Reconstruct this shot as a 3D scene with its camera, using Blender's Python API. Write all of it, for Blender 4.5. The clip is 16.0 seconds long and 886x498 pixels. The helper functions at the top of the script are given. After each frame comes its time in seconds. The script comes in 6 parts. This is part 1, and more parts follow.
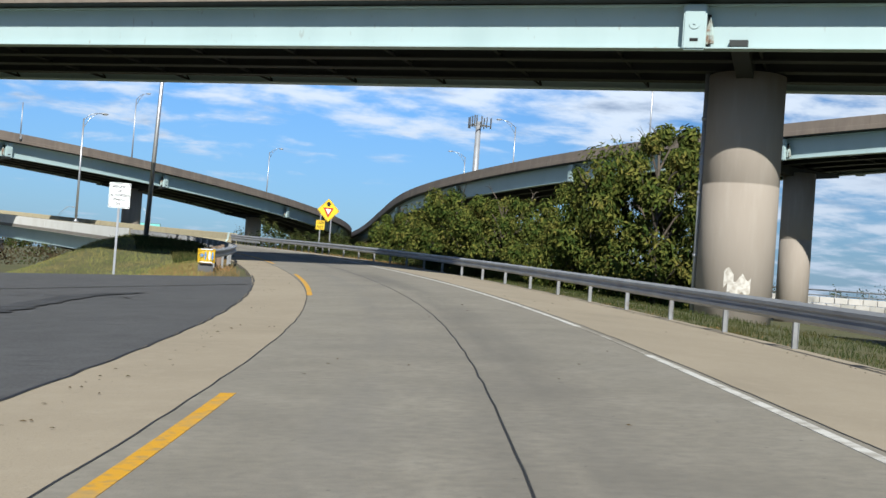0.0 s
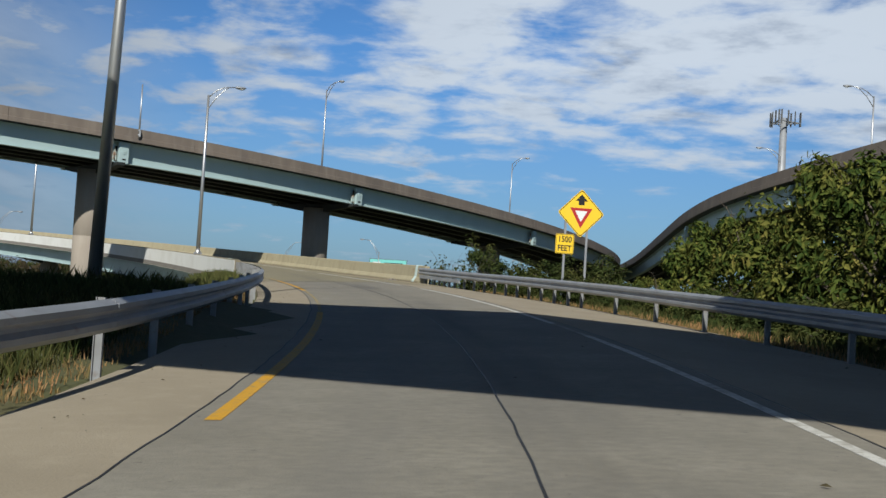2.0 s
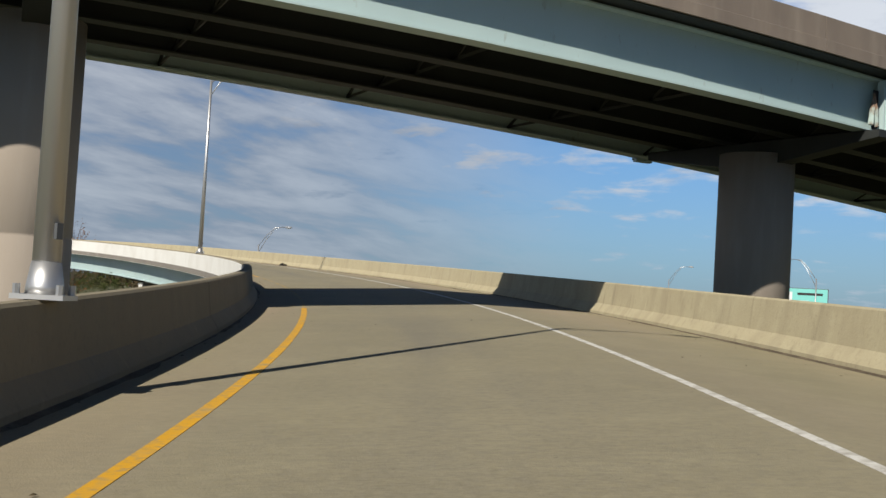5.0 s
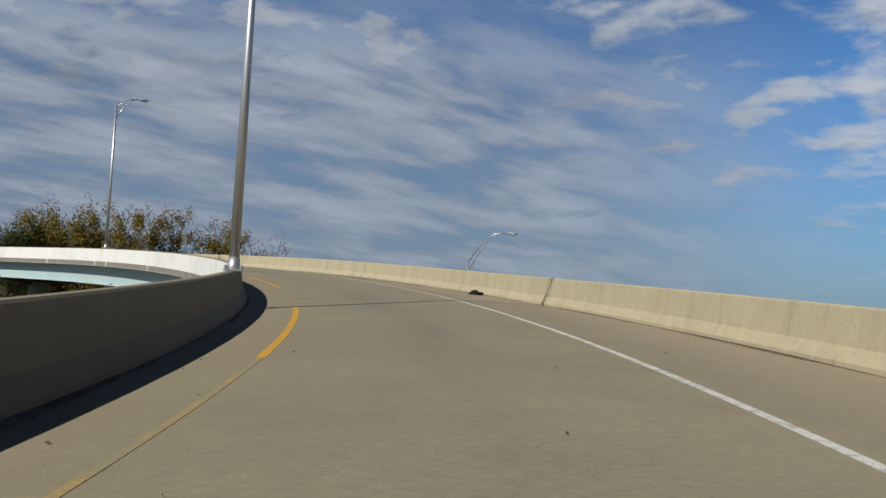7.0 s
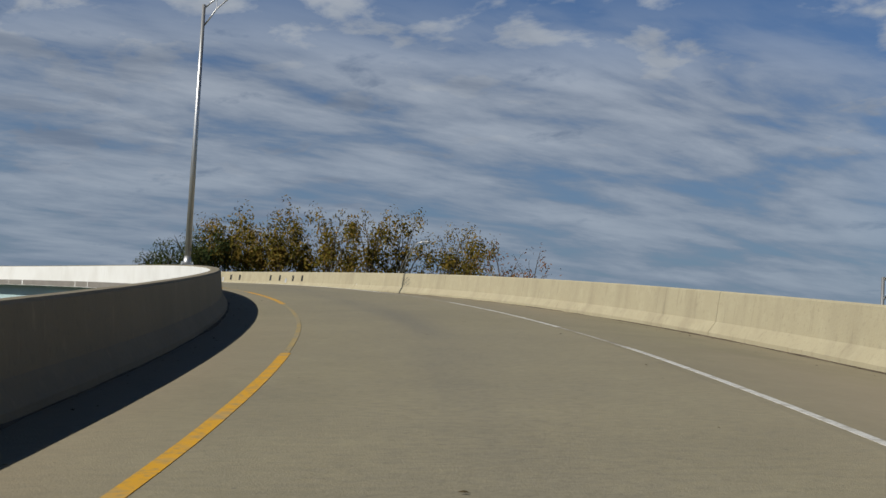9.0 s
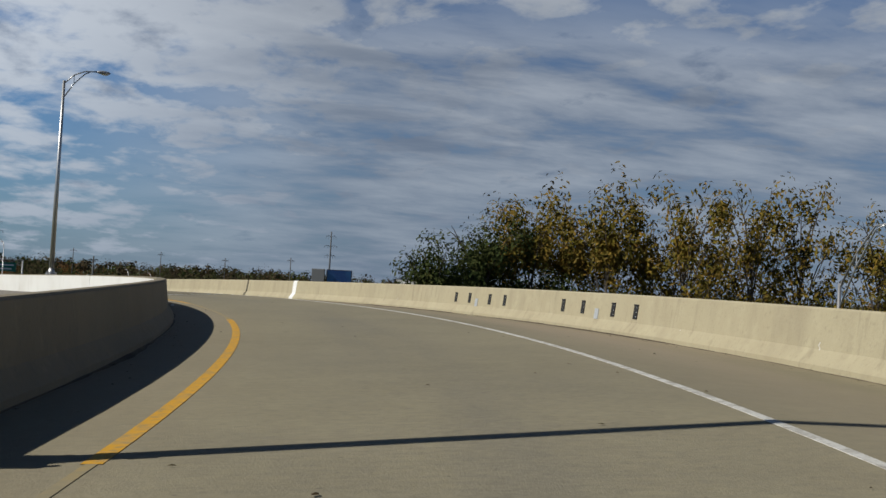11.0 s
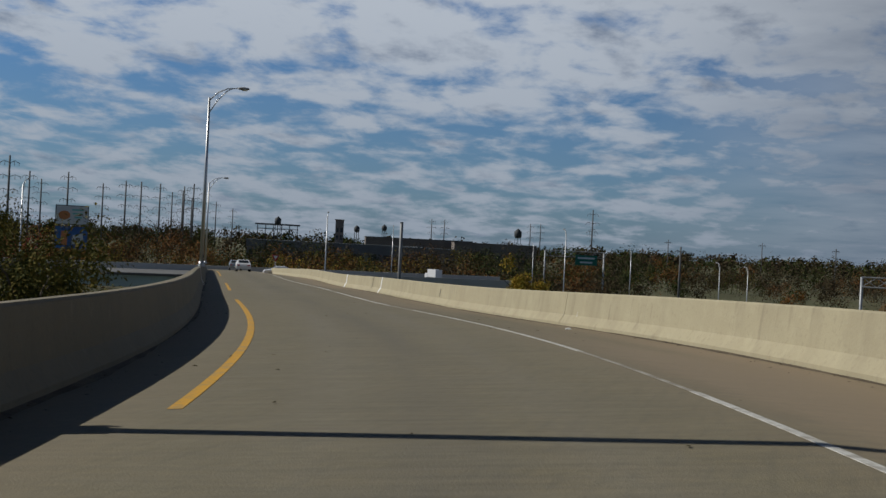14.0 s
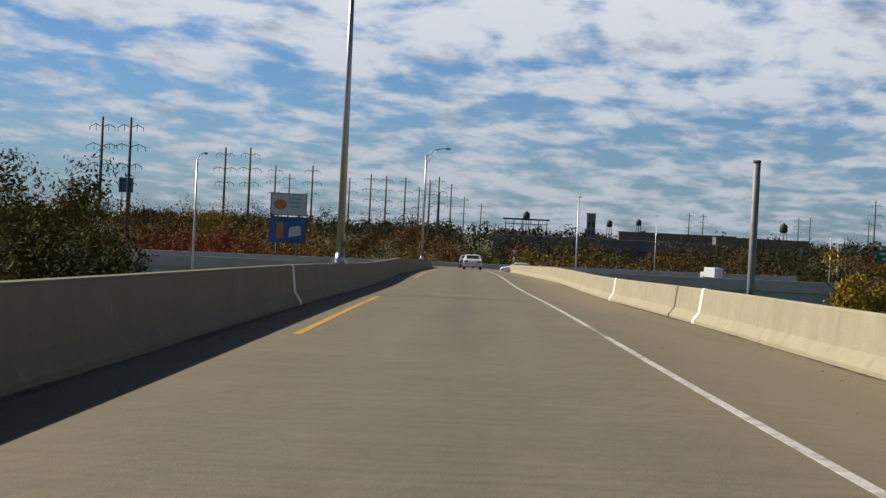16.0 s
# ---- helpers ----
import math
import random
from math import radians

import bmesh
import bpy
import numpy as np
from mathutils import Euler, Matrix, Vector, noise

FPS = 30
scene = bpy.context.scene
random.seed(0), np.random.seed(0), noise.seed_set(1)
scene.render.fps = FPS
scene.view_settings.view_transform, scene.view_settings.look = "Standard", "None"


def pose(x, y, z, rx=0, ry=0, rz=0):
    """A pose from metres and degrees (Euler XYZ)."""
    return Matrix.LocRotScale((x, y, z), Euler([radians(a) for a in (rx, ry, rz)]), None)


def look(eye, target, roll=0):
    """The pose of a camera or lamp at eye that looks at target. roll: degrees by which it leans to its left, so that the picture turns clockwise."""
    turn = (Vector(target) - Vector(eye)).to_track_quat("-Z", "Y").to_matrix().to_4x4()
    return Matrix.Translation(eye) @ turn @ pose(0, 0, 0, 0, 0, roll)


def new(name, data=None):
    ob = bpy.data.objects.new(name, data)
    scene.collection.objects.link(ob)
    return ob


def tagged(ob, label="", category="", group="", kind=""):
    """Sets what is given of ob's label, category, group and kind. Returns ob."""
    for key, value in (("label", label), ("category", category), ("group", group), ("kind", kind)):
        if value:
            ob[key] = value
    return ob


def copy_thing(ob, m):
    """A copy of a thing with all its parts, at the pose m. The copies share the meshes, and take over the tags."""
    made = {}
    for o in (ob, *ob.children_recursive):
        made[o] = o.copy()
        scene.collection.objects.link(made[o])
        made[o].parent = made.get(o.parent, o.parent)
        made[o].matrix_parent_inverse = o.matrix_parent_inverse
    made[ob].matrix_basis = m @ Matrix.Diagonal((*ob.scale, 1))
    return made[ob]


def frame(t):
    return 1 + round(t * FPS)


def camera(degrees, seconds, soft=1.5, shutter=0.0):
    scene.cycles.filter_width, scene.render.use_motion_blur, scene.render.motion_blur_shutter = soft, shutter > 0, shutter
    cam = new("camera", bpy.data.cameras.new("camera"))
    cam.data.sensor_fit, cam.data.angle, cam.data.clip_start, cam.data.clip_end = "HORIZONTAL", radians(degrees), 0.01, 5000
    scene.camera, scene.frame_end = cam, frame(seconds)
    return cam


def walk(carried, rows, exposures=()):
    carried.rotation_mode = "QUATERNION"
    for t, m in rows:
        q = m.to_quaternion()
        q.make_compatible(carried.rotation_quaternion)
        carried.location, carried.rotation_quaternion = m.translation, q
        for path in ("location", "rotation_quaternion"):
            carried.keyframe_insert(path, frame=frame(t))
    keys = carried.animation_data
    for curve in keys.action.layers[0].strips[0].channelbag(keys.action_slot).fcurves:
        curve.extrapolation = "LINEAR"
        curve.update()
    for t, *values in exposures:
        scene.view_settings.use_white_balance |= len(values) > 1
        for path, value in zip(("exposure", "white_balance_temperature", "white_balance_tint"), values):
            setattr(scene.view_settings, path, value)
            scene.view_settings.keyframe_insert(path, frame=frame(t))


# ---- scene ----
cam = camera(42.0, 16.0)

# seconds, eye x y z, pitch, roll, yaw
PATH = [
    (0.0, 0.00, 0.00, 0.00, 1.29, -4.24, 2.13),
    (0.5, -0.42, 10.25, 0.19, 1.59, -4.08, 5.25),
    (1.0, -1.43, 20.38, 0.41, 1.98, -3.67, 8.76),
    (1.5, -3.04, 30.35, 0.66, 2.13, -3.49, 12.14),
    (2.0, -5.20, 40.15, 0.93, 2.15, -3.54, 15.30),
    (2.5, -7.86, 49.76, 1.21, 2.09, -3.55, 18.19),
    (3.0, -11.01, 59.18, 1.49, 2.20, -3.40, 21.41),
    (3.5, -14.66, 68.37, 1.75, 2.42, -3.33, 24.57),
    (4.0, -18.81, 77.32, 1.99, 2.03, -4.07, 27.74),
    (4.5, -23.44, 86.02, 2.21, 1.85, -3.81, 30.89),
    (5.0, -28.53, 94.42, 2.45, 2.44, -3.32, 34.13),
    (5.5, -34.05, 102.48, 2.73, 2.70, -3.19, 37.29),
    (6.0, -39.97, 110.18, 3.03, 2.75, -3.23, 40.37),
    (6.5, -46.24, 117.50, 3.34, 2.73, -3.32, 43.46),
    (7.0, -52.84, 124.40, 3.66, 2.69, -3.41, 46.63),
    (7.5, -59.77, 130.87, 3.99, 2.69, -3.41, 49.94),
    (8.0, -67.02, 136.87, 4.32, 2.80, -3.19, 53.42),
    (8.5, -74.56, 142.39, 4.64, 2.81, -3.13, 56.79),
    (9.0, -82.39, 147.43, 4.98, 2.77, -3.14, 60.27),
    (9.5, -90.46, 151.94, 5.33, 2.68, -3.18, 63.99),
    (10.0, -98.75, 155.86, 5.67, 2.53, -3.23, 68.03),
    (10.5, -107.23, 159.11, 5.98, 2.15, -3.27, 72.67),
    (11.0, -115.82, 161.63, 6.23, 1.79, -3.26, 77.31),
    (11.5, -124.41, 163.40, 6.40, 1.67, -3.41, 82.07),
    (12.0, -132.95, 164.41, 6.49, 1.05, -3.14, 87.06),
    (12.5, -141.36, 164.67, 6.51, 0.70, -3.19, 91.97),
    (13.0, -149.62, 164.22, 6.49, 0.41, -3.23, 96.90),
    (13.5, -157.68, 163.07, 6.41, 0.01, -3.23, 101.87),
    (14.0, -165.52, 161.27, 6.30, -0.17, -2.89, 106.61),
    (14.5, -173.12, 158.89, 6.16, -0.62, -2.54, 110.70),
    (15.0, -180.48, 156.03, 5.99, -0.75, -2.80, 114.22),
    (15.5, -187.61, 152.80, 5.81, -0.70, -3.08, 116.96),
    (16.0, -194.56, 149.30, 5.60, -0.95, -2.76, 119.02),
]
walk(cam, [(t, pose(x, y, z, 90 + p, r, yw)) for t, x, y, z, p, r, yw in PATH],
     exposures=[(0.0, 0.55, 6150, 8), (1.0, 0.4, 6150, 8), (2.0, 0.08, 6250, 7), (3.0, 0.48, 6500, 9), (3.5, 0.52, 6750, 10), (5.0, 0.28, 6700, 10), (8.0, -0.05, 6380, 9), (11.0, -0.16, 6400, 9), (12.5, -0.3, 6350, 9), (14.0, -0.5, 6350, 9), (15.0, -0.27, 6500, 10), (16.0, 0.1, 6800, 11)])

# ---------------------------------------------------------------- world and sun
SUN_EL, SHADOW_AZ = 38.0, 97.3          # shadows fall towards this angle from +x
world = bpy.data.worlds.new("sky")
scene.world = world
world.use_nodes = True


def build_world():
    nt = world.node_tree
    nt.nodes.clear()
    N, Lk = nt.nodes.new, nt.links.new
    out, bg = N("ShaderNodeOutputWorld"), N("ShaderNodeBackground")
    sky = N("ShaderNodeTexSky")
    sky.sky_type = "NISHITA"
    sky.sun_disc = False
    sky.sun_elevation = radians(SUN_EL)
    sky.sun_rotation = radians(90.0 - (SHADOW_AZ + 180.0))
    sky.air_density, sky.dust_density, sky.ozone_density = 1.0, 0.6, 2.0
    tc, sep = N("ShaderNodeTexCoord"), N("ShaderNodeSeparateXYZ")
    Lk(tc.outputs["Generated"], sep.inputs[0])
    zz = N("ShaderNodeMath")
    zz.operation = "MAXIMUM"
    zz.inputs[1].default_value = 0.0
    Lk(sep.outputs["Z"], zz.inputs[0])
    za = N("ShaderNodeMath")
    za.operation = "ADD"
    za.inputs[1].default_value = 0.17
    Lk(zz.outputs[0], za.inputs[0])
    comb = N("ShaderNodeCombineXYZ")
    for i, ax in enumerate("XY"):
        d = N("ShaderNodeMath")
        d.operation = "DIVIDE"
        Lk(sep.outputs[ax], d.inputs[0])
        Lk(za.outputs[0], d.inputs[1])
        Lk(d.outputs[0], comb.inputs[i])

    def noise_tex(scale, detail, rough, dist, offset, stretch):
        m = N("ShaderNodeMapping")
        m.inputs["Location"].default_value = offset
        m.inputs["Rotation"].default_value = (0, 0, radians(-20))
        m.inputs["Scale"].default_value = stretch
        Lk(comb.outputs[0], m.inputs[0])
        n = N("ShaderNodeTexNoise")
        n.inputs["Scale"].default_value = scale
        n.inputs["Detail"].default_value = detail
        n.inputs["Roughness"].default_value = rough
        n.inputs["Distortion"].default_value = dist
        Lk(m.outputs[0], n.inputs["Vector"])
        return n

    big = noise_tex(0.42, 3, 0.5, 0.0, (3.1, 1.7, 0), (1, 1, 1))
    puff = noise_tex(4.0, 12, 0.57, 0.2, (0.3, 0.9, 0), (1.0, 1.15, 1))
    thick = noise_tex(3.4, 9, 0.6, 0.1, (7.3, 4.1, 0), (1.0, 1.3, 1))
    sheet = noise_tex(3.0, 10, 0.58, 0.2, (2.2, 5.5, 0), (1.15, 0.6, 1))

    def ramp(src, a, b):
        r = N("ShaderNodeMapRange")
        r.interpolation_type = "SMOOTHSTEP"
        r.inputs["From Min"].default_value, r.inputs["From Max"].default_value = a, b
        Lk(src, r.inputs["Value"])
        return r.outputs[0]

    def math_node(op, a, b):
        m = N("ShaderNodeMath")
        m.operation = op
        for i, v in enumerate((a, b)):
            if isinstance(v, (int, float)):
                m.inputs[i].default_value = v
            else:
                Lk(v, m.inputs[i])
        return m.outputs[0]

    def toward_az(az, lo, hi):
        d = math_node("ADD", math_node("MULTIPLY", sep.outputs["X"], math.cos(radians(az))), math_node("MULTIPLY", sep.outputs["Y"], math.sin(radians(az))))
        return ramp(d, lo, hi)

    # broken cloud high in the north and in the west, clear low down in the north
    cover = math_node("ADD", puff.outputs["Fac"], math_node("MULTIPLY", math_node("SUBTRACT", big.outputs["Fac"], 0.5), 0.45))
    cover = math_node("ADD", cover, math_node("MULTIPLY", math_node("MULTIPLY", toward_az(86, 0.80, 0.97), ramp(sep.outputs["Z"], 0.10, 0.22)), 0.125))
    cover = math_node("ADD", cover, math_node("MULTIPLY", toward_az(200, 0.75, 0.97), 0.125))
    clear = math_node("SUBTRACT", 1.0, ramp(sep.outputs["Z"], 0.06, 0.17))
    cover = math_node("SUBTRACT", cover, math_node("MULTIPLY", math_node("MULTIPLY", toward_az(118, 0.78, 0.92), clear), 0.20))
    # clearer blue sky high overhead
    cover = math_node("SUBTRACT", cover, math_node("MULTIPLY", ramp(sep.outputs["Z"], 0.28, 0.55), 0.30))
    # and to the south and east
    cover = math_node("SUBTRACT", cover, math_node("MULTIPLY", toward_az(335, 0.0, 0.5), 0.28))
    base = math_node("SUBTRACT", 1.0, ramp(sep.outputs["Z"], 0.07, 0.19))
    cover = math_node("SUBTRACT", cover, math_node("MULTIPLY", math_node("MULTIPLY", toward_az(205, 0.7, 0.9), base), 0.13))
    # a smooth grey sheet low in the north-west
    low = math_node("SUBTRACT", 1.0, ramp(sep.outputs["Z"], 0.17, 0.30))
    veil = math_node("MULTIPLY", toward_az(152, 0.80, 0.96), low)
    cloud = math_node("MAXIMUM", ramp(cover, 0.39, 0.63), math_node("MULTIPLY", veil, math_node("ADD", math_node("MULTIPLY", ramp(sheet.outputs["Fac"], 0.32, 0.52), 0.5), 0.42)))
    grey = math_node("MAXIMUM", ramp(thick.outputs["Fac"], 0.50, 0.80), math_node("MULTIPLY", veil, ramp(sheet.outputs["Fac"], 0.74, 0.30)))
    white = N("ShaderNodeMix")
    white.data_type = "RGBA"
    white.inputs["A"].default_value = (9.5, 10.2, 11.2, 1)
    white.inputs["B"].default_value = (3.3, 4.1, 5.6, 1)
    Lk(grey, white.inputs["Factor"])
    # brighter, thinner cloud to the north
    glow = N("ShaderNodeVectorMath")
    glow.operation = "SCALE"
    Lk(white.outputs["Result"], glow.inputs[0])
    Lk(math_node("ADD", math_node("MULTIPLY", toward_az(92, 0.84, 0.98), 0.4), 1.0), glow.inputs["Scale"])
    mix = N("ShaderNodeMix")
    mix.data_type = "RGBA"
    Lk(math_node("MULTIPLY", cloud, 0.93), mix.inputs["Factor"])
    deep = N("ShaderNodeMix")
    deep.data_type, deep.blend_type = "RGBA", "MULTIPLY"
    deep.inputs["Factor"].default_value = 1.0
    # darker blue towards the zenith
    zen = N("ShaderNodeMix")
    zen.data_type = "RGBA"
    zen.inputs["A"].default_value = (0.53, 0.90, 1.36, 1)
    zen.inputs["B"].default_value = (0.22, 0.30, 0.40, 1)
    Lk(ramp(sep.outputs["Z"], 0.25, 0.70), zen.inputs["Factor"])
    Lk(zen.outputs["Result"], deep.inputs["B"])
    Lk(sky.outputs[0], deep.inputs["A"])
    # paler blue to the north
    pale = N("ShaderNodeVectorMath")
    pale.operation = "SCALE"
    Lk(deep.outputs["Result"], pale.inputs[0])
    Lk(math_node("ADD", math_node("MULTIPLY", toward_az(104, 0.88, 0.99), 0.45), 1.0), pale.inputs["Scale"])
    Lk(pale.outputs[0], mix.inputs["A"])
    Lk(glow.outputs[0], mix.inputs["B"])
    # pale haze low on the horizon
    haze = N("ShaderNodeMix")
    haze.data_type = "RGBA"
    haze.inputs["B"].default_value = (4.3, 5.7, 7.9, 1)
    hz = N("ShaderNodeMapRange")
    hz.inputs["From Min"].default_value, hz.inputs["From Max"].default_value = 0.20, 0.0
    hz.inputs["To Max"].default_value = 0.55
    Lk(sep.outputs["Z"], hz.inputs["Value"])
    Lk(hz.outputs[0], haze.inputs["Factor"])
    bright = N("ShaderNodeVectorMath")
    bright.operation = "SCALE"
    Lk(mix.outputs["Result"], bright.inputs[0])
    Lk(math_node("ADD", math_node("MULTIPLY", toward_az(207, 0.80, 0.97), 0.50), 1.0), bright.inputs["Scale"])
    Lk(bright.outputs[0], haze.inputs["A"])
    Lk(haze.outputs["Result"], bg.inputs["Color"])
    bg.inputs["Strength"].default_value = 0.046
    Lk(bg.outputs[0], out.inputs[0])


build_world()
sun = new("sun", bpy.data.lights.new("sun", "SUN"))
sun.data.energy, sun.data.angle, sun.data.color = 5.0, radians(0.6), (1.0, 0.955, 0.86)
sun.matrix_world = look((0, 0, 60), (math.cos(radians(SHADOW_AZ)) * 60, math.sin(radians(SHADOW_AZ)) * 60,
                                     60 - 60 * math.tan(radians(SUN_EL))))

# ---------------------------------------------------------------- materials


def material(name, base, rough=0.8, metal=0.0, spots=(), bump=0.0, bump_scale=30.0, vary=0.0, island=0.0, spec=0.5):
    """Principled surface. spots: (scale, detail, lo, hi, colour, amount, stretch) layers of noise in metres."""
    m = bpy.data.materials.new(name)
    m.use_nodes = True
    nt = m.node_tree
    nt.nodes.clear()
    N, Lk = nt.nodes.new, nt.links.new
    out, b = N("ShaderNodeOutputMaterial"), N("ShaderNodeBsdfPrincipled")
    Lk(b.outputs[0], out.inputs[0])
    b.inputs["Roughness"].default_value, b.inputs["Metallic"].default_value = rough, metal
    b.inputs["Specular IOR Level"].default_value = spec
    geo = N("ShaderNodeNewGeometry")
    rgb = N("ShaderNodeRGB")
    rgb.outputs[0].default_value = (*base, 1)
    col = rgb.outputs[0]
    for scale, detail, lo, hi, c, amount, stretch in spots:
        mp = N("ShaderNodeMapping")
        mp.inputs["Scale"].default_value = stretch
        Lk(geo.outputs["Position"], mp.inputs[0])
        n = N("ShaderNodeTexNoise")
        n.inputs["Scale"].default_value, n.inputs["Detail"].default_value = scale, detail
        Lk(mp.outputs[0], n.inputs["Vector"])
        r = N("ShaderNodeMapRange")
        r.inputs["From Min"].default_value, r.inputs["From Max"].default_value = lo, hi
        r.inputs["To Max"].default_value = amount
        Lk(n.outputs["Fac"], r.inputs["Value"])
        x = N("ShaderNodeMix")
        x.data_type = "RGBA"
        x.inputs["B"].default_value = (*c, 1)
        Lk(r.outputs[0], x.inputs["Factor"])
        Lk(col, x.inputs["A"])
        col = x.outputs["Result"]
    for amount, src in ((vary, "object"), (island, "island")):
        if amount:
            if src == "object":
                o = N("ShaderNodeObjectInfo").outputs["Random"]
            else:
                o = geo.outputs["Random Per Island"]
            r = N("ShaderNodeMapRange")
            r.inputs["To Min"].default_value, r.inputs["To Max"].default_value = 1 - amount, 1 + amount
            Lk(o, r.inputs["Value"])
            x = N("ShaderNodeHueSaturation")
            Lk(r.outputs[0], x.inputs["Value"])
            h = N("ShaderNodeMapRange")
            h.inputs["To Min"].default_value, h.inputs["To Max"].default_value = 0.5 + amount * 0.07, 0.5 - amount * 0.07
            Lk(o, h.inputs["Value"])
            Lk(h.outputs[0], x.inputs["Hue"])
            Lk(col, x.inputs["Color"])
            col = x.outputs[0]
    Lk(col, b.inputs["Base Color"])
    if bump:
        n = N("ShaderNodeTexNoise")
        n.inputs["Scale"].default_value, n.inputs["Detail"].default_value = bump_scale, 6
        Lk(geo.outputs["Position"], n.inputs["Vector"])
        bp = N("ShaderNodeBump")
        bp.inputs["Strength"].default_value, bp.inputs["Distance"].default_value = bump, 0.02
        Lk(n.outputs["Fac"], bp.inputs["Height"])
        Lk(bp.outputs[0], b.inputs["Normal"])
    return m


ONE = (1, 1, 1)
M = {}
M["road"] = material("road_concrete", (0.234, 0.214, 0.174), 0.85, spots=[
    (0.35, 4, 0.4, 0.7, (0.204, 0.184, 0.150), 0.7, ONE), (2.2, 6, 0.45, 0.75, (0.310, 0.286, 0.236), 0.6, ONE),
    (45, 3, 0.55, 0.8, (0.123, 0.113, 0.098), 0.5, ONE), (9, 6, 0.62, 0.8, (0.131, 0.121, 0.105), 0.5, ONE),
    (1.1, 7, 0.50, 0.68, (0.165, 0.149, 0.119), 0.5, ONE), (13, 3, 0.70, 0.76, (0.07, 0.064, 0.055), 0.8, ONE)], bump=0.25, bump_scale=60)
M["shoulder"] = material("shoulder_concrete", (0.302, 0.255, 0.187), 0.88, spots=[
    (0.5, 5, 0.4, 0.7, (0.243, 0.204, 0.148), 0.7, ONE), (5, 6, 0.5, 0.8, (0.353, 0.303, 0.227), 0.5, ONE),
    (45, 3, 0.55, 0.8, (0.159, 0.136, 0.103), 0.5, ONE)], bump=0.25, bump_scale=60)
M["deck_road"] = material("deck_road_concrete", (0.242, 0.211, 0.131), 0.85, spots=[
    (0.3, 4, 0.4, 0.7, (0.186, 0.162, 0.099), 0.7, ONE), (2.2, 6, 0.45, 0.75, (0.286, 0.254, 0.158), 0.6, ONE),
    (45, 3, 0.55, 0.8, (0.124, 0.109, 0.067), 0.5, ONE), (9, 6, 0.62, 0.8, (0.135, 0.119, 0.076), 0.5, ONE),
    (1.1, 7, 0.52, 0.70, (0.180, 0.158, 0.103), 0.5, ONE), (13, 3, 0.70, 0.76, (0.075, 0.066, 0.045), 0.8, ONE)], bump=0.25, bump_scale=60)
M["deck_shoulder"] = material("deck_shoulder_concrete", (0.216, 0.179, 0.108), 0.88, spots=[
    (0.5, 5, 0.4, 0.7, (0.173, 0.144, 0.087), 0.7, ONE), (5, 6, 0.5, 0.8, (0.259, 0.218, 0.136), 0.5, ONE),
    (45, 3, 0.55, 0.8, (0.112, 0.096, 0.059), 0.5, ONE)], bump=0.25, bump_scale=60)
M["yellow_worn"] = material("worn_yellow_paint", (0.34, 0.238, 0.075), 0.85, spots=[(1.0, 7, 0.38, 0.58, (0.250, 0.212, 0.130), 0.9, ONE), (9, 6, 0.44, 0.60, (0.225, 0.193, 0.120), 0.8, ONE)])
# deck beyond the finger joint, darker and browner than the deck before it
M["deck_late"] = material("late_deck_concrete", (0.182, 0.153, 0.089), 0.85, spots=[
    (0.3, 4, 0.4, 0.7, (0.134, 0.115, 0.071), 0.7, ONE), (2.2, 6, 0.45, 0.75, (0.201, 0.180, 0.114), 0.6, ONE),
    (6, 4, 0.5, 0.75, (0.117, 0.103, 0.065), 0.6, (0.25, 2.2, 1)), (45, 3, 0.55, 0.8, (0.085, 0.075, 0.048), 0.5, ONE)], bump=0.25, bump_scale=60)
M["tar"] = material("tar_seal", (0.018, 0.017, 0.016), 0.6)
M["tar_thin"] = material("worn_tar_repair", (0.030, 0.030, 0.031), 0.8, spots=[(3, 6, 0.42, 0.65, (0.06, 0.06, 0.062), 0.9, ONE)])
M["asphalt"] = material("asphalt", (0.060, 0.060, 0.062), 0.9, spots=[
    (0.5, 5, 0.4, 0.7, (0.044, 0.044, 0.046), 0.8, ONE), (30, 4, 0.48, 0.75, (0.125, 0.125, 0.125), 0.7, ONE), (2.2, 6, 0.45, 0.7, (0.088, 0.088, 0.09), 0.6, ONE), (5, 6, 0.58, 0.72, (0.03, 0.03, 0.031), 0.6, (0.3, 1, 1))], bump=0.4, bump_scale=70)
M["yellow_paint"] = material("yellow_paint", (0.55, 0.285, 0.010), 0.75, spots=[(3, 7, 0.52, 0.72, (0.30, 0.24, 0.13), 0.75, ONE), (14, 6, 0.5, 0.68, (0.26, 0.20, 0.10), 0.7, ONE)])
M["white_paint"] = material("white_paint", (0.56, 0.55, 0.515), 0.7, spots=[(6, 7, 0.46, 0.66, (0.288, 0.264, 0.224), 0.85, ONE), (25, 5, 0.55, 0.7, (0.25, 0.23, 0.19), 0.7, ONE)])
M["limewash"] = material("white_coated_concrete", (0.70, 0.69, 0.66), 0.85, spots=[(0.5, 5, 0.45, 0.7, (0.60, 0.58, 0.54), 0.7, ONE), (5, 6, 0.6, 0.8, (0.45, 0.42, 0.37), 0.5, (1, 1, 0.3))])
M["white_worn"] = material("worn_white_paint", (0.33, 0.31, 0.27), 0.85, spots=[(2.5, 7, 0.42, 0.6, (0.21, 0.19, 0.155), 0.9, ONE)])
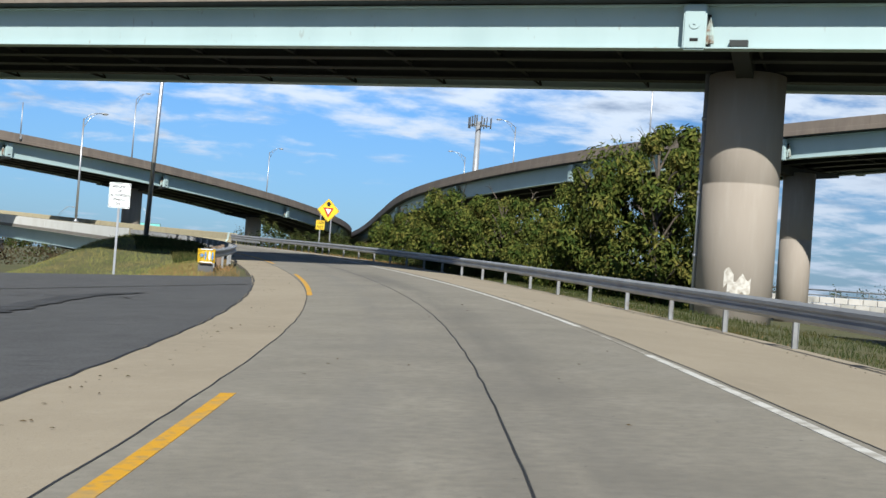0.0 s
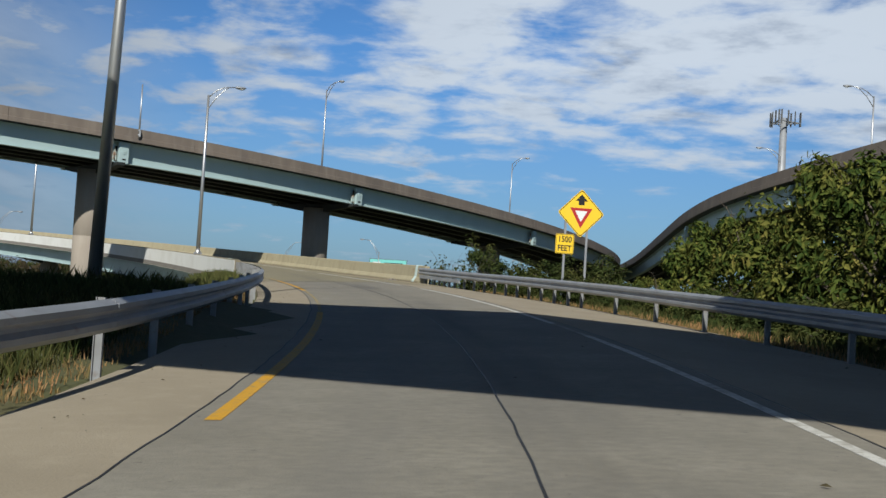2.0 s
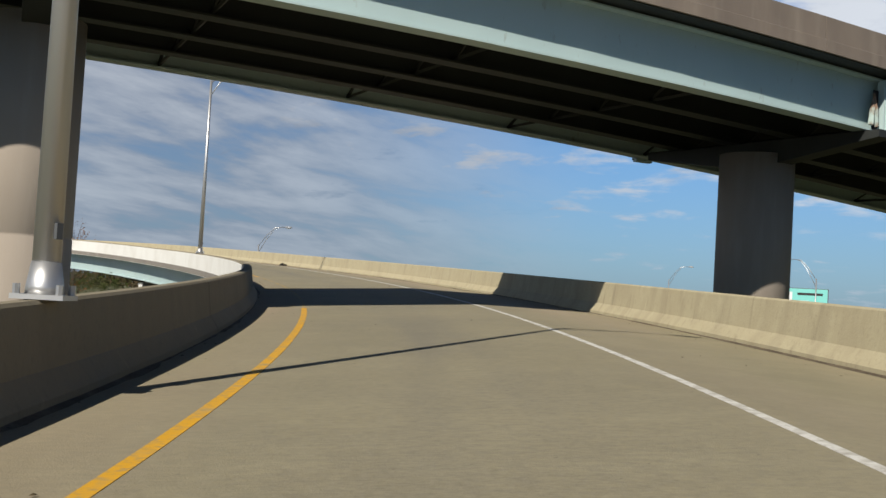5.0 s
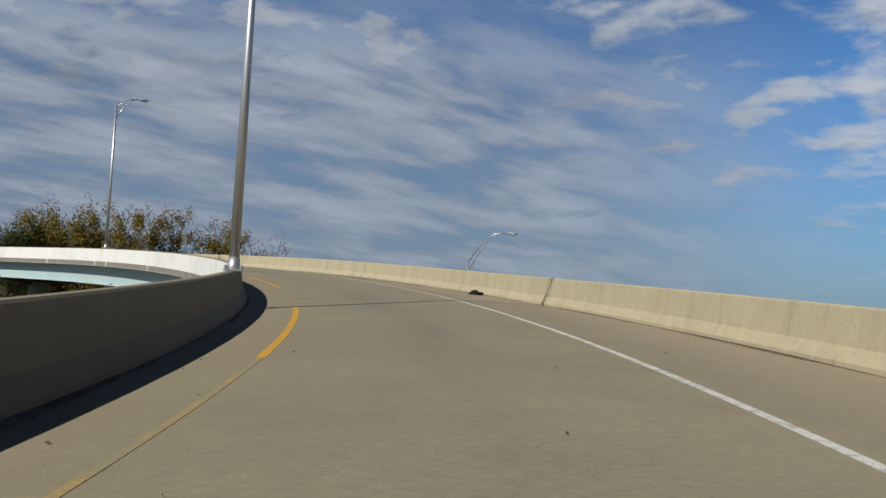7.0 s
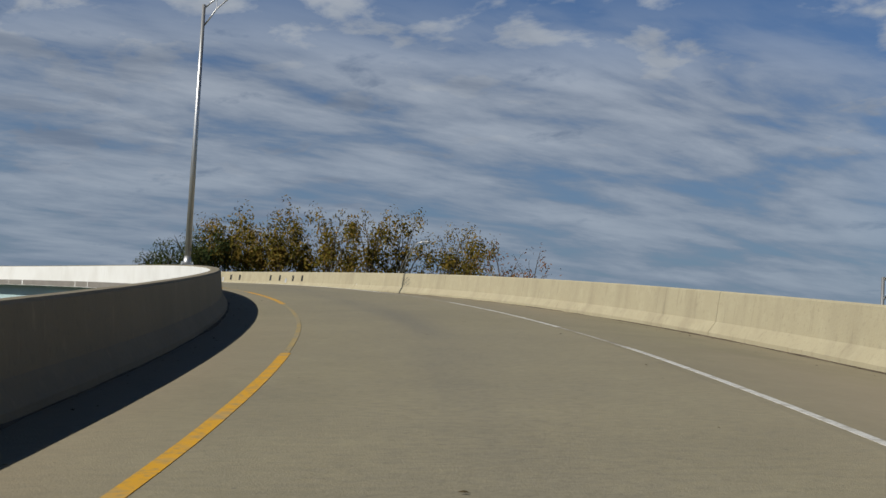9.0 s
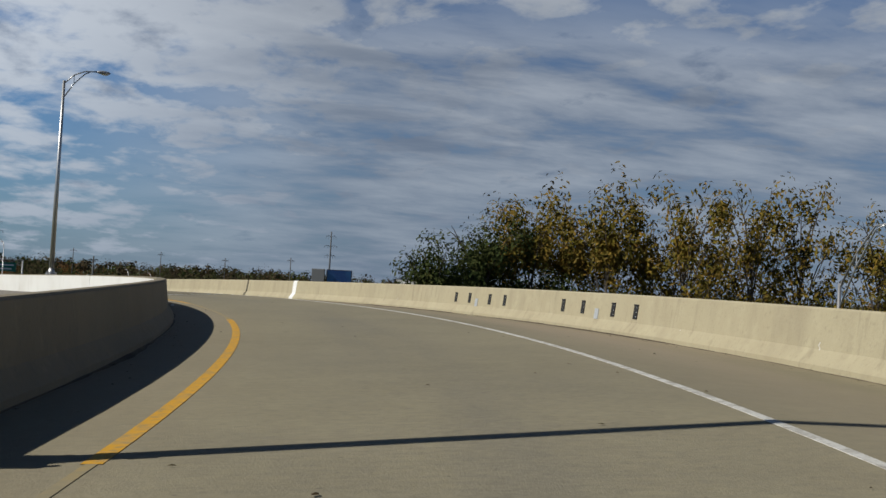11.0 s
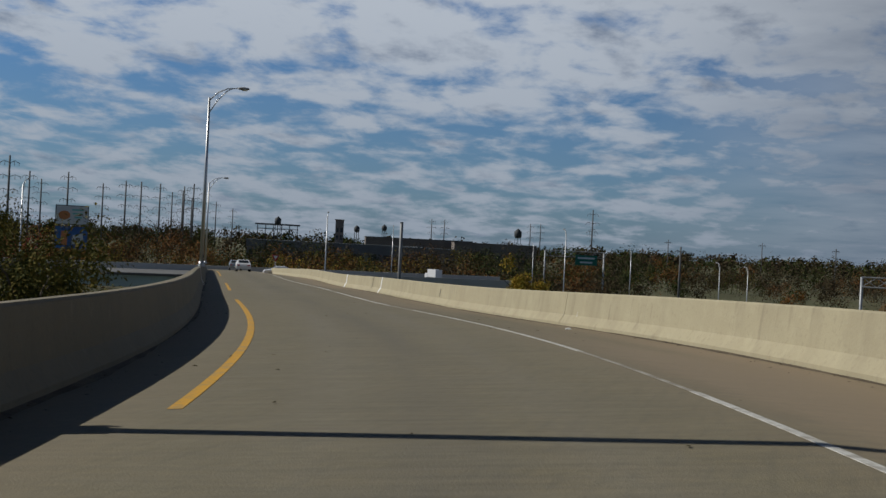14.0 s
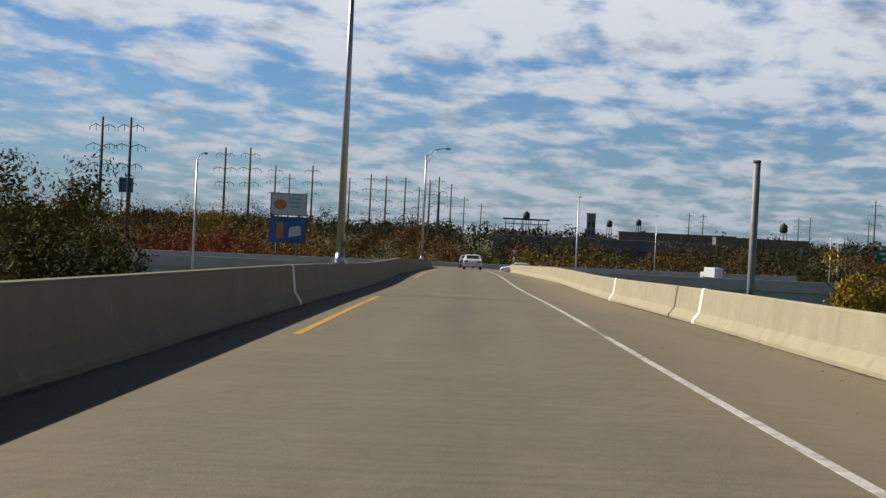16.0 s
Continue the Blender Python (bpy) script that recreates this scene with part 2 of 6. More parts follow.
M["barrier"] = material("barrier_concrete", (0.372, 0.326, 0.214), 0.85, spots=[
    (0.6, 5, 0.4, 0.7, (0.346, 0.297, 0.193), 0.7, ONE), (3, 7, 0.5, 0.8, (0.458, 0.407, 0.273), 0.45, ONE),
    (14, 5, 0.56, 0.78, (0.235, 0.200, 0.135), 0.55, ONE), (1.6, 6, 0.50, 0.72, (0.268, 0.228, 0.152), 0.55, (1, 1, 0.25)),
    (5, 7, 0.60, 0.72, (0.215, 0.180, 0.120), 0.5, (1, 1, 0.12))], bump=0.3, bump_scale=25)
# darker copy of the barrier concrete: the inner barrier's shade is in its colour
M["shaded_barrier"] = material("shaded_barrier_concrete", (0.205, 0.175, 0.118), 0.88, spots=[
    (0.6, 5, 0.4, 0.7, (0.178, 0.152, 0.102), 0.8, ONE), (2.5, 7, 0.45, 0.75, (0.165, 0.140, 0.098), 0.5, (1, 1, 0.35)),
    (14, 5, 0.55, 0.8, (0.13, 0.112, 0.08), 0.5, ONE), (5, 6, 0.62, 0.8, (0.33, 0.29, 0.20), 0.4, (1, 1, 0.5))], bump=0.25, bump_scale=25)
M["parapet"] = material("weathered_parapet", (0.188, 0.152, 0.124), 0.9, spots=[
    (0.7, 5, 0.4, 0.7, (0.132, 0.108, 0.092), 0.8, (1, 1, 0.5)), (2.5, 7, 0.5, 0.8, (0.264, 0.224, 0.184), 0.5, (1, 1, 0.2))], bump=0.2, bump_scale=25)
M["slab"] = material("deck_concrete", (0.208, 0.188, 0.164), 0.9, spots=[(1.2, 5, 0.4, 0.7, (0.160, 0.144, 0.124), 0.7, ONE)])
M["mint"] = material("mint_steel_paint", (0.376, 0.476, 0.475), 0.45, spots=[
    (0.5, 5, 0.45, 0.75, (0.320, 0.416, 0.416), 0.7, (1, 1, 0.3)), (5, 6, 0.66, 0.8, (0.176, 0.104, 0.059), 0.6, (1, 1, 0.4))])
M["gap"] = material("joint_gap", (0.012, 0.012, 0.012), 0.9)
M["rust_mint"] = material("rusty_mint_steel", (0.36, 0.45, 0.42), 0.7, spots=[(4, 6, 0.42, 0.62, (0.16, 0.075, 0.035), 0.9, ONE)])
# near-black colour paints in the deep shade under the overpass decks
M["soffit_shade"] = material("shade_dark_soffit", (0.022, 0.025, 0.024), 0.6, spots=[(0.8, 5, 0.4, 0.75, (0.013, 0.013, 0.012), 0.8, ONE)])
M["pier"] = material("pier_concrete", (0.312, 0.268, 0.224), 0.88, spots=[
    (0.5, 5, 0.4, 0.7, (0.256, 0.216, 0.176), 0.7, (1, 1, 0.35)), (4, 6, 0.5, 0.8, (0.360, 0.320, 0.272), 0.5, (1, 1, 0.15))], bump=0.15, bump_scale=18)
M["pale_steel"] = material("pale_galvanised_plate", (0.50, 0.52, 0.53), 0.45, 0.3, spots=[(9, 5, 0.4, 0.7, (0.34, 0.35, 0.36), 0.7, ONE)])
M["galv"] = material("galvanised_steel", (0.34, 0.35, 0.37), 0.5, 0.35, spots=[
    (1.5, 5, 0.4, 0.7, (0.238, 0.245, 0.262), 0.7, ONE), (7, 5, 0.64, 0.8, (0.158, 0.088, 0.045), 0.5, ONE)])
# rust-spotted grey, darkened to put the rail's shadow into the guardrail posts
M["post_steel"] = material("rusty_dark_post_steel", (0.25, 0.255, 0.26), 0.6, 0.25, spots=[
    (3, 5, 0.4, 0.7, (0.17, 0.165, 0.16), 0.7, ONE), (9, 5, 0.58, 0.75, (0.14, 0.085, 0.05), 0.6, ONE)])
M["pole"] = material("lamp_pole_aluminium", (0.50, 0.50, 0.50), 0.42, 0.8, spots=[(3, 5, 0.4, 0.7, (0.40, 0.40, 0.40), 0.6, (1, 1, 0.1))])
M["dark_pole"] = material("dark_pole", (0.07, 0.075, 0.08), 0.7, spots=[(3, 4, 0.4, 0.7, (0.12, 0.11, 0.1), 0.6, (1, 1, 0.1))])
M["ground"] = material("grass_ground", (0.071, 0.072, 0.026), 0.95, spots=[
    (0.06, 4, 0.4, 0.65, (0.109, 0.091, 0.040), 0.8, ONE), (0.5, 6, 0.42, 0.7, (0.050, 0.065, 0.018), 0.8, ONE),
    (6, 5, 0.5, 0.8, (0.126, 0.104, 0.048), 0.5, ONE)], bump=0.6, bump_scale=8)

# ---------------------------------------------------------------- building helpers


def part(name, bm, mat, parent=None, label=""):
    me = bpy.data.meshes.new(name)
    bm.normal_update()
    bm.to_mesh(me)
    bm.free()
    me.materials.append(M[mat] if isinstance(mat, str) else mat)
    ob = new(name, me)
    if parent is not None:
        ob.parent = parent
    if label:
        tagged(ob, label)
    return ob


def thing(name, at, label, category, group="", kind=""):
    ob = new(name)
    ob.empty_display_size = 0.3
    ob.location = at
    return tagged(ob, label, category, group, kind)


def box(bm, c, size, rz=0.0, rx=0.0, ry=0.0):
    m = pose(*c, rx, ry, rz) @ Matrix.Diagonal((*size, 1))
    return bmesh.ops.create_cube(bm, size=1, matrix=m)["verts"]


def tube(bm, pts, radii, sides=12, caps=True):
    """A tapered tube through points."""
    rings = []
    pts = [Vector(p) for p in pts]
    for i, p in enumerate(pts):
        d = (pts[min(i + 1, len(pts) - 1)] - pts[max(i - 1, 0)]).normalized()
        a = d.cross(Vector((0.13, 0.31, 0.94)) if abs(d.z) < 0.9 else Vector((1, 0, 0))).normalized()
        b = d.cross(a)
        r = radii[i] if hasattr(radii, "__len__") else radii
        rings.append([bm.verts.new(p + (a * math.cos(k * math.tau / sides) + b * math.sin(k * math.tau / sides)) * r) for k in range(sides)])
    for r0, r1 in zip(rings, rings[1:]):
        for k in range(sides):
            f = bm.faces.new((r0[k], r0[(k + 1) % sides], r1[(k + 1) % sides], r1[k]))
            f.smooth = sides > 6
    if caps:
        bm.faces.new(rings[0][::-1])
        bm.faces.new(rings[-1])


def spline(pts):
    """Natural cubic through rows of numbers at even steps; gives f(i) for a real index."""
    P = np.array(pts, float)
    n = len(P)
    A, B = np.zeros((n, n)), np.zeros((n, n))
    A[0, 0] = A[-1, -1] = 1
    for i in range(1, n - 1):
        A[i, i - 1:i + 2] = (1, 4, 1)
        B[i, i - 1:i + 2] = (6, -12, 6)
    Q = np.linalg.solve(A, B @ P)

    def f(x):
        i = int(min(max(math.floor(x), 0), n - 2))
        u = x - i
        w = 1 - u
        return P[i] * w + P[i + 1] * u + ((w ** 3 - w) * Q[i] + (u ** 3 - u) * Q[i + 1]) / 6
    return f


class Line:
    """A road's centre line: even rows (x, y, z) step metres apart, from s0; slope is the rise to the right.
    Beyond the offset brk the cross fall changes to that of the table falls of (station, slope)."""

    def __init__(self, rows, step, s0, slope, fade=None, brk=None, falls=((0, 0),)):
        self.f, self.step, self.s0, self.slope, self.fade = spline(rows), step, s0, slope, fade
        self.brk, self.falls = brk, list(zip(*falls))
        self.s1 = s0 + step * (len(rows) - 1)

    def raw(self, s):
        return self.f((s - self.s0) / self.step)

    def right(self, s):
        d = self.raw(s + 0.5) - self.raw(s - 0.5)
        return Vector((d[1], -d[0], 0)).normalized()

    def at(self, s, u=0.0, z=0.0):
        p, e = self.raw(s), self.slope
        if self.fade:
            a, b, end = self.fade
            x = min(max((s - a) / (b - a), 0.0), 1.0)
            e += (end - e) * x * x * (3 - 2 * x)
        rise = e * u
        if self.brk and u > self.brk:
            rise = e * self.brk + float(np.interp(s, *self.falls)) * (u - self.brk)
        return Vector(p) + self.right(s) * u + Vector((0, 0, z + rise))

    def heading(self, s):
        d = self.raw(s + 0.5) - self.raw(s - 0.5)
        return math.degrees(math.atan2(d[1], d[0]))


def stations(a, b, step):
    n = max(1, int(round(abs(b - a) / step)))
    return [a + (b - a) * i / n for i in range(n + 1)]


def sweep(bm, line, ss, profile, closed=False, caps=True, shift=None, smooth=False):
    """Profile of (u, z) carried along the line at the stations ss."""
    rings = [[bm.verts.new(line.at(s, u + (shift(s) if shift else 0), z)) for u, z in profile] for s in ss]
    n = len(profile)
    for a, b in zip(rings, rings[1:]):
        for k in range(n if closed else n - 1):
            f = bm.faces.new((a[k], a[(k + 1) % n], b[(k + 1) % n], b[k]))
            f.smooth = smooth
    if closed and caps:
        bm.faces.new(rings[0])
        bm.faces.new(rings[-1][::-1])
    bmesh.ops.recalc_face_normals(bm, faces=bm.faces[:]) if closed else None


def strip(bm, line, ss, u0, u1, z):
    sweep(bm, line, ss, [(u0, z), (u1, z)])


# ---------------------------------------------------------------- the ramp
BREAK = 2.22                             # where the lane's bank turns into the outer shoulder's fall
RAMP = Line([
    (1.50, -59.98, -2.09), (1.15, -39.99, -1.76), (0.81, -19.99, -1.43), (0.47, 0.01, -1.09), (-0.91, 20.00, -0.70),
    (-4.60, 39.70, -0.18), (-10.39, 58.89, 0.38), (-18.28, 77.31, 0.89), (-28.24, 94.70, 1.36), (-40.06, 110.87, 1.95),
    (-53.61, 125.63, 2.61), (-68.79, 138.69, 3.31), (-85.52, 149.73, 4.03), (-103.64, 158.29, 4.77), (-123.00, 163.46, 5.28),
    (-142.97, 164.74, 5.39), (-162.78, 162.12, 5.23), (-181.72, 155.68, 4.85), (-199.57, 146.66, 4.33), (-217.2, 137.3, 3.91),
    (-234.9, 127.9, 3.42), (-252.5, 118.5, 3.10), (-270.2, 109.1, 2.58), (-287.9, 99.7, 2.05), (-305.5, 90.3, 1.5), (-323.2, 80.9, 1.05),
], 20.0, -60.0, 0.055, fade=(275.0, 300.0, 0.016), brk=BREAK,
   falls=((0, -0.030), (85, -0.030), (96, -0.012), (108, -0.025), (270, -0.028), (310, -0.065)))
BRIDGE0, BRIDGE1 = 88.0, 430.0          # where the ramp leaves the ground
LEFT, RIGHT = -3.3, 5.3                  # feet of the barriers
LANE = 2.1


def lane_wear(m, bands):
    """Dark oil and tyre bands along the lane; bands: (offset, half width, colour, amount, noise along, noise across)."""
    nt = m.node_tree
    N, Lk = nt.nodes.new, nt.links.new
    b = [n for n in nt.nodes if n.type == "BSDF_PRINCIPLED"][0]
    col = b.inputs["Base Color"].links[0].from_socket
    uv, sep = N("ShaderNodeUVMap"), N("ShaderNodeSeparateXYZ")
    Lk(uv.outputs[0], sep.inputs[0])
    for off, half, colour, amount, along, across in bands:
        mp, n = N("ShaderNodeMapping"), N("ShaderNodeTexNoise")
        mp.inputs["Scale"].default_value = (across, along, 1)
        mp.inputs["Location"].default_value = (off * 7, off * 3, 0)
        Lk(uv.outputs[0], mp.inputs[0])
        n.inputs["Scale"].default_value, n.inputs["Detail"].default_value = 1.0, 6
        Lk(mp.outputs[0], n.inputs["Vector"])
        d = N("ShaderNodeMath")
        d.operation = "SUBTRACT"
        d.inputs[1].default_value = off
        Lk(sep.outputs[0], d.inputs[0])
        ab = N("ShaderNodeMath")
        ab.operation = "ABSOLUTE"
        Lk(d.outputs[0], ab.inputs[0])
        fall, nr, mul, mix = N("ShaderNodeMapRange"), N("ShaderNodeMapRange"), N("ShaderNodeMath"), N("ShaderNodeMix")
        fall.interpolation_type = "SMOOTHSTEP"
        fall.inputs["From Min"].default_value, fall.inputs["From Max"].default_value = half, 0.0
        Lk(ab.outputs[0], fall.inputs["Value"])
        nr.inputs["From Min"].default_value, nr.inputs["From Max"].default_value = 0.36, 0.68
        nr.inputs["To Max"].default_value = amount
        Lk(n.outputs["Fac"], nr.inputs["Value"])
        mul.operation = "MULTIPLY"
        Lk(fall.outputs[0], mul.inputs[0])
        Lk(nr.outputs[0], mul.inputs[1])
        mix.data_type = "RGBA"
        mix.inputs["B"].default_value = (*colour, 1)
        Lk(mul.outputs[0], mix.inputs["Factor"])
        Lk(col, mix.inputs["A"])
        col = mix.outputs["Result"]
    Lk(col, b.inputs["Base Color"])


lane_wear(M["road"], [(0.35, 0.75, (0.085, 0.08, 0.072), 0.75, 0.10, 1.2), (0.0, 4.0, (0.13, 0.122, 0.11), 0.35, 0.5, 0.35), (0.0, 5.5, (0.12, 0.11, 0.095), 0.45, 11.0, 8.0), (-0.9, 0.5, (0.16, 0.15, 0.135), 0.5, 0.2, 2.0)])
lane_wear(M["deck_road"], [(-3.5, 2.2, (0.27, 0.215, 0.145), 1.3, 0.05, 0.3), (4.2, 3.0, (0.292, 0.238, 0.162), 1.3, 0.05, 0.3), (-0.05, 0.9, (0.13, 0.12, 0.095), 0.75, 0.08, 1.0), (0.0, 4.0, (0.14, 0.128, 0.10), 0.3, 0.35, 0.3), (0.0, 5.5, (0.12, 0.105, 0.08), 0.45, 11.0, 7.0), (0.0, 5.5, (0.30, 0.27, 0.20), 0.3, 26.0, 20.0)])
lane_wear(M["deck_late"], [(-0.85, 0.55, (0.20, 0.182, 0.145), 0.5, 0.06, 1.5), (1.0, 0.6, (0.205, 0.185, 0.148), 0.5, 0.06, 1.5), (0.05, 0.4, (0.085, 0.076, 0.06), 0.55, 0.12, 1.5), (-3.5, 2.0, (0.20, 0.16, 0.108), 1.2, 0.05, 0.3), (4.2, 3.0, (0.255, 0.195, 0.125), 1.7, 0.05, 0.3), (0.0, 5.5, (0.10, 0.09, 0.07), 0.42, 7.0, 0.9), (0.0, 5.5, (0.09, 0.08, 0.06), 0.4, 14.0, 8.0), (0.0, 0.9, (0.10, 0.09, 0.07), 0.5, 0.1, 1.0), (0.0, 5.0, (0.22, 0.19, 0.13), 0.3, 9.0, 0.9)])


def build_slab(ss, lane, edge):
    bm = bmesh.new()
    end = (-LANE - 0.12, LANE + 0.12) if edge else (LEFT - 0.25, RIGHT + 0.25)
    prof = [(u, 0.0) for u in (end[0], -1.0, 0.0, 1.0, BREAK, end[1])]
    sweep(bm, RAMP, ss, prof)
    bm.verts.index_update()
    uv = bm.loops.layers.uv.new("lane")
    for f in bm.faces:
        for lp in f.loops:
            i = lp.vert.index
            lp[uv].uv = (prof[i % 6][0], ss[i // 6])
    tagged(part("road", bm, lane), "grey worn concrete ramp lane climbing in a left curve", "road", kind="structure")
    for name, u0, u1 in (("shoulder", LEFT - 0.25, -LANE - 0.12), ("shoulder", LANE + 0.12, RIGHT + 0.25)) if edge else ():
        bm = bmesh.new()
        sweep(bm, RAMP, ss, [(u0, -0.4), (u0, 0.0), (u1, 0.0)] if u0 < 0 else [(u0, 0.0), (u1, 0.0), (u1, -0.4)])
        tagged(part(name, bm, edge), "tan concrete shoulder beside the ramp lane", "shoulder", kind="structure")


def build_ramp():
    for a, b, lane, edge in ((-60, BRIDGE0, "road", "shoulder"), (BRIDGE0, 263, "deck_road", ""), (263, 438, "deck_late", "")):
        build_slab(stations(a, b, 2.0), lane, edge)
    # tar seals along the slabs
    for u in (-LANE - 0.12, 0.03, LANE + 0.12):
        bm = bmesh.new()
        rnd = random.Random(int(u * 100))
        end = BRIDGE0 if u == 0.03 else 95.0
        wob = {round(s, 2): rnd.uniform(-0.012, 0.012) for s in stations(-60, end, 0.5)}
        sweep(bm, RAMP, stations(-60, end, 0.5), [(u - 0.010, -0.002), (u - 0.009, 0.003), (u + 0.009, 0.003), (u + 0.010, -0.002)], shift=lambda s: wob[round(s, 2)])
        tagged(part("tar_joint", bm, "tar"), "black tar seal in a joint of the road", "tar joint", kind="structure")


build_ramp()


def barrier(name, side, s0, s1, joints, label):
    """Concrete safety barrier in lengths between open joints. side: -1 left, 1 right."""
    foot = LEFT if side < 0 else RIGHT
    top = thing(name, RAMP.at((s0 + s1) / 2, foot), label, "barrier", kind="structure")
    inv = Matrix.Translation(-top.location)
    prof = [(0.0, 0.0), (0.0, 0.08), (0.13, 0.28), (0.19, 0.80), (0.22, 0.83), (0.40, 0.83), (0.43, 0.80), (0.43, -0.32), (0.0, -0.32)]
    prof = [(foot + side * u, z) for u, z in prof]
    cuts = [s0, *joints, s1]
    for a, b in zip(cuts, cuts[1:]):
        bm = bmesh.new()
        sweep(bm, RAMP, stations(a + 0.012, b - 0.012, 2.0), prof, closed=True)
        bmesh.ops.transform(bm, matrix=inv, verts=bm.verts[:])
        part("barrier_length", bm, "barrier" if side > 0 else "shaded_barrier", top)
        if side < 0:
            bm = bmesh.new()
            sweep(bm, RAMP, stations(a + 0.02, b - 0.02, 2.0), [(foot - u, z) for u, z in ((0.434, 0.795), (0.446, 0.79), (0.446, -0.318), (0.434, -0.318))], closed=True)
            bmesh.ops.transform(bm, matrix=inv, verts=bm.verts[:])
            part("outer_face", bm, "limewash", top, "white coated outer face")
    return top


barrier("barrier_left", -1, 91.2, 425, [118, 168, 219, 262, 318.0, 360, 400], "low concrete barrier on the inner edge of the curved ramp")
barrier("barrier_right", 1, 94.4, 425, [145.0, 196.0, 263.5, 290, 320.8, 328.0, 335.8, 360, 400],
        "tan concrete barrier on the outer edge of the curved ramp")


YELLOW_U = [(-60, -2.0), (9, -2.0), (26, -2.15), (36, -2.08), (56, -2.0), (80, -2.08), (150, -2.17), (165, -2.15), (183, -1.92), (195, -1.9), (215, -2.1), (245, -2.22), (262, -2.0), (282, -2.1), (300, -2.22)]
WHITE_U = [(-60, 2.12), (32, 2.1), (45, 2.0), (77, 2.1), (98, 2.06), (160, 2.13), (168, 2.22), (175, 2.34), (190, 2.42), (215, 2.2), (248, 2.17), (266, 2.32), (290, 2.25), (300, 2.18)]


def paint(name, mat, label, course, width, dashes):
    """Painted line whose offset from the centre follows the course of (station, offset)."""
    cs, cu = zip(*course)
    for a, b in dashes:
        bm = bmesh.new()
        sweep(bm, RAMP, stations(a, b, 1.0), [(-width / 2, -0.002), (-width / 2, 0.004), (width / 2, 0.004), (width / 2, -0.002)], shift=lambda s: float(np.interp(s, cs, cu)))
        tagged(part(name, bm, mat), label, "lane marking", kind="structure")


bold = [(-60, 9), (26, 38.6), (48.6, 64.0), (77.2, 88.6), (104, 126.5), (152, 164.8), (178.5, 190), (204, 214), (219, 237), (249.5, 260), (272, 299.3), (310, 325), (350, 400)]
paint("yellow_line", "yellow_paint", "worn yellow edge line painted on the ramp", YELLOW_U, 0.12, bold)
paint("yellow_line", "yellow_worn", "faded yellow edge line almost worn away", YELLOW_U, 0.07, [(a[1], b[0]) for a, b in zip(bold, bold[1:]) if 60 < a[1] < 250])
paint("yellow_line", "yellow_paint", "thin worn end of the yellow edge line", [(88, -2.06), (92, -2.08)], 0.05, [(88.6, 91.8)])
bold = [(-60, 13), (17.5, 57.5), (60.5, 80), (84, 103), (106, 191), (195, 205), (213.5, 253.7), (258.3, 262.6), (263.4, 272.8), (277.5, 293), (297, 311.5), (314, 420)]
paint("white_line", "white_paint", "worn white edge line painted on the ramp", WHITE_U, 0.088, bold)
paint("white_line", "white_worn", "white edge line almost worn away", WHITE_U, 0.06, [(a[1], b[0]) for a, b in zip(bold, bold[1:])])

# deck and girders of the ramp bridge


def build_ramp_bridge():
    ss = stations(BRIDGE0, BRIDGE1, 2.5)
    br = thing("ramp_bridge", RAMP.at(200, 0, -1.5), "curved ramp bridge with mint green steel girders under a concrete deck", "bridge", kind="structure")
    inv = Matrix.Translation(-br.location)

    def add(name, bm, mat):
        bmesh.ops.transform(bm, matrix=inv, verts=bm.verts[:])
        return part(name, bm, mat, br)
    bm = bmesh.new()
    sweep(bm, RAMP, ss, [(LEFT - 0.45, -0.012), (BREAK, -0.012), (RIGHT + 0.45, -0.012), (RIGHT + 0.45, -0.3), (BREAK, -0.3), (LEFT - 0.45, -0.3)], closed=True)
    add("deck_slab", bm, "slab")
    for u in (LEFT + 0.35, -0.9, 1.6, RIGHT - 0.35):
        bm = bmesh.new()
        sweep(bm, RAMP, ss, [(u - 0.2, -0.33), (u + 0.2, -0.33), (u + 0.2, -0.36), (u + 0.012, -0.37), (u + 0.012, -1.52), (u + 0.22, -1.53),
                             (u + 0.22, -1.57), (u - 0.22, -1.57), (u - 0.22, -1.53), (u - 0.012, -1.52), (u - 0.012, -0.37), (u - 0.2, -0.36)], closed=True)
        add("girder", bm, "mint")


build_ramp_bridge()


def pier_column(at, top_z, foot_z, radius, cap_dir, cap_half, label, lower=0.55):
    """Round concrete column with a hammerhead of steel below the girders."""
    p = thing("bridge_pier", (at[0], at[1], foot_z), label, "pier", "bridge piers")
    bm = bmesh.new()
    h = top_z - foot_z
    tube(bm, [(0, 0, -0.6), (0, 0, h * lower), (0, 0, h * lower + 0.03), (0, 0, h * lower + 0.06), (0, 0, h)],
         [radius, radius, radius - 0.025, radius, radius], 40)
    part("column", bm, "pier", p)
    d = Vector((math.cos(radians(cap_dir)), math.sin(radians(cap_dir)), 0))
    bm = bmesh.new()
    n = Vector((-d.y, d.x, 0)) * 0.28
    ring = [(-cap_half, 0.36), (cap_half, 0.36), (cap_half, 0.17), (radius * 0.9, -0.28), (-radius * 0.9, -0.28), (-cap_half, 0.17)]
    f = [bm.verts.new(d * a + Vector((0, 0, h + b)) + n) for a, b in ring]
    g = [bm.verts.new(d * a + Vector((0, 0, h + b)) - n) for a, b in ring]
    bm.faces.new(f)
    bm.faces.new(g[::-1])
    for i in range(6):
        bm.faces.new((f[i], g[i], g[(i + 1) % 6], f[(i + 1) % 6]))
    bmesh.ops.recalc_face_normals(bm, faces=bm.faces[:])
    part("cap_beam", bm, "soffit_shade", p, "steel cap beam coloured dark for the shade under the deck")
    return p


# ---------------------------------------------------------------- overhead bridges


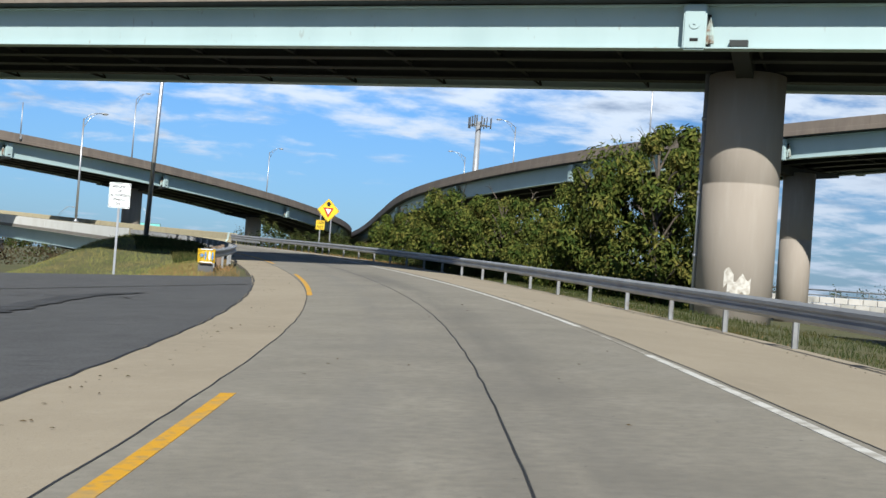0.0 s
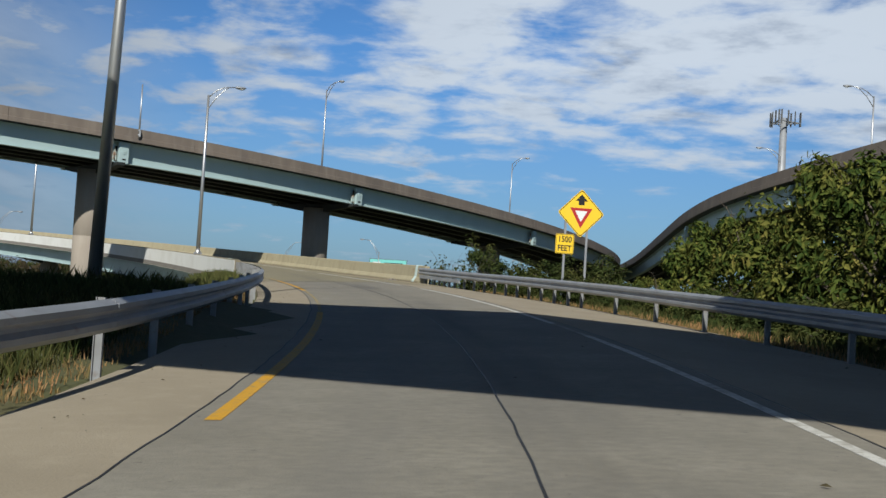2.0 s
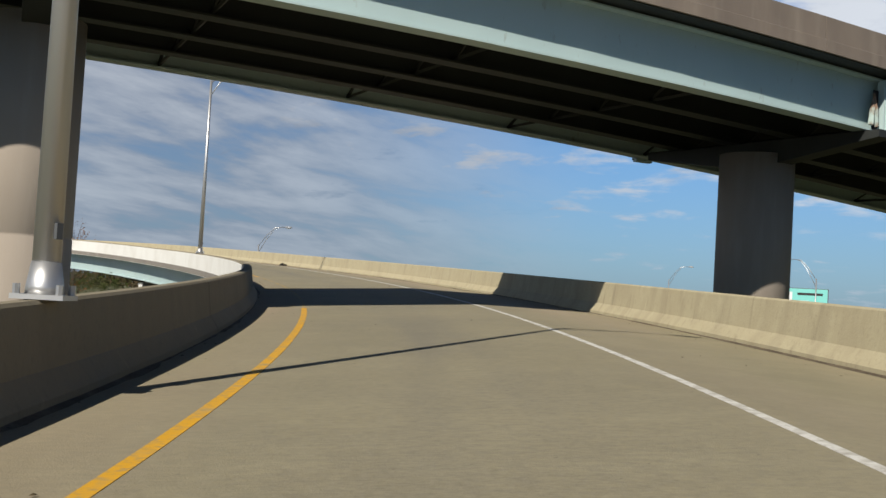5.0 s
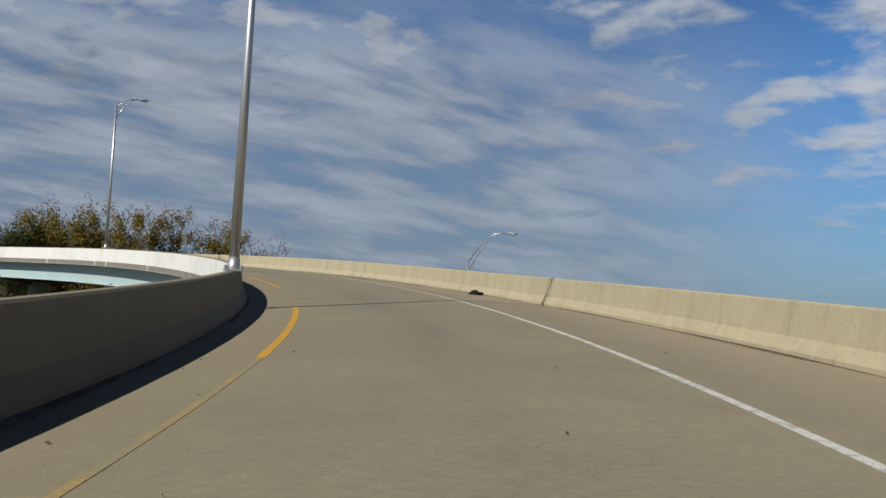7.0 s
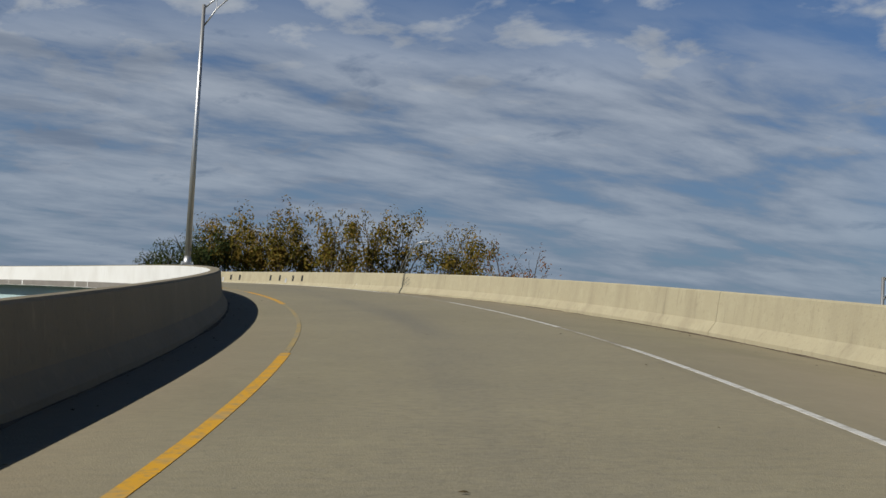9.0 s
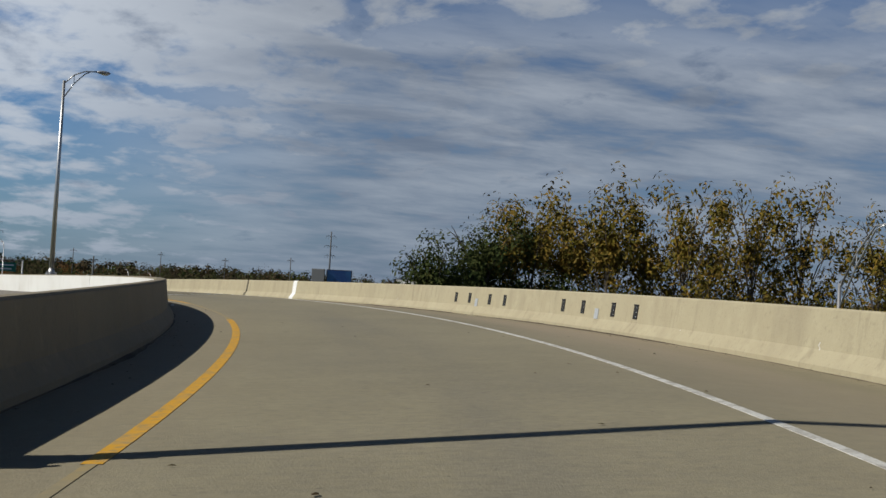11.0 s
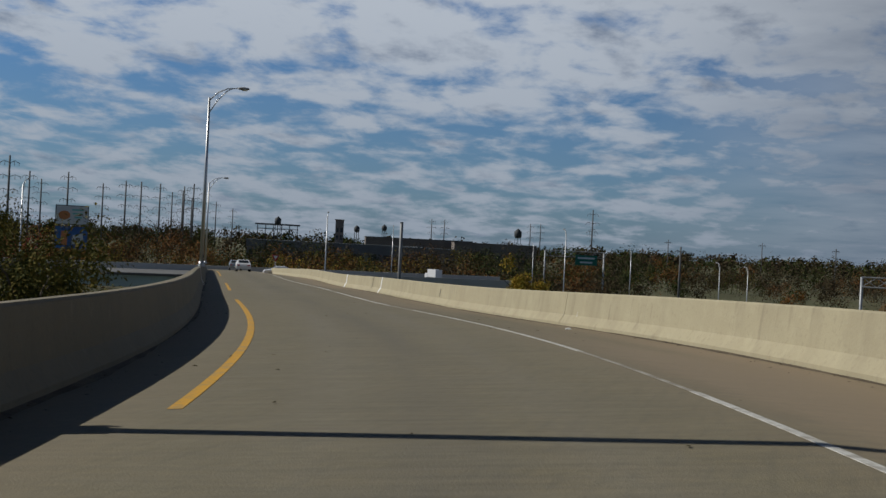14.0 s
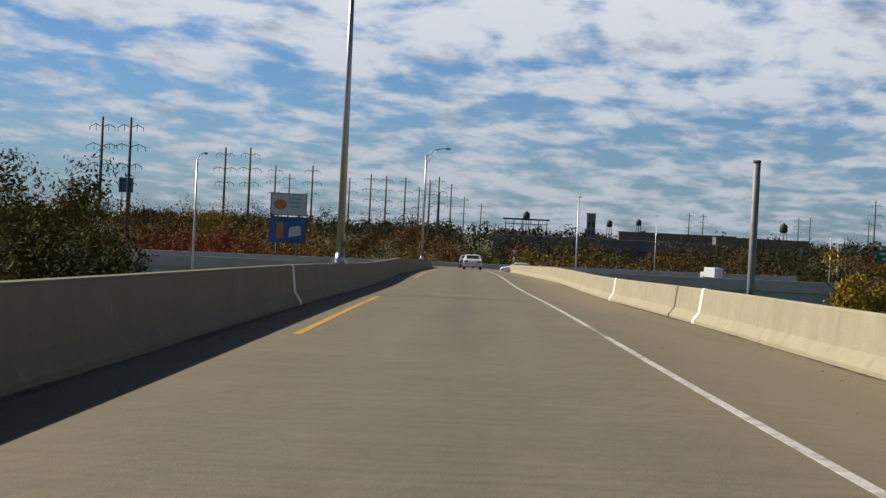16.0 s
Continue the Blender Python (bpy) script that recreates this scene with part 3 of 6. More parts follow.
def overpass(name, line, s0, s1, half, label, hangers, depth=1.4, gap=-1, wide=0.0, tall=0.0):
    """Steel girder bridge: z of the line is the girders' underside on the centre line."""
    br = thing(name, line.at((s0 + s1) / 2), label, "bridge", kind="structure")
    inv = Matrix.Translation(-br.location)
    ss = stations(s0, s1, 2.5)

    def add(nm, bm, mat, lab=""):
        bmesh.ops.transform(bm, matrix=inv, verts=bm.verts[:])
        return part(nm, bm, mat, br, lab)
    bm = bmesh.new()
    o = half + 0.42
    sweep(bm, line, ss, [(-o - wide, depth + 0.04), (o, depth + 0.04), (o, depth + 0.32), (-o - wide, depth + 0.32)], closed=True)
    add("deck_slab", bm, "soffit_shade")
    webs = half - 0.34
    for side in (-1, 1):
        cuts = stations(s0, s1, 6.1)
        for a, b in zip(cuts, cuts[1:]):
            bm = bmesh.new()
            prof = [(o - 0.38, 0.32), (o + 0.04, 0.32), (o + 0.04, 0.05), (o + 0.1, 0.05), (o + 0.1, 0.34), (o + 0.06, 0.36), (o + 0.06, 0.92), (o - 0.16, 0.92), (o - 0.22, 0.6)]
            sweep(bm, line, stations(a + 0.01, b - 0.01, 2.1), [(side * u - (wide if side < 0 else 0.0), depth + z + (tall if side < 0 and z > 0.9 else 0.0)) for u, z in prof], closed=True)
            add("parapet_panel", bm, "parapet")
    for k in range(5):
        u = -webs + k * webs / 2
        outer = k in (0, 4)
        w = 0.24
        bm = bmesh.new()
        sweep(bm, line, ss, [(u - w, depth), (u + w, depth), (u + w, depth - 0.04), (u + 0.012, depth - 0.05), (u + 0.012, 0.06), (u + w, 0.045),
                             (u + w, 0.0), (u - w, 0.0), (u - w, 0.045), (u - 0.012, 0.06), (u - 0.012, depth - 0.05), (u - w, depth - 0.04)], closed=True)
        add("girder", bm, "mint" if outer else "soffit_shade")
    for a in stations(s0 + 2, s1 - 2, 5.5):
        for k in range(4):
            bm = bmesh.new()
            u0 = -webs + k * webs / 2 + 0.03
            u1 = u0 + webs / 2 - 0.06
            p, q = line.at(a, u0, 0.12), line.at(a, u1, 0.12)
            tube(bm, [p, q], 0.05, 4)
            p2, q2 = line.at(a, u0, depth - 0.15), line.at(a, u1, depth - 0.15)
            tube(bm, [p, q2], 0.045, 4)
            tube(bm, [p2, q], 0.045, 4)
            add("cross_frame", bm, "soffit_shade")
    for a in hangers:
        for side in (-1, 1):
            r, hd, out = line.right(a), line.heading(a), side * (webs + 0.25)
            bm = bmesh.new()
            box(bm, line.at(a, out + side * 0.06, depth * 0.5 - 0.06), (0.72, 0.32, depth + 0.04), hd)
            bmesh.ops.bevel(bm, geom=bm.edges[:], offset=0.05, segments=2, affect="EDGES")
            add("hanger_plate", bm, "mint", "mint green hanger plate over the girder joint")
            bm = bmesh.new()
            p = line.at(a, out + side * 0.215, depth * 0.52)
            tube(bm, [p, p + r * side * 0.03], 0.17, 18)
            tube(bm, [p, p + r * side * 0.06], 0.035, 8)
            add("pin_cap", bm, "mint")
            bm = bmesh.new()
            box(bm, line.at(a, out + side * 0.215, depth * 0.16), (0.26, 0.03, 0.10), hd)
            add("drain_slot", bm, "gap")
            # black strip on the girder stands for the shade in the open joint
            bm = bmesh.new()
            box(bm, line.at(a + gap * 0.46, side * (webs + 0.235), depth * 0.40), (0.18, 0.03, depth * 0.72), hd)
            add("joint_recess", bm, "gap")
            bm = bmesh.new()
            q = [line.at(a + gap * x, side * (webs + 0.27), z) for x, z in ((0.44, 0.12), (0.50, 0.55), (0.56, 0.95), (0.60, 0.55), (0.64, 0.14))]
            tube(bm, q, [0.07, 0.09, 0.04, 0.07, 0.08], 6)
            add("link_bar", bm, "rust_mint")
    return br


BR_A = Line([(-60.5, 60.35, 7.68), (-20.5, 48.45, 7.68), (9.0, 39.6, 7.68), (49.5, 27.4, 7.68), (89.5, 15.5, 7.68)], 41.0, -82.0, 0.0)
# wide and tall extend the unseen far edge, added to lengthen its shadow
overpass("overpass", BR_A, -80, 80, 4.1, "mint green steel girder overpass with brown concrete parapets", [-62, -2.3, 40], gap=1, wide=1.25, tall=0.6)
BR_L = Line([(-120.2, 52.1, 11.0), (-102.5, 61.5, 10.5), (-85.8, 72.6, 9.92), (-70.7, 85.6, 9.25), (-57.1, 100.2, 8.5), (-45.6, 116.5, 7.82),
             (-37.1, 134.7, 7.0), (-30.9, 153.6, 6.02), (-28.0, 173.4, 5.1), (-28.4, 193.4, 4.4), (-31.2, 213.2, 3.9), (-34.4, 232.9, 3.5)], 20.0, 0.0, 0.0)
overpass("overpass", BR_L, 0, 218, 4.75, "curved steel girder flyover sloping down, mint green with brown parapets", [20, 45, 70, 92.2, 112, 138.4, 164])
BR_R = Line([(68.8, 41.7, 11.3), (52.9, 53.8, 10.75), (37.5, 66.6, 10.15), (23.6, 81.0, 9.52), (11.8, 97.1, 8.75), (2.3, 114.7, 7.88), (-4.6, 133.4, 7.05),
             (-8.8, 153.0, 6.2), (-12.3, 172.7, 5.5), (-15.9, 192.3, 4.85), (-20.0, 211.9, 4.3), (-24.3, 231.4, 3.8)], 20.0, 0.0, 0.0)
overpass("overpass", BR_R, 0, 218, 4.75, "curved steel girder flyover with brown parapets above trees", [34, 61, 82.4, 104, 130])

# ---------------------------------------------------------------- ground


def smooth01(x):
    x = min(max(x, 0.0), 1.0)
    return x * x * (3 - 2 * x)


ROADPTS = [(s, RAMP.raw(s)) for s in stations(-60, 110, 2.0)]


def ground_z(x, y):
    base = -1.6 - 4.4 * smooth01((-x - 25) / 90) - 0.6 * smooth01((y - 90) / 80)
    base += 0.25 * noise.noise((x * 0.03, y * 0.03, 0.3)) + 0.06 * noise.noise((x * 0.3, y * 0.3, 1.3))
    base -= 0.7 * math.exp(-((x + 24) / 14) ** 2 - ((y - 62) / 18) ** 2)
    base += 3.25 * math.exp(-((x + 17.4) / 4.4) ** 2 - ((y - 58.5) / 8.5) ** 2)
    best, bs, bp = 1e9, 0, None
    if -60 < x < 60 and -90 < y < 125:
        for s, p in ROADPTS:
            d = (p[0] - x) ** 2 + (p[1] - y) ** 2
            if d < best:
                best, bs, bp = d, s, p
        d = math.sqrt(best)
        rt = RAMP.right(bs)
        u = (x - bp[0]) * rt.x + (y - bp[1]) * rt.y
        along = 1 - smooth01((bs - 86) / 10)
        edge = bp[2] + (0.055 * max(-9.0, u) if u < BREAK else 0.122 - 0.03 * (min(u, 7.0) - BREAK)) - 0.05
        if -3.4 < u < 5.4:
            edge -= 0.25
        w = (1 - smooth01((d - 6.5) / 13)) * along
        if u < 0:
            k = smooth01((bs - 36) / 5)
            w = w * (1 - k) + k * (1 - smooth01((d - 4.6) / 6.0)) * along
        base = base * (1 - w) + edge * w
        base += 0.55 * w * math.exp(-((x + 16.0) / 3.5) ** 2 - ((y - 56) / 6.0) ** 2)
    return base


def build_ground():
    def axis(lo, hi, fine, a, b):
        v = list(np.arange(a, b + 0.1, fine))
        g = fine
        x = b
        while x < hi:
            g *= 1.25
            x += g
            v.append(x)
        g, x = fine, a
        while x > lo:
            g *= 1.25
            x -= g
            v.insert(0, x)
        return v
    xs, ys = axis(-4500, 4500, 1.3, -48, 30), axis(-4500, 4500, 1.3, -10, 118)
    verts = [(x, y, ground_z(x, y)) for y in ys for x in xs]
    n = len(xs)
    faces = [(j * n + i, j * n + i + 1, (j + 1) * n + i + 1, (j + 1) * n + i) for j in range(len(ys) - 1) for i in range(n - 1)]
    me = bpy.data.meshes.new("ground")
    me.from_pydata(verts, [], faces)
    me.materials.append(M["ground"])
    for p in me.polygons:
        p.use_smooth = True
    tagged(new("ground", me), "uneven grassy ground with dry patches", "ground", kind="structure")


build_ground()


def build_asphalt():
    bm = bmesh.new()
    sweep(bm, RAMP, stations(-60, 36, 1.5), [(-34.0, 0.02), (-20.0, 0.012), (-9.0, -0.004), (LEFT - 0.2, -0.004)])
    tagged(part("side_road", bm, "asphalt"), "dark cracked asphalt side road beside the ramp", "road", kind="structure")
    rnd = random.Random(3)
    for wide, deep in ((0.022, 0.006),):
        bm = bmesh.new()
        wob = {round(s, 2): rnd.uniform(-0.025, 0.025) for s in stations(-60, 37, 0.5)}
        sweep(bm, RAMP, stations(-60, 37, 0.5), [(LEFT - 0.22 - wide, deep), (LEFT - 0.22 + wide, deep)], shift=lambda s: wob[round(s, 2)])
        tagged(part("tar_joint", bm, "tar"), "ragged dark seam where asphalt meets concrete", "tar joint", kind="structure")
    for k in range(9):
        bm = bmesh.new()
        u0, s0, n = rnd.uniform(-13, -4.5), rnd.uniform(6, 28), rnd.randrange(5, 10)
        turn = rnd.uniform(-0.6, 0.6) + (1.57 if k % 3 else 0.0)
        pts = []
        for q in range(n):
            pts.append((s0 + math.cos(turn) * q * 0.35, u0 + math.sin(turn) * q * 0.35))
            turn += rnd.uniform(-0.55, 0.55)
        for (sa, ua), (sb, ub) in zip(pts, pts[1:]):
            w = rnd.uniform(0.012, 0.03) * (3.0 if k == 0 else 1.0)
            if -20 < ua < -3.7 and -20 < ub < -3.7:
                bm.faces.new([bm.verts.new(RAMP.at(x, y, 0.006)) for x, y in ((sa - w, ua), (sb - w, ub), (sb + w, ub + w), (sa + w, ua + w))])
        tagged(part("tar_joint", bm, "tar"), "dark sealed crack in the asphalt", "crack", kind="structure")
    bm = bmesh.new()
    path = [(18.6, -7.05), (19.6, -7.03), (21.3, -7.0), (23.0, -6.88), (24.4, -6.7), (25.2, -6.3), (25.9, -5.9)]
    for (sa, ua), (sb, ub) in zip(path, path[1:]):
        for j in range(8):
            s0, s1, u0, u1 = sa + (sb - sa) * j / 8, sa + (sb - sa) * (j + 1) / 8, ua + (ub - ua) * j / 8, ua + (ub - ua) * (j + 1) / 8
            w = 0.30 + 0.16 * noise.noise((s0 * 1.7, u0 * 1.7, 0))
            bm.faces.new([bm.verts.new(RAMP.at(s, u, 0.016)) for s, u in ((s0, u0 - w), (s1, u1 - w), (s1, u1 + w), (s0, u0 + w))])
    tagged(part("tar_joint", bm, "tar_thin"), "wide wavy dark tar repair across the asphalt", "crack", kind="structure")
    bm = bmesh.new()
    a, far = RAMP.at(31.0, -3.7, 0.012), RAMP.at(26.6, -8.9, 0.012)
    far = a + (far - a) * 5
    d = Vector((0.03, 0.24, 0.0))
    bm.faces.new([bm.verts.new(p) for p in (a, far, far + d, a + d)])
    tagged(part("white_line", bm, "white_paint"), "thin white line painted across dark asphalt", "lane marking", kind="structure")


build_asphalt()

# piers
for s, dx, dy in ((92.2, 0.54, -0.7), (112.0, 0.47, -0.78), (138.4, 0, 0), (164.0, 0, 0), (70.0, 0, 0), (45.0, 0, 0)):
    c = Vector(BR_L.raw(s)) + Vector((dx, dy, 0))
    pier_column((c[0], c[1]), c[2] - 0.35, ground_z(c[0], c[1]), 1.05, BR_L.heading(s) + 90, 4.3, "round concrete bridge pier with a steel cap coloured dark as shade")
for s in (62.8, 84.0, 104.0, 34.0):
    c = BR_R.raw(s)
    pier_column((c[0], c[1]), c[2] - 0.35, ground_z(c[0], c[1]), 1.12, BR_R.heading(s) + 90, 4.3, "round concrete bridge pier with a steel cap coloured dark as shade")
pier_column((8.55, 40.2), 7.6, ground_z(8.55, 40.2), 1.3, 73.4, 4.4, "thick round concrete pier with a white painted patch")
pier_column((-49.0, 58.0), 7.6, ground_z(-49, 58), 1.35, 73.4, 4.4, "thick round concrete bridge pier")
for s in (118, 145, 169, 194, 219, 241, 262, 288, 313, 340, 365, 392, 418):
    c = RAMP.at(s, 0.4)
    pier_column((c[0], c[1]), c[2] - 2.0, ground_z(c[0], c[1]), 0.85, RAMP.heading(s) + 90, 3.4, "round concrete pier under the curved ramp")

# ---------------------------------------------------------------- lamp posts


def lamp_post(at, facing, height, label, arm=1.5, r=0.115, rise=1.0, head_len=0.34):
    """Tapered pole with a trussed bracket arm and an oval lamp head; the arm points along facing (degrees)."""
    p = thing("street_lamp", at, label, "street lamp", "lamp posts along the roads")
    p.rotation_euler = (0, 0, radians(facing))
    bm = bmesh.new()
    tube(bm, [(0, 0, 0.02), (0, 0, height * 0.5), (0, 0, height)], [r, r * 0.8, r * 0.55], 14)
    part("pole", bm, "pole", p)
    bm = bmesh.new()
    box(bm, (0, 0, 0.02), (0.42, 0.42, 0.04))
    tube(bm, [(0, 0, 0.04), (0, 0, 0.10), (0, 0, 0.30)], [r * 1.35, r * 1.3, r * 1.03], 14)
    for k in range(4):
        a = math.pi / 4 + k * math.pi / 2
        tube(bm, [(0.24 * math.cos(a), 0.24 * math.sin(a), 0), (0.24 * math.cos(a), 0.24 * math.sin(a), 0.12)], 0.03, 6)
    part("base_plate", bm, "pole", p)
    bm = bmesh.new()
    foot, height = height, height + 0.62 * (rise - 1)
    top = [(r * 0.4, 0, foot - 0.1), (arm * 0.3, 0, foot + 0.32 * rise), (arm * 0.62, 0, height + 0.55), (arm, 0, height + 0.62)]
    low = [(r * 0.5, 0, foot - 0.75), (arm * 0.3, 0, foot + 0.32 * rise - 0.42), (arm * 0.62, 0, height + 0.42), (arm * 0.8, 0, height + 0.58)]
    tube(bm, top, 0.032, 8)
    tube(bm, low, 0.028, 8)
    tube(bm, [top[1], low[1]], 0.02, 6)
    part("bracket_arm", bm, "pole", p)
    bm = bmesh.new()
    bmesh.ops.create_uvsphere(bm, u_segments=14, v_segments=8, radius=1, matrix=pose(arm + head_len * 0.9, 0, height + 0.62) @ Matrix.Diagonal((head_len, 0.17, 0.09, 1)))
    for f in bm.faces:
        f.smooth = True
    head = part("lamp_head", bm, "galv", p)
    # solid dark block in place of the shade inside the hand hole
    bm = bmesh.new()
    box(bm, (r * 0.75, -r * 0.55, 0.55), (0.07, 0.06, 0.13), -36)
    part("hand_hole", bm, "dark_pole", p, "hand hole shown as a dark block for its inner shade")
    bm = bmesh.new()
    bmesh.ops.create_uvsphere(bm, u_segments=12, v_segments=6, radius=1, matrix=pose(arm + head_len * 1.05, 0, height + 0.57) @ Matrix.Diagonal((head_len * 0.6, 0.13, 0.08, 1)))
    part("lens", bm, "glass", head)
    return p


M["glass"] = material("lamp_lens", (0.75, 0.76, 0.74), 0.25)
for s, h in ((109.3, 9.2), (164.0, 9.35), (218.8, 9.35), (271.1, 9.1), (327.3, 9.2), (394.0, 9.0)):
    c = RAMP.at(s, LEFT - 0.24, 0.83)
    lamp_post(c, RAMP.heading(s) - 90, h, "tall aluminium street lamp standing on the concrete barrier")
tall = lamp_post((-18.25, 60.9, ground_z(-18.25, 60.9)), RAMP.heading(64) - 90, 12.4, "tall street lamp standing on a grassy mound", arm=1.9, r=0.14)
tall.rotation_euler[1] = radians(1.4)
for s, h in ((117.5, 8.6), (155.6, 8.6), (70.0, 8.6)):
    lamp_post(BR_L.at(s, -4.95, 2.32), BR_L.heading(s) - 90, h, "slim street lamp standing on the flyover parapet", arm=1.4, r=0.09)
for s, h in ((113.2, 7.4), (84.6, 8.8), (52.0, 8.6), (140.0, 7.4)):
    lamp_post(BR_R.at(s, 4.95, 2.32), BR_R.heading(s) + 90, h, "slim street lamp standing on the flyover parapet", arm=1.7, r=0.09)


def stub_pole(at):
    p = thing("short_pole", at, "short thin steel pole clamped to the flyover parapet", "pole")
    bm = bmesh.new()
    tube(bm, [(0, 0, -0.6), (0, 0, 3.0)], [0.06, 0.045], 10)
    part("tube", bm, "pole", p)
    bm = bmesh.new()
    for z in (-0.42, -0.12):
        tube(bm, [(0, 0, z), (0, 0, z + 0.10)], 0.085, 12)
    box(bm, (0.06, 0, -0.27), (0.10, 0.14, 0.44), 30)
    bmesh.ops.bevel(bm, geom=bm.edges[:], offset=0.008, segments=1, affect="EDGES")
    part("clamp", bm, "galv", p)


stub_pole(BR_L.at(92.9, 5.32, 2.3))
stub_pole(BR_R.at(70.0, 5.32, 2.3))


# ---------------------------------------------------------------- guardrails


def guardrail(name, u, s0, s1, rail_side, label, places, flare=lambda s: 0.0):
    """Corrugated steel beam on posts with spacer blocks. rail_side: +1 when the road lies to the right."""
    g = thing(name, RAMP.at((s0 + s1) / 2, u), label, "guardrail")
    inv = Matrix.Translation(-g.location)
    z0 = 0.42
    w = [(0.0, 0.0), (0.035, 0.02), (0.08, 0.05), (0.08, 0.10), (0.02, 0.14), (0.02, 0.17), (0.08, 0.21), (0.08, 0.26), (0.035, 0.29), (0.0, 0.31)]
    prof = [(u + rail_side * (0.16 + a), z0 + b) for a, b in w] + [(u + rail_side * (0.155 + a), z0 + b) for a, b in w[::-1]]
    cuts = stations(s0, s1, 3.81)
    for i, (a, b) in enumerate(zip(cuts, cuts[1:])):
        bm = bmesh.new()
        lap = 0.003 * (i % 2)
        sweep(bm, RAMP, stations(a - 0.12, b + 0.12, 1.4), [(x + rail_side * lap, z) for x, z in prof], closed=True, shift=flare)
        bmesh.ops.transform(bm, matrix=inv, verts=bm.verts[:])
        part("rail_beam", bm, "galv", g)
    me = None
    for s in places:
        if me is None:
            bm = bmesh.new()
            h = 1.03
            for a in (-0.04, 0.04):
                box(bm, (a, 0, 0.20), (0.009, 0.06, h))
            box(bm, (0, 0, 0.20), (0.08, 0.007, h))
            po = part("post", bm, "post_steel", g)
            me = po.data
        else:
            po = new("post", me)
            po.parent = g
        po.matrix_parent_inverse = Matrix.Identity(4)
        po.location = RAMP.at(s, u + flare(s), 0.02) - g.location
        po.rotation_euler = (0, 0, radians(RAMP.heading(s) - 90))
    me = None
    for s in places:
        if me is None:
            bm = bmesh.new()
            box(bm, (0, 0, 0.56), (0.12, 0.07, 0.26))
            po = part("spacer_block", bm, "post_steel", g)
            me = po.data
        else:
            po = new("spacer_block", me)
            po.parent = g
        po.location = RAMP.at(s, u + flare(s) + rail_side * 0.11, 0.0) - g.location
        po.rotation_euler = (0, 0, radians(RAMP.heading(s) - 90))
    return g


guardrail("guardrail", -3.66, 40.2, 93.2, 1, "galvanised steel guardrail on posts along the inside of the curve",
          [*stations(41.5, 72.1, 2.55), *stations(73.4, 80.1, 1.34), *stations(81.0, 86.7, 0.95), *stations(87.3, 92.0, 0.56)],
          lambda s: -1.3 * (max(0.0, 52.0 - s) / 12.0) ** 1.6)
guardrail("guardrail", 5.42, -30, 94.3, -1, "galvanised steel guardrail on posts along the outside of the curve",
          [*stations(-27.9, 72.2, 3.23), *stations(73.6, 88.9, 1.53), *stations(89.8, 94.0, 0.85)])


def rub_rail(u, s0, s1, rail_side):
    bm = bmesh.new()
    sweep(bm, RAMP, stations(s0, s1, 1.0), [(u, 0.23), (u + rail_side * 0.05, 0.24), (u + rail_side * 0.05, 0.39), (u, 0.40)], closed=True)
    for s in stations(s0 + 0.3, s1 - 0.3, 0.6):
        tube(bm, [RAMP.at(s, u + rail_side * 0.04, 0.31), RAMP.at(s, u + rail_side * 0.07, 0.31)], 0.018, 6)
    tagged(part("rub_rail", bm, "galv"), "low steel channel rail bolted below the guardrail end", "rail")


def wooden_post(s, u):
    """Weathered timber post behind the rail near its end."""
    c = RAMP.at(s, u)
    bm = bmesh.new()
    box(bm, (0, 0, 0.10), (0.14, 0.19, 1.30))
    bmesh.ops.bevel(bm, geom=bm.edges[:], offset=0.012, segments=1, affect="EDGES")
    o = part("timber_post", bm, "old_timber")
    o.location, o.rotation_euler = (c.x, c.y, c.z), (0.02, 0, radians(RAMP.heading(s) - 90))
    tagged(o, "weathered brown timber post behind the guardrail", "post", "timber posts at the guardrail end")


M["old_timber"] = material("old_timber", (0.12, 0.078, 0.05), 0.9, spots=[(3, 5, 0.4, 0.7, (0.22, 0.17, 0.12), 0.8, (1, 1, 0.15)), (12, 5, 0.5, 0.7, (0.07, 0.05, 0.035), 0.7, (1, 1, 0.1))], vary=0.25)
for s in (41.8, 43.6, 44.5, 45.9, 48.2):
    wooden_post(s, -3.98 - 1.3 * (max(0.0, 52.0 - s) / 12.0) ** 1.6)
rub_rail(-3.43, 86.5, 93.1, 1)
rub_rail(5.26, 87.5, 94.3, -1)
# ---------------------------------------------------------------- plants
M["bark"] = material("bark", (0.10, 0.08, 0.06), 0.9, spots=[(6, 5, 0.4, 0.7, (0.06, 0.05, 0.04), 0.8, (1, 1, 0.2))], bump=0.4)


def leaf_material(name, base, dry, amount, island=0.4):
    return material(name, base, 0.75, spots=[(0.9, 4, 0.42, 0.68, dry, amount, ONE)], island=island, spec=0.06)


M["leaf_green"] = leaf_material("leaf_green", (0.054, 0.076, 0.016), (0.125, 0.118, 0.028), 0.75, 0.55)
M["leaf_dark"] = leaf_material("leaf_dark", (0.038, 0.053, 0.016), (0.068, 0.066, 0.020), 0.7, 0.3)
M["leaf_autumn"] = leaf_material("leaf_autumn", (0.185, 0.130, 0.022), (0.085, 0.080, 0.024), 0.8, 0.35)
M["leaf_olive"] = leaf_material("leaf_olive", (0.082, 0.082, 0.020), (0.175, 0.138, 0.03), 0.75, 0.4)
M["leaf_yellow"] = leaf_material("leaf_yellow", (0.34, 0.24, 0.035), (0.22, 0.18, 0.04), 0.8)
M["leaf_rust"] = leaf_material("leaf_rust", (0.190, 0.082, 0.026), (0.120, 0.072, 0.028), 0.8, 0.12)
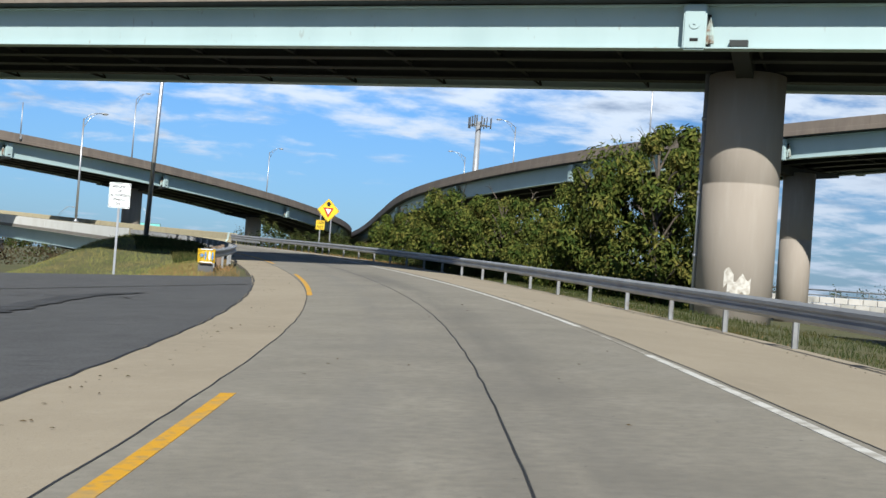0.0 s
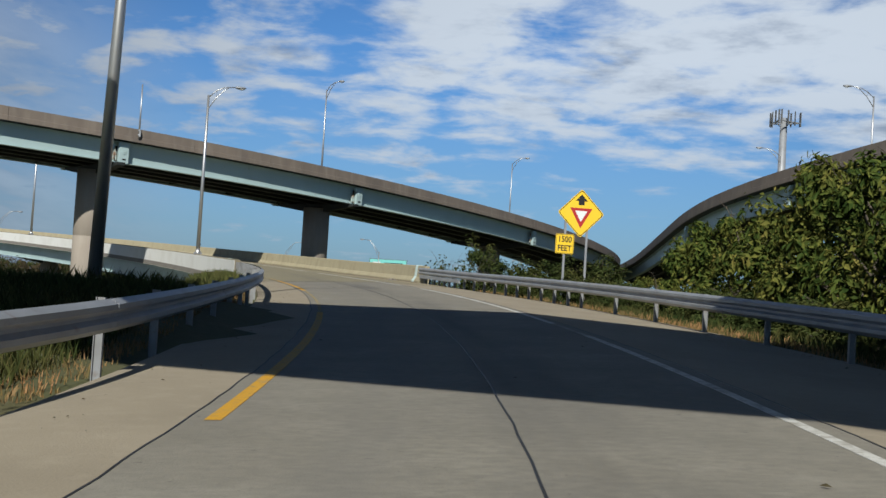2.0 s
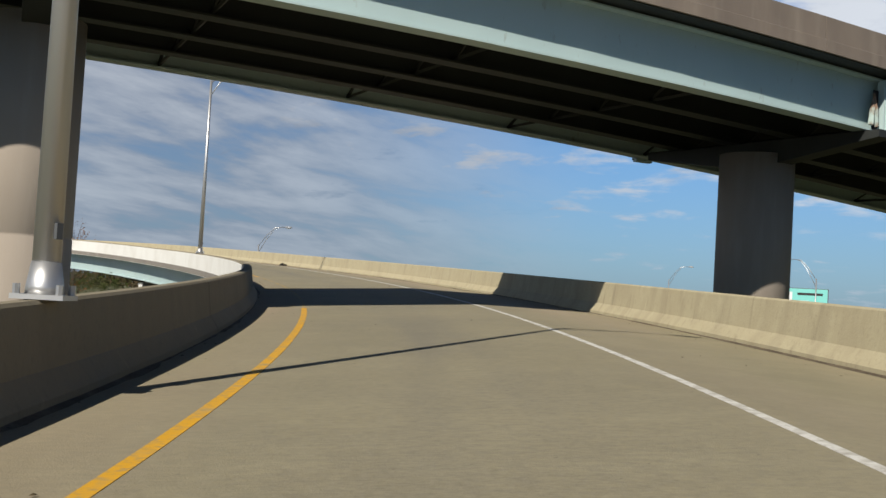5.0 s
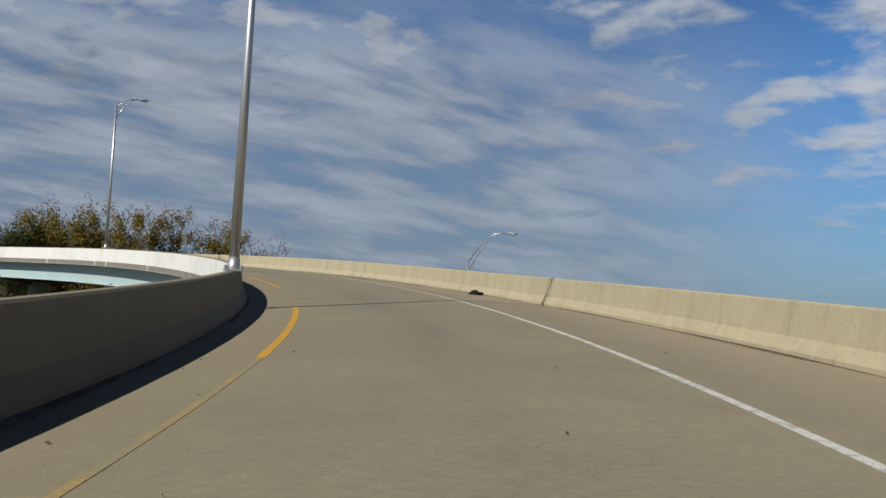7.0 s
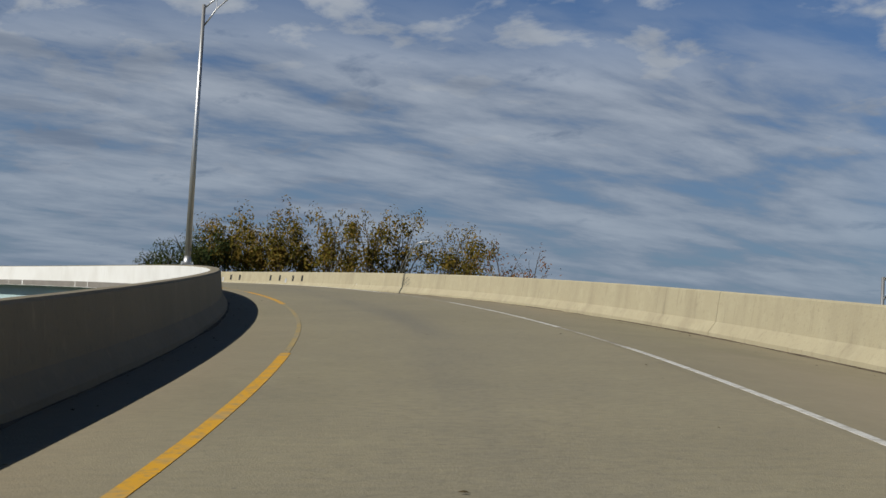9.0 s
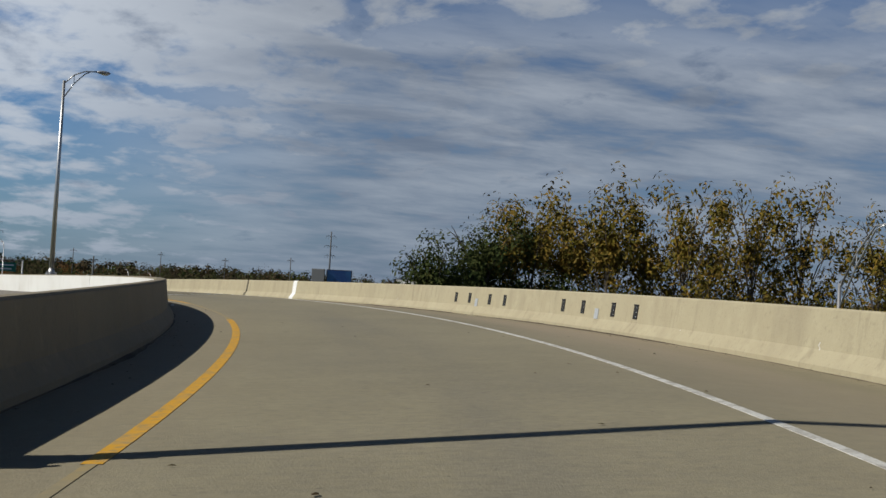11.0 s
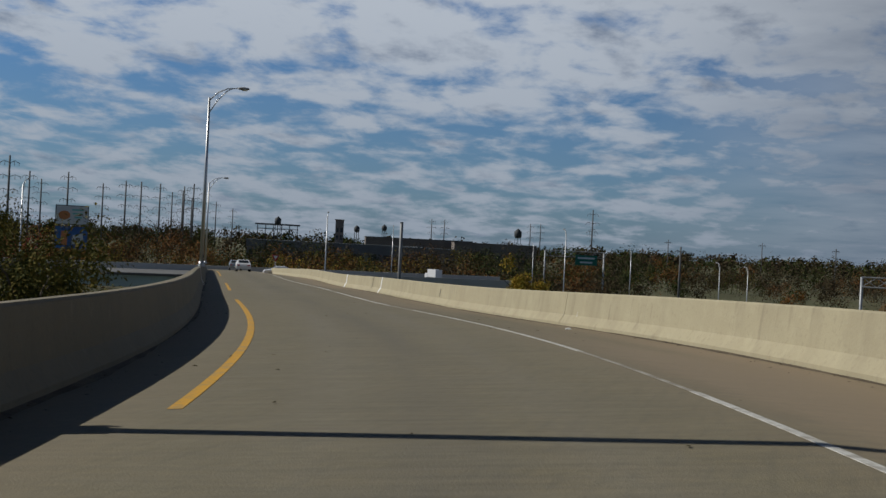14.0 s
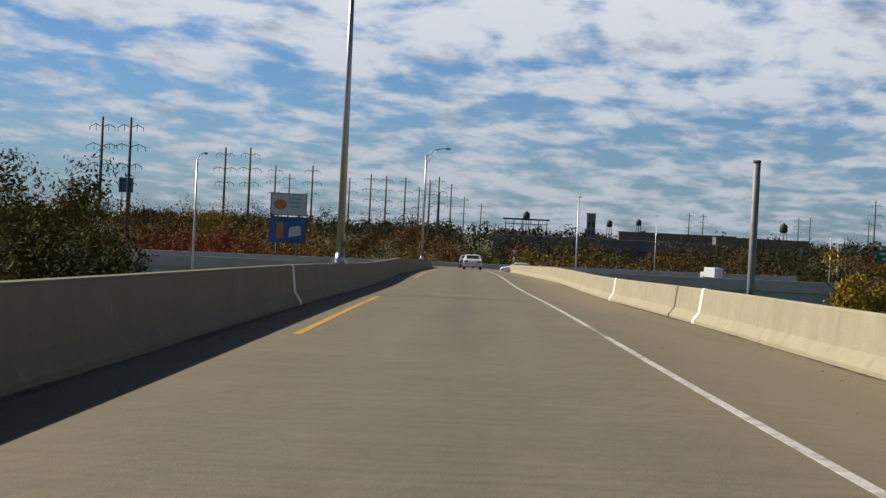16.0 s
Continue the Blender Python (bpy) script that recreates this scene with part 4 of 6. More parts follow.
M["leaf_brown"] = leaf_material("leaf_brown", (0.072, 0.052, 0.030), (0.050, 0.048, 0.026), 0.8, 0.15)
M["leaf_red"] = leaf_material("leaf_red", (0.26, 0.055, 0.03), (0.13, 0.05, 0.02), 0.8)
M["dry_grass"] = material("dry_grass", (0.17, 0.13, 0.05), 0.8, spots=[(0.4, 4, 0.4, 0.7, (0.07, 0.08, 0.025), 0.9, ONE)], island=0.4)


def tree_mesh(seed, height, radius, leaves, leaf_size, mat, trunk_h=0.25, limbs=9, bare=0.0, lobes=16, flat=0.75, trunk_r=None, dome=False, lift=1.0):
    """Thing with a trunk, its limbs, and a crown of single leaves on many uneven lobes."""
    rnd = random.Random(seed)
    tr = trunk_r or height * 0.02
    p = new("tree")
    bm = bmesh.new()
    top = Vector((rnd.uniform(-0.4, 0.4), rnd.uniform(-0.4, 0.4), height * 0.8))
    tube(bm, [(0, 0, -0.3), top * 0.25 + Vector((0.1, 0, 0)), top * 0.6, top], [tr, tr * 0.8, tr * 0.5, tr * 0.15], 8)
    tips = []
    for k in range(limbs):
        a = k * 2.4 + rnd.uniform(-0.3, 0.3)
        z0 = height * (trunk_h + (0.75 - trunk_h) * k / limbs)
        ln = radius * rnd.uniform(0.65, 1.0) * (1.0 - 0.45 * k / limbs) * (0.62 if dome else 1.0)
        s = top * (z0 / top.z)
        e = s + Vector((math.cos(a) * ln, math.sin(a) * ln, height * lift * rnd.uniform(0.14, 0.28)))
        mid = (s + e) / 2 + Vector((0, 0, height * 0.04))
        tube(bm, [s, mid, e], [tr * 0.4, tr * 0.25, tr * 0.08], 5, caps=False)
        tips.append((e, ln))
        for j in range(4):
            b = a + rnd.uniform(-1.2, 1.2)
            q = mid.lerp(e, rnd.random())
            e2 = q + Vector((math.cos(b), math.sin(b), rnd.uniform(0.3, 1.3))).normalized() * ln * rnd.uniform(0.35, 0.7)
            tube(bm, [q, (q + e2) / 2 + Vector((0, 0, 0.05)), e2], [tr * 0.14, tr * 0.09, tr * 0.03], 4, caps=False)
            tips.append((e2, ln * 0.6))
    part("trunk", bm, "bark", p)
    cents = []
    for k in range(lobes):
        e, ln = tips[rnd.randrange(len(tips))] if rnd.random() < 0.8 else (top, radius * 0.5)
        cents.append((e + Vector((rnd.gauss(0, radius * 0.12), rnd.gauss(0, radius * 0.12), rnd.gauss(0, radius * 0.10))), radius * rnd.uniform(0.16, 0.40)))
    if dome:
        cents = []
        for k in range(lobes):
            a, h = k * 2.39996, (k + 0.5) / lobes
            w = math.sin(math.pi * (0.12 + 0.80 * h)) ** 0.6 * rnd.uniform(0.45, 0.95)
            r = radius * rnd.choice((0.14, 0.2, 0.26, 0.36))
            cents.append((Vector((math.cos(a) * radius * w, math.sin(a) * radius * w, 0.3 + (height - r - 0.3) * h * rnd.uniform(0.92, 1.0))), r))
    vs, fs = [], []
    for _ in range(leaves):
        c, r = cents[rnd.randrange(len(cents))]
        d = Vector((rnd.gauss(0, 1), rnd.gauss(0, 1), rnd.gauss(0, 1))).normalized()
        q = c + Vector((d.x, d.y, d.z * flat)) * r * (rnd.random() ** 0.4) * rnd.uniform(0.75, 1.03)
        if q.z < 0.15:
            q.z = rnd.uniform(0.15, 0.6)
        n = (d + Vector((rnd.gauss(0, .5), rnd.gauss(0, .5), rnd.gauss(0.35, .5)))).normalized()
        a = n.orthogonal().normalized()
        a.rotate(Matrix.Rotation(rnd.uniform(0, 6.28), 3, n))
        b = n.cross(a)
        s = leaf_size * rnd.uniform(0.6, 1.25)
        i = len(vs)
        fold = n * s * 0.18
        vs += [q - a * s, q + b * s * 0.42 + fold, q + a * s, q - b * s * 0.42 + fold]
        fs += [(i, i + 1, i + 2), (i, i + 2, i + 3)]
    me = bpy.data.meshes.new("crown")
    me.from_pydata(vs, [], fs)
    me.materials.append(M[mat])
    c = new("crown", me)
    c.parent = p
    return p


def plant(src, x, y, scale, rz, label, category="tree", group="", z=None):
    """A copy of a built tree at a place."""
    m = pose(x, y, (ground_z(x, y) if z is None else z) - 0.1, 0, 0, rz)
    t = copy_thing(src, m)
    t.scale = scale if hasattr(scale, "__len__") else (scale,) * 3
    return tagged(t, label, category, group)


def drop_source(src):
    for o in (*src.children_recursive, src):
        bpy.data.objects.remove(o)


# dense green trees behind the outer guardrail
A1 = tree_mesh(11, 6.9, 3.9, 20000, 0.125, "leaf_green", trunk_h=0.1, limbs=14, lobes=46, flat=0.8, dome=True)
A2 = tree_mesh(12, 5.3, 3.7, 17000, 0.12, "leaf_green", trunk_h=0.06, limbs=14, lobes=42, flat=0.8, dome=True)
A3 = tree_mesh(13, 3.0, 2.4, 5000, 0.12, "leaf_dark", trunk_h=0.05, limbs=8, lobes=40, flat=0.8, dome=True)
LBL = "dense green broad-leaved tree behind the guardrail"
for src, x, y, sc, rz in ((A1, 8.7, 60.8, (1.28, 1.28, 1.64), 10), (A1, 5.8, 63.1, (0.84, 0.84, 1.23), 75), (A1, 12.0, 67.3, (1.17, 1.17, 1.51), 120), (A2, 4.2, 67.8, (0.82, 0.82, 0.96), 40), (A2, 0.7, 70.8, (0.99, 0.99, 1.30), 200),
                          (A2, -2.1, 75.5, (1.11, 1.11, 1.35), 300), (A2, 2.6, 78.5, (1.17, 1.17, 1.53), 80), (A2, -5.9, 82.6, (0.88, 0.88, 1.04), 150), (A2, -0.9, 83.8, (1.17, 1.17, 1.44), 20),
                          (A2, -9.4, 89.7, (0.49, 0.49, 0.57), 250), (A2, -5.4, 91.4, (0.70, 0.70, 0.82), 330)):
    plant(src, x, y, sc, rz, LBL, group="trees behind the guardrail")
for x, y, sc, rz in ((-12.0, 83.0, 0.5, 30), (-14.6, 87.6, 0.6, 140), (-16.8, 90.8, 0.75, 260), (-17.6, 93.8, 0.9, 80), (-9.2, 77.0, 0.4, 10), (-6.6, 71.0, 0.38, 200), (-11.5, 88, 0.75, 0), (-14.0, 95.5, 0.9, 70), (-17.0, 101, 0.8, 190), (-9.0, 97, 0.9, 110), (-13, 107, 1.0, 20), (-8, 89, 0.7, 90)):
    plant(A3, x, y, sc, rz, "low dark green shrub under the flyover", "shrub", "shrubs under the flyover")

rnd = random.Random(51)
for k in range(16):
    c = RAMP.at(47 + k * 2.7 + rnd.uniform(-1.0, 1.0), rnd.uniform(6.5, 8.2))
    h = rnd.uniform(0.26, 0.42)
    plant(A3, c.x, c.y, (h * 1.3, h * 1.3, h), rnd.uniform(0, 360), "low dark green bush behind the guardrail", "shrub", "bushes behind the guardrail")
# thin saplings grown up through the fence line
A4 = tree_mesh(14, 3.2, 1.15, 1300, 0.085, "leaf_dark", trunk_h=0.08, limbs=10, lobes=24, flat=1.5, trunk_r=0.03, lift=1.3)
A5 = tree_mesh(15, 3.2, 1.3, 420, 0.085, "leaf_dark", trunk_h=0.08, limbs=10, lobes=24, flat=1.2, trunk_r=0.03, lift=1.3)
for src, ss, u, top, rz in ((A4, 90.3, 7.0, 2.2, 0), (A4, 88.6, 7.6, 1.6, 70), (A4, 87.0, 8.2, 1.5, 130), (A4, 84.6, 8.0, 1.6, 200), (A4, 81.0, 8.2, 1.7, 260), (A5, 98.5, 7.4, 1.7, 20),
                            (A5, 96.0, 6.9, 1.3, 150), (A4, 78.5, 8.0, 1.6, 310)):
    c = RAMP.at(ss, u)
    k = (c.z + top - ground_z(c.x, c.y)) / 3.2
    plant(src, c.x, c.y, (1.0, 1.0, k), rz, "thin dark sapling behind the guardrail", "sapling", "saplings behind the guardrail")
# tall thin autumn trees beside the outer barrier
B1 = tree_mesh(21, 17.0, 3.4, 8000, 0.165, "leaf_autumn", trunk_h=0.16, limbs=18, lobes=80, flat=1.3, trunk_r=0.16, lift=1.05)
B2 = tree_mesh(22, 17.0, 3.3, 2600, 0.17, "leaf_autumn", trunk_h=0.16, limbs=24, lobes=110, flat=1.3, trunk_r=0.15, lift=1.1)
B3 = tree_mesh(23, 15.0, 4.3, 11500, 0.14, "leaf_dark", trunk_h=0.2, limbs=14, lobes=60, flat=1.1, trunk_r=0.19)
B4 = tree_mesh(24, 16.0, 3.2, 650, 0.17, "leaf_rust", trunk_h=0.12, limbs=26, lobes=60, flat=1.3, trunk_r=0.15, lift=1.1)
B5 = tree_mesh(25, 17.0, 3.4, 3300, 0.17, "leaf_autumn", trunk_h=0.18, limbs=24, lobes=90, flat=1.2, trunk_r=0.15, lift=1.1)
B6 = tree_mesh(26, 12.6, 4.4, 17000, 0.12, "leaf_olive", trunk_h=0.2, limbs=16, lobes=50, flat=1.0, trunk_r=0.17)
DARK, YELLOW = "dark green tree with thinning leaves", "autumn tree turning yellow"
HALF, BARE = "half-bare autumn tree with yellowing leaves", "almost bare autumn tree"
for src, x, y, sc, rz, lab in ((B3, -181.4, 175.7, (0.92, 0.92, 1.1), 0, DARK),
                               (B3, -182.7, 178.7, (1.05, 1.05, 1.2), 90, DARK),
                               (B1, -183.8, 182.4, (0.98, 0.98, 1.12), 30, YELLOW),
                               (B1, -188.8, 186.4, (0.96, 0.96, 1.10), 160, YELLOW),
                               (B1, -181.4, 186.2, (0.99, 0.99, 1.14), 280, YELLOW),
                               (B2, -183.4, 189.4, (0.94, 0.94, 1.08), 60, HALF),
                               (B5, -179.6, 190.8, (1.01, 1.01, 1.17), 200, HALF),
                               (B2, -187.1, 196.2, (0.98, 0.98, 1.12), 330, HALF),
                               (B5, -179.9, 195.0, (1.02, 1.02, 1.18), 20, HALF),
                               (B5, -180.1, 198.8, (1.03, 1.03, 1.19), 100, HALF),
                               (B2, -178.9, 202.8, (1.01, 1.01, 1.17), 145, HALF),
                               (B5, -184.8, 208.6, (0.99, 0.99, 1.14), 250, HALF),
                               (B4, -174.4, 206.2, 1.1, 40, BARE),
                               (B4, -183.3, 216.0, 1.1, 170, BARE)):
    plant(src, x, y, sc, rz, lab, group="autumn trees beside the ramp")
# trees inside the curve near the end
for src, x, y, sc, rz, lab in ((B6, -226, 114, (1.05, 1.05, 1.0), 10, "leafy olive tree turning yellow beside the ramp"), (B6, -231, 108, (1.1, 1.1, 1.08), 100, "leafy olive tree turning yellow beside the ramp"),
                               (B3, -222, 121, 0.78, 200, "dark leafy tree beside the ramp"), (B6, -203.5, 133.5, 1.0, 60, "leafy olive tree turning yellow beside the ramp")):
    plant(src, x, y, sc, rz, lab, group="trees inside the curve")
C1 = tree_mesh(31, 7.5, 3.6, 6500, 0.15, "leaf_yellow", trunk_h=0.1, limbs=12, lobes=40)
plant(C1, -287.0, 134.2, (0.95, 0.95, 1.45), 0, "bright yellow autumn shrub tree")
# tangled growth and dry grass along the guardrails


def grass(name, spots, count, h, seed, label, mat="dry_grass"):
    """Blades standing on the ground round the given line of places."""
    rnd = random.Random(seed)
    vs, fs = [], []
    for _ in range(count):
        k = rnd.randrange(len(spots))
        (s0, s1, u0, u1, sc) = spots[k]
        p = RAMP.at(rnd.uniform(s0, s1), rnd.uniform(u0, u1))
        z = ground_z(p.x, p.y) - 0.03
        a = rnd.uniform(0, 6.28)
        hh = h * sc * rnd.uniform(0.3, 1.15)
        w = 0.004 + 0.006 * rnd.random()
        lean = Vector((math.cos(a), math.sin(a), 0)) * hh * rnd.uniform(0.1, 0.55)
        sd = Vector((-math.sin(a), math.cos(a), 0)) * w
        b = Vector((p.x, p.y, z))
        i = len(vs)
        vs += [b - sd, b + sd, b + lean * 0.45 + Vector((0, 0, hh * 0.65)) + sd * 0.6, b + lean + Vector((0, 0, hh))]
        fs += [(i, i + 1, i + 2), (i, i + 2, i + 3)]
    me = bpy.data.meshes.new(name)
    me.from_pydata(vs, [], fs)
    me.materials.append(M[mat])
    return tagged(new(name, me), label, "grass", kind="stuff")


M["weed"] = leaf_material("weed", (0.036, 0.050, 0.015), (0.085, 0.068, 0.024), 0.7)
M["weed_tall"] = leaf_material("weed_tall", (0.060, 0.074, 0.022), (0.115, 0.095, 0.040), 0.75)
M["lawn"] = material("yellowing_grass", (0.20, 0.205, 0.05), 0.8, spots=[(0.35, 4, 0.4, 0.65, (0.24, 0.19, 0.07), 0.9, ONE), (0.9, 4, 0.45, 0.7, (0.06, 0.085, 0.02), 0.8, ONE)], island=0.35)
M["straw"] = material("orange_straw", (0.25, 0.145, 0.05), 0.8, spots=[(0.8, 4, 0.4, 0.65, (0.10, 0.085, 0.03), 0.8, ONE)], island=0.35)
grass("lawn", [(36.5, 74, -19, -5, 1.0)], 80000, 0.15, 5, "short yellowing grass on the mound", "lawn")
grass("dry_grass", [(37, 50, -7.0, -3.9, 0.8), (37, 42, -20, -5, 0.5), (50, 88, -4.4, -3.75, 0.6), (-5, 48, 5.62, 6.6, 0.2), (55, 90, 5.62, 7.0, 0.9)], 26000, 0.19, 7, "orange brown dry grass under the guardrails", "straw")
grass("weeds", [(50, 90, -6.0, -4.2, 0.75), (56, 72, -7.5, -4.5, 0.7), (-5, 90, 5.65, 7.3, 0.25), (50, 96, 6.2, 10, 0.7), (-5, 60, 6.2, 10, 0.35)], 80000, 0.40, 6, "green weeds along the guardrails", "weed")
grass("tall_weeds", [(70, 91, -5.6, -4.15, 1.0), (64, 76, -9.5, -5.0, 1.05)], 26000, 0.56, 8, "tall green weeds behind the inner guardrail", "weed_tall")
for t in (A1, A2, A3, A4, A5, B1, B2, B3, B4, B5, B6, C1):
    drop_source(t)
# ---------------------------------------------------------------- road details
M["steel_cover"] = material("pale_mint_cover", (0.55, 0.66, 0.63), 0.55, spots=[(4, 6, 0.58, 0.75, (0.30, 0.27, 0.22), 0.7, ONE)])
M["white_cover"] = material("white_painted_cover", (0.74, 0.74, 0.72), 0.6, spots=[(4, 6, 0.6, 0.78, (0.42, 0.39, 0.33), 0.6, ONE)])
M["rubbish_dark"] = material("black_rag", (0.012, 0.012, 0.013), 0.95, spec=0.1)
M["rubbish_white"] = material("white_plastic", (0.7, 0.69, 0.66), 0.6)


def cover_plate(s, side, width, mat, label):
    """Bent steel plate over a barrier joint, following the barrier's face."""
    foot = LEFT if side < 0 else RIGHT
    prof = [(-0.012, 0.012), (-0.012, 0.085), (0.122, 0.287), (0.182, 0.806), (0.215, 0.842), (0.40, 0.842), (0.40, 0.832), (0.22, 0.832), (0.2, 0.80), (0.14, 0.28), (0.01, 0.08), (0.01, 0.012)]
    bm = bmesh.new()
    sweep(bm, RAMP, stations(s - width / 2, s + width / 2, 0.2), [(foot + side * u, z) for u, z in prof], closed=True)
    tagged(part("joint_cover", bm, mat), label, "cover plate", "covers on barrier joints")


for s, side, w, mat, lab in ((95.8, 1, 0.42, "steel_cover", "bent mint green steel cover on the barrier joint"), (95.6, -1, 0.2, "steel_cover", "bent mint green steel cover on the barrier joint"),
                             (263.5, 1, 0.42, "white_cover", "white painted steel cover on the barrier joint"), (263.0, -1, 0.2, "white_cover", "pale steel cover on the barrier joint"),
                             (320.8, 1, 0.30, "white_cover", "white painted steel cover on the barrier joint"), (335.8, 1, 0.40, "white_cover", "white painted steel cover on the barrier joint"),
                             (318.0, -1, 0.22, "white_cover", "pale steel cover on the barrier joint")):
    cover_plate(s, side, w, mat, lab)


def cross_joint(s, width, mat, label, z=0.006, u0=None, u1=None):
    bm = bmesh.new()
    rnd = random.Random(int(s * 10))
    us = stations(LEFT if u0 is None else u0, RIGHT if u1 is None else u1, 0.5)
    a, b = [], []
    for u in us:
        j = rnd.uniform(-0.012, 0.012)
        a.append(bm.verts.new(RAMP.at(s - width / 2 + j, u, z)))
        b.append(bm.verts.new(RAMP.at(s + width / 2 + j, u, z)))
    for i in range(len(us) - 1):
        bm.faces.new((a[i], a[i + 1], b[i + 1], b[i]))
    tagged(part("road_joint", bm, mat), label, "road joint", kind="structure")


cross_joint(88.15, 0.16, "tar", "wide black seal across the road where the bridge begins")
cross_joint(95.3, 0.03, "tar", "thin dark joint across the road")
for s in (22, 66.5, 79):
    cross_joint(s, 0.008, "tar", "thin dark joint across the slabs", u0=-LANE, u1=RIGHT - 0.1)
for s in (169.6,):
    cross_joint(s, 0.03, "tar", "thin dark joint across the bridge deck")


M["worn_plate"] = material("worn_mint_plate", (0.45, 0.56, 0.54), 0.55, spots=[(1.3, 5, 0.5, 0.6, (0.68, 0.68, 0.66), 0.9, ONE), (3.2, 6, 0.55, 0.68, (0.14, 0.13, 0.12), 0.85, ONE)])


def finger_joint(s):
    j = thing("expansion_joint", RAMP.at(s, 0), "steel finger expansion joint with pale mint plates across the deck", "expansion joint", kind="structure")
    inv = Matrix.Translation(-j.location)
    for k, sg in enumerate((-1, 1)):
        bm = bmesh.new()
        sweep(bm, RAMP, [s + sg * 0.05, s + sg * 0.22], [(LEFT, 0.010), (BREAK, 0.010), (RIGHT, 0.010)])
        bmesh.ops.transform(bm, matrix=inv, verts=bm.verts[:])
        part("joint_plate", bm, "worn_plate", j)
    bm = bmesh.new()
    n = 80
    us = [LEFT + (RIGHT - LEFT) * i / (n * 4) for i in range(n * 4 + 1)]
    lo, hi = [], []
    for i, u in enumerate(us):
        o = 0.085 * math.tanh(2.5 * math.sin(i * math.pi / 4))
        lo.append(bm.verts.new(RAMP.at(s + o - 0.04, u, 0.014)))
        hi.append(bm.verts.new(RAMP.at(s + o + 0.04, u, 0.014)))
    for i in range(len(us) - 1):
        bm.faces.new((lo[i], lo[i + 1], hi[i + 1], hi[i]))
    bmesh.ops.transform(bm, matrix=inv, verts=bm.verts[:])
    part("finger_gap", bm, "gap", j)
    bm = bmesh.new()
    sweep(bm, RAMP, [s - 0.06, s + 0.06], [(LEFT, 0.009), (BREAK, 0.009), (RIGHT, 0.009)])
    bmesh.ops.transform(bm, matrix=inv, verts=bm.verts[:])
    part("finger_plate", bm, "worn_plate", j)


finger_joint(263.0)

# steel boxes in the outer barrier, their recesses only painted as dark shade


def wall_box(s, label):
    c = RAMP.at(s, RIGHT + 0.160, 0.49)
    b = thing("wall_recess", c, label, "junction plate", "steel plates in the barrier")
    hd = RAMP.heading(s)
    b.rotation_euler = (0, 0, radians(hd))
    bm = bmesh.new()
    for x0, w, z0, h in ((0.10, 0.05, 0, 0.28), (-0.105, 0.012, 0, 0.28), (0, 0.22, 0.14, 0.022), (0, 0.22, -0.14, 0.012)):
        v = box(bm, (x0, 0, z0), (w, 0.03, h), 0, 6.6)
    # dark backing colours in the shade of the slot behind the plate
    box(bm, (0, 0.012, 0), (0.20, 0.02, 0.27), 0, 6.6)
    part("frame", bm, "gap", b)
    bm = bmesh.new()
    box(bm, (-0.045, -0.004, 0.0), (0.085, 0.03, 0.24), 0, 6.6)
    for zz in (-0.09, 0, 0.09):
        box(bm, (-0.045, 0.008 - zz * 0.115, zz), (0.02, 0.03, 0.02))
    part("plate", bm, "pale_steel", b, "galvanised steel plate with bolts")


for s in (234.0, 235.2, 236.95, 238.2, 242.4, 243.6, 245.27, 246.45):
    wall_box(s, "narrow galvanised plate set in a slot of the concrete barrier")
for s in (236.1, 244.65):
    bm = bmesh.new()
    box(bm, (0, 0, 0), (0.22, 0.04, 0.22), 0, 6.6)
    nb = part("notice_plate", bm, "pale_steel")
    nb.location, nb.rotation_euler = RAMP.at(s, RIGHT + 0.142, 0.38), (0, 0, radians(RAMP.heading(s)))
    tagged(nb, "small pale rectangular plate fixed to the barrier", "plate")

# scribbles sprayed on the barrier
M["spray_dark"] = material("spray_paint_dark", (0.06, 0.06, 0.055), 0.8)
M["spray_red"] = material("spray_paint_red", (0.22, 0.10, 0.07), 0.85)
M["spray_blue"] = material("spray_paint_blue", (0.25, 0.34, 0.45), 0.85)
M["spray_white"] = material("spray_paint_white", (0.54, 0.51, 0.46), 0.85, spots=[(6, 6, 0.45, 0.62, (0.36, 0.32, 0.27), 0.9, ONE)])


def scribble(s, length, z0, z1, strokes, seed, mat, label):
    rnd = random.Random(seed)
    bm = bmesh.new()
    for k in range(strokes):
        a = s - length / 2 + length * (k + 0.5) / strokes
        pts = []
        for q in range(7):
            z = z0 + (z1 - z0) * (q / 6 if k % 2 else 1 - q / 6)
            u = RIGHT + (0.13 + 0.06 * (z - 0.28) / 0.52 if z > 0.28 else 0.13 * z / 0.28) - 0.006
            pts.append((a + rnd.uniform(-0.5, 0.5) * length / strokes, u, z))
        for p, q in zip(pts, pts[1:]):
            w = 0.014
            vs = [RAMP.at(p[0] - w, p[1], p[2]), RAMP.at(p[0] + w, p[1], p[2]), RAMP.at(q[0] + w, q[1], q[2]), RAMP.at(q[0] - w, q[1], q[2])]
            bm.faces.new([bm.verts.new(v) for v in vs])
    tagged(part("graffiti", bm, mat), label, "graffiti", kind="structure")


scribble(221.1, 0.95, 0.34, 0.68, 6, 1, "spray_dark", "dark scribbled graffiti on the concrete barrier")
scribble(96.2, 0.85, 0.42, 0.66, 5, 2, "spray_red", "faded red scribbled graffiti on the concrete barrier")

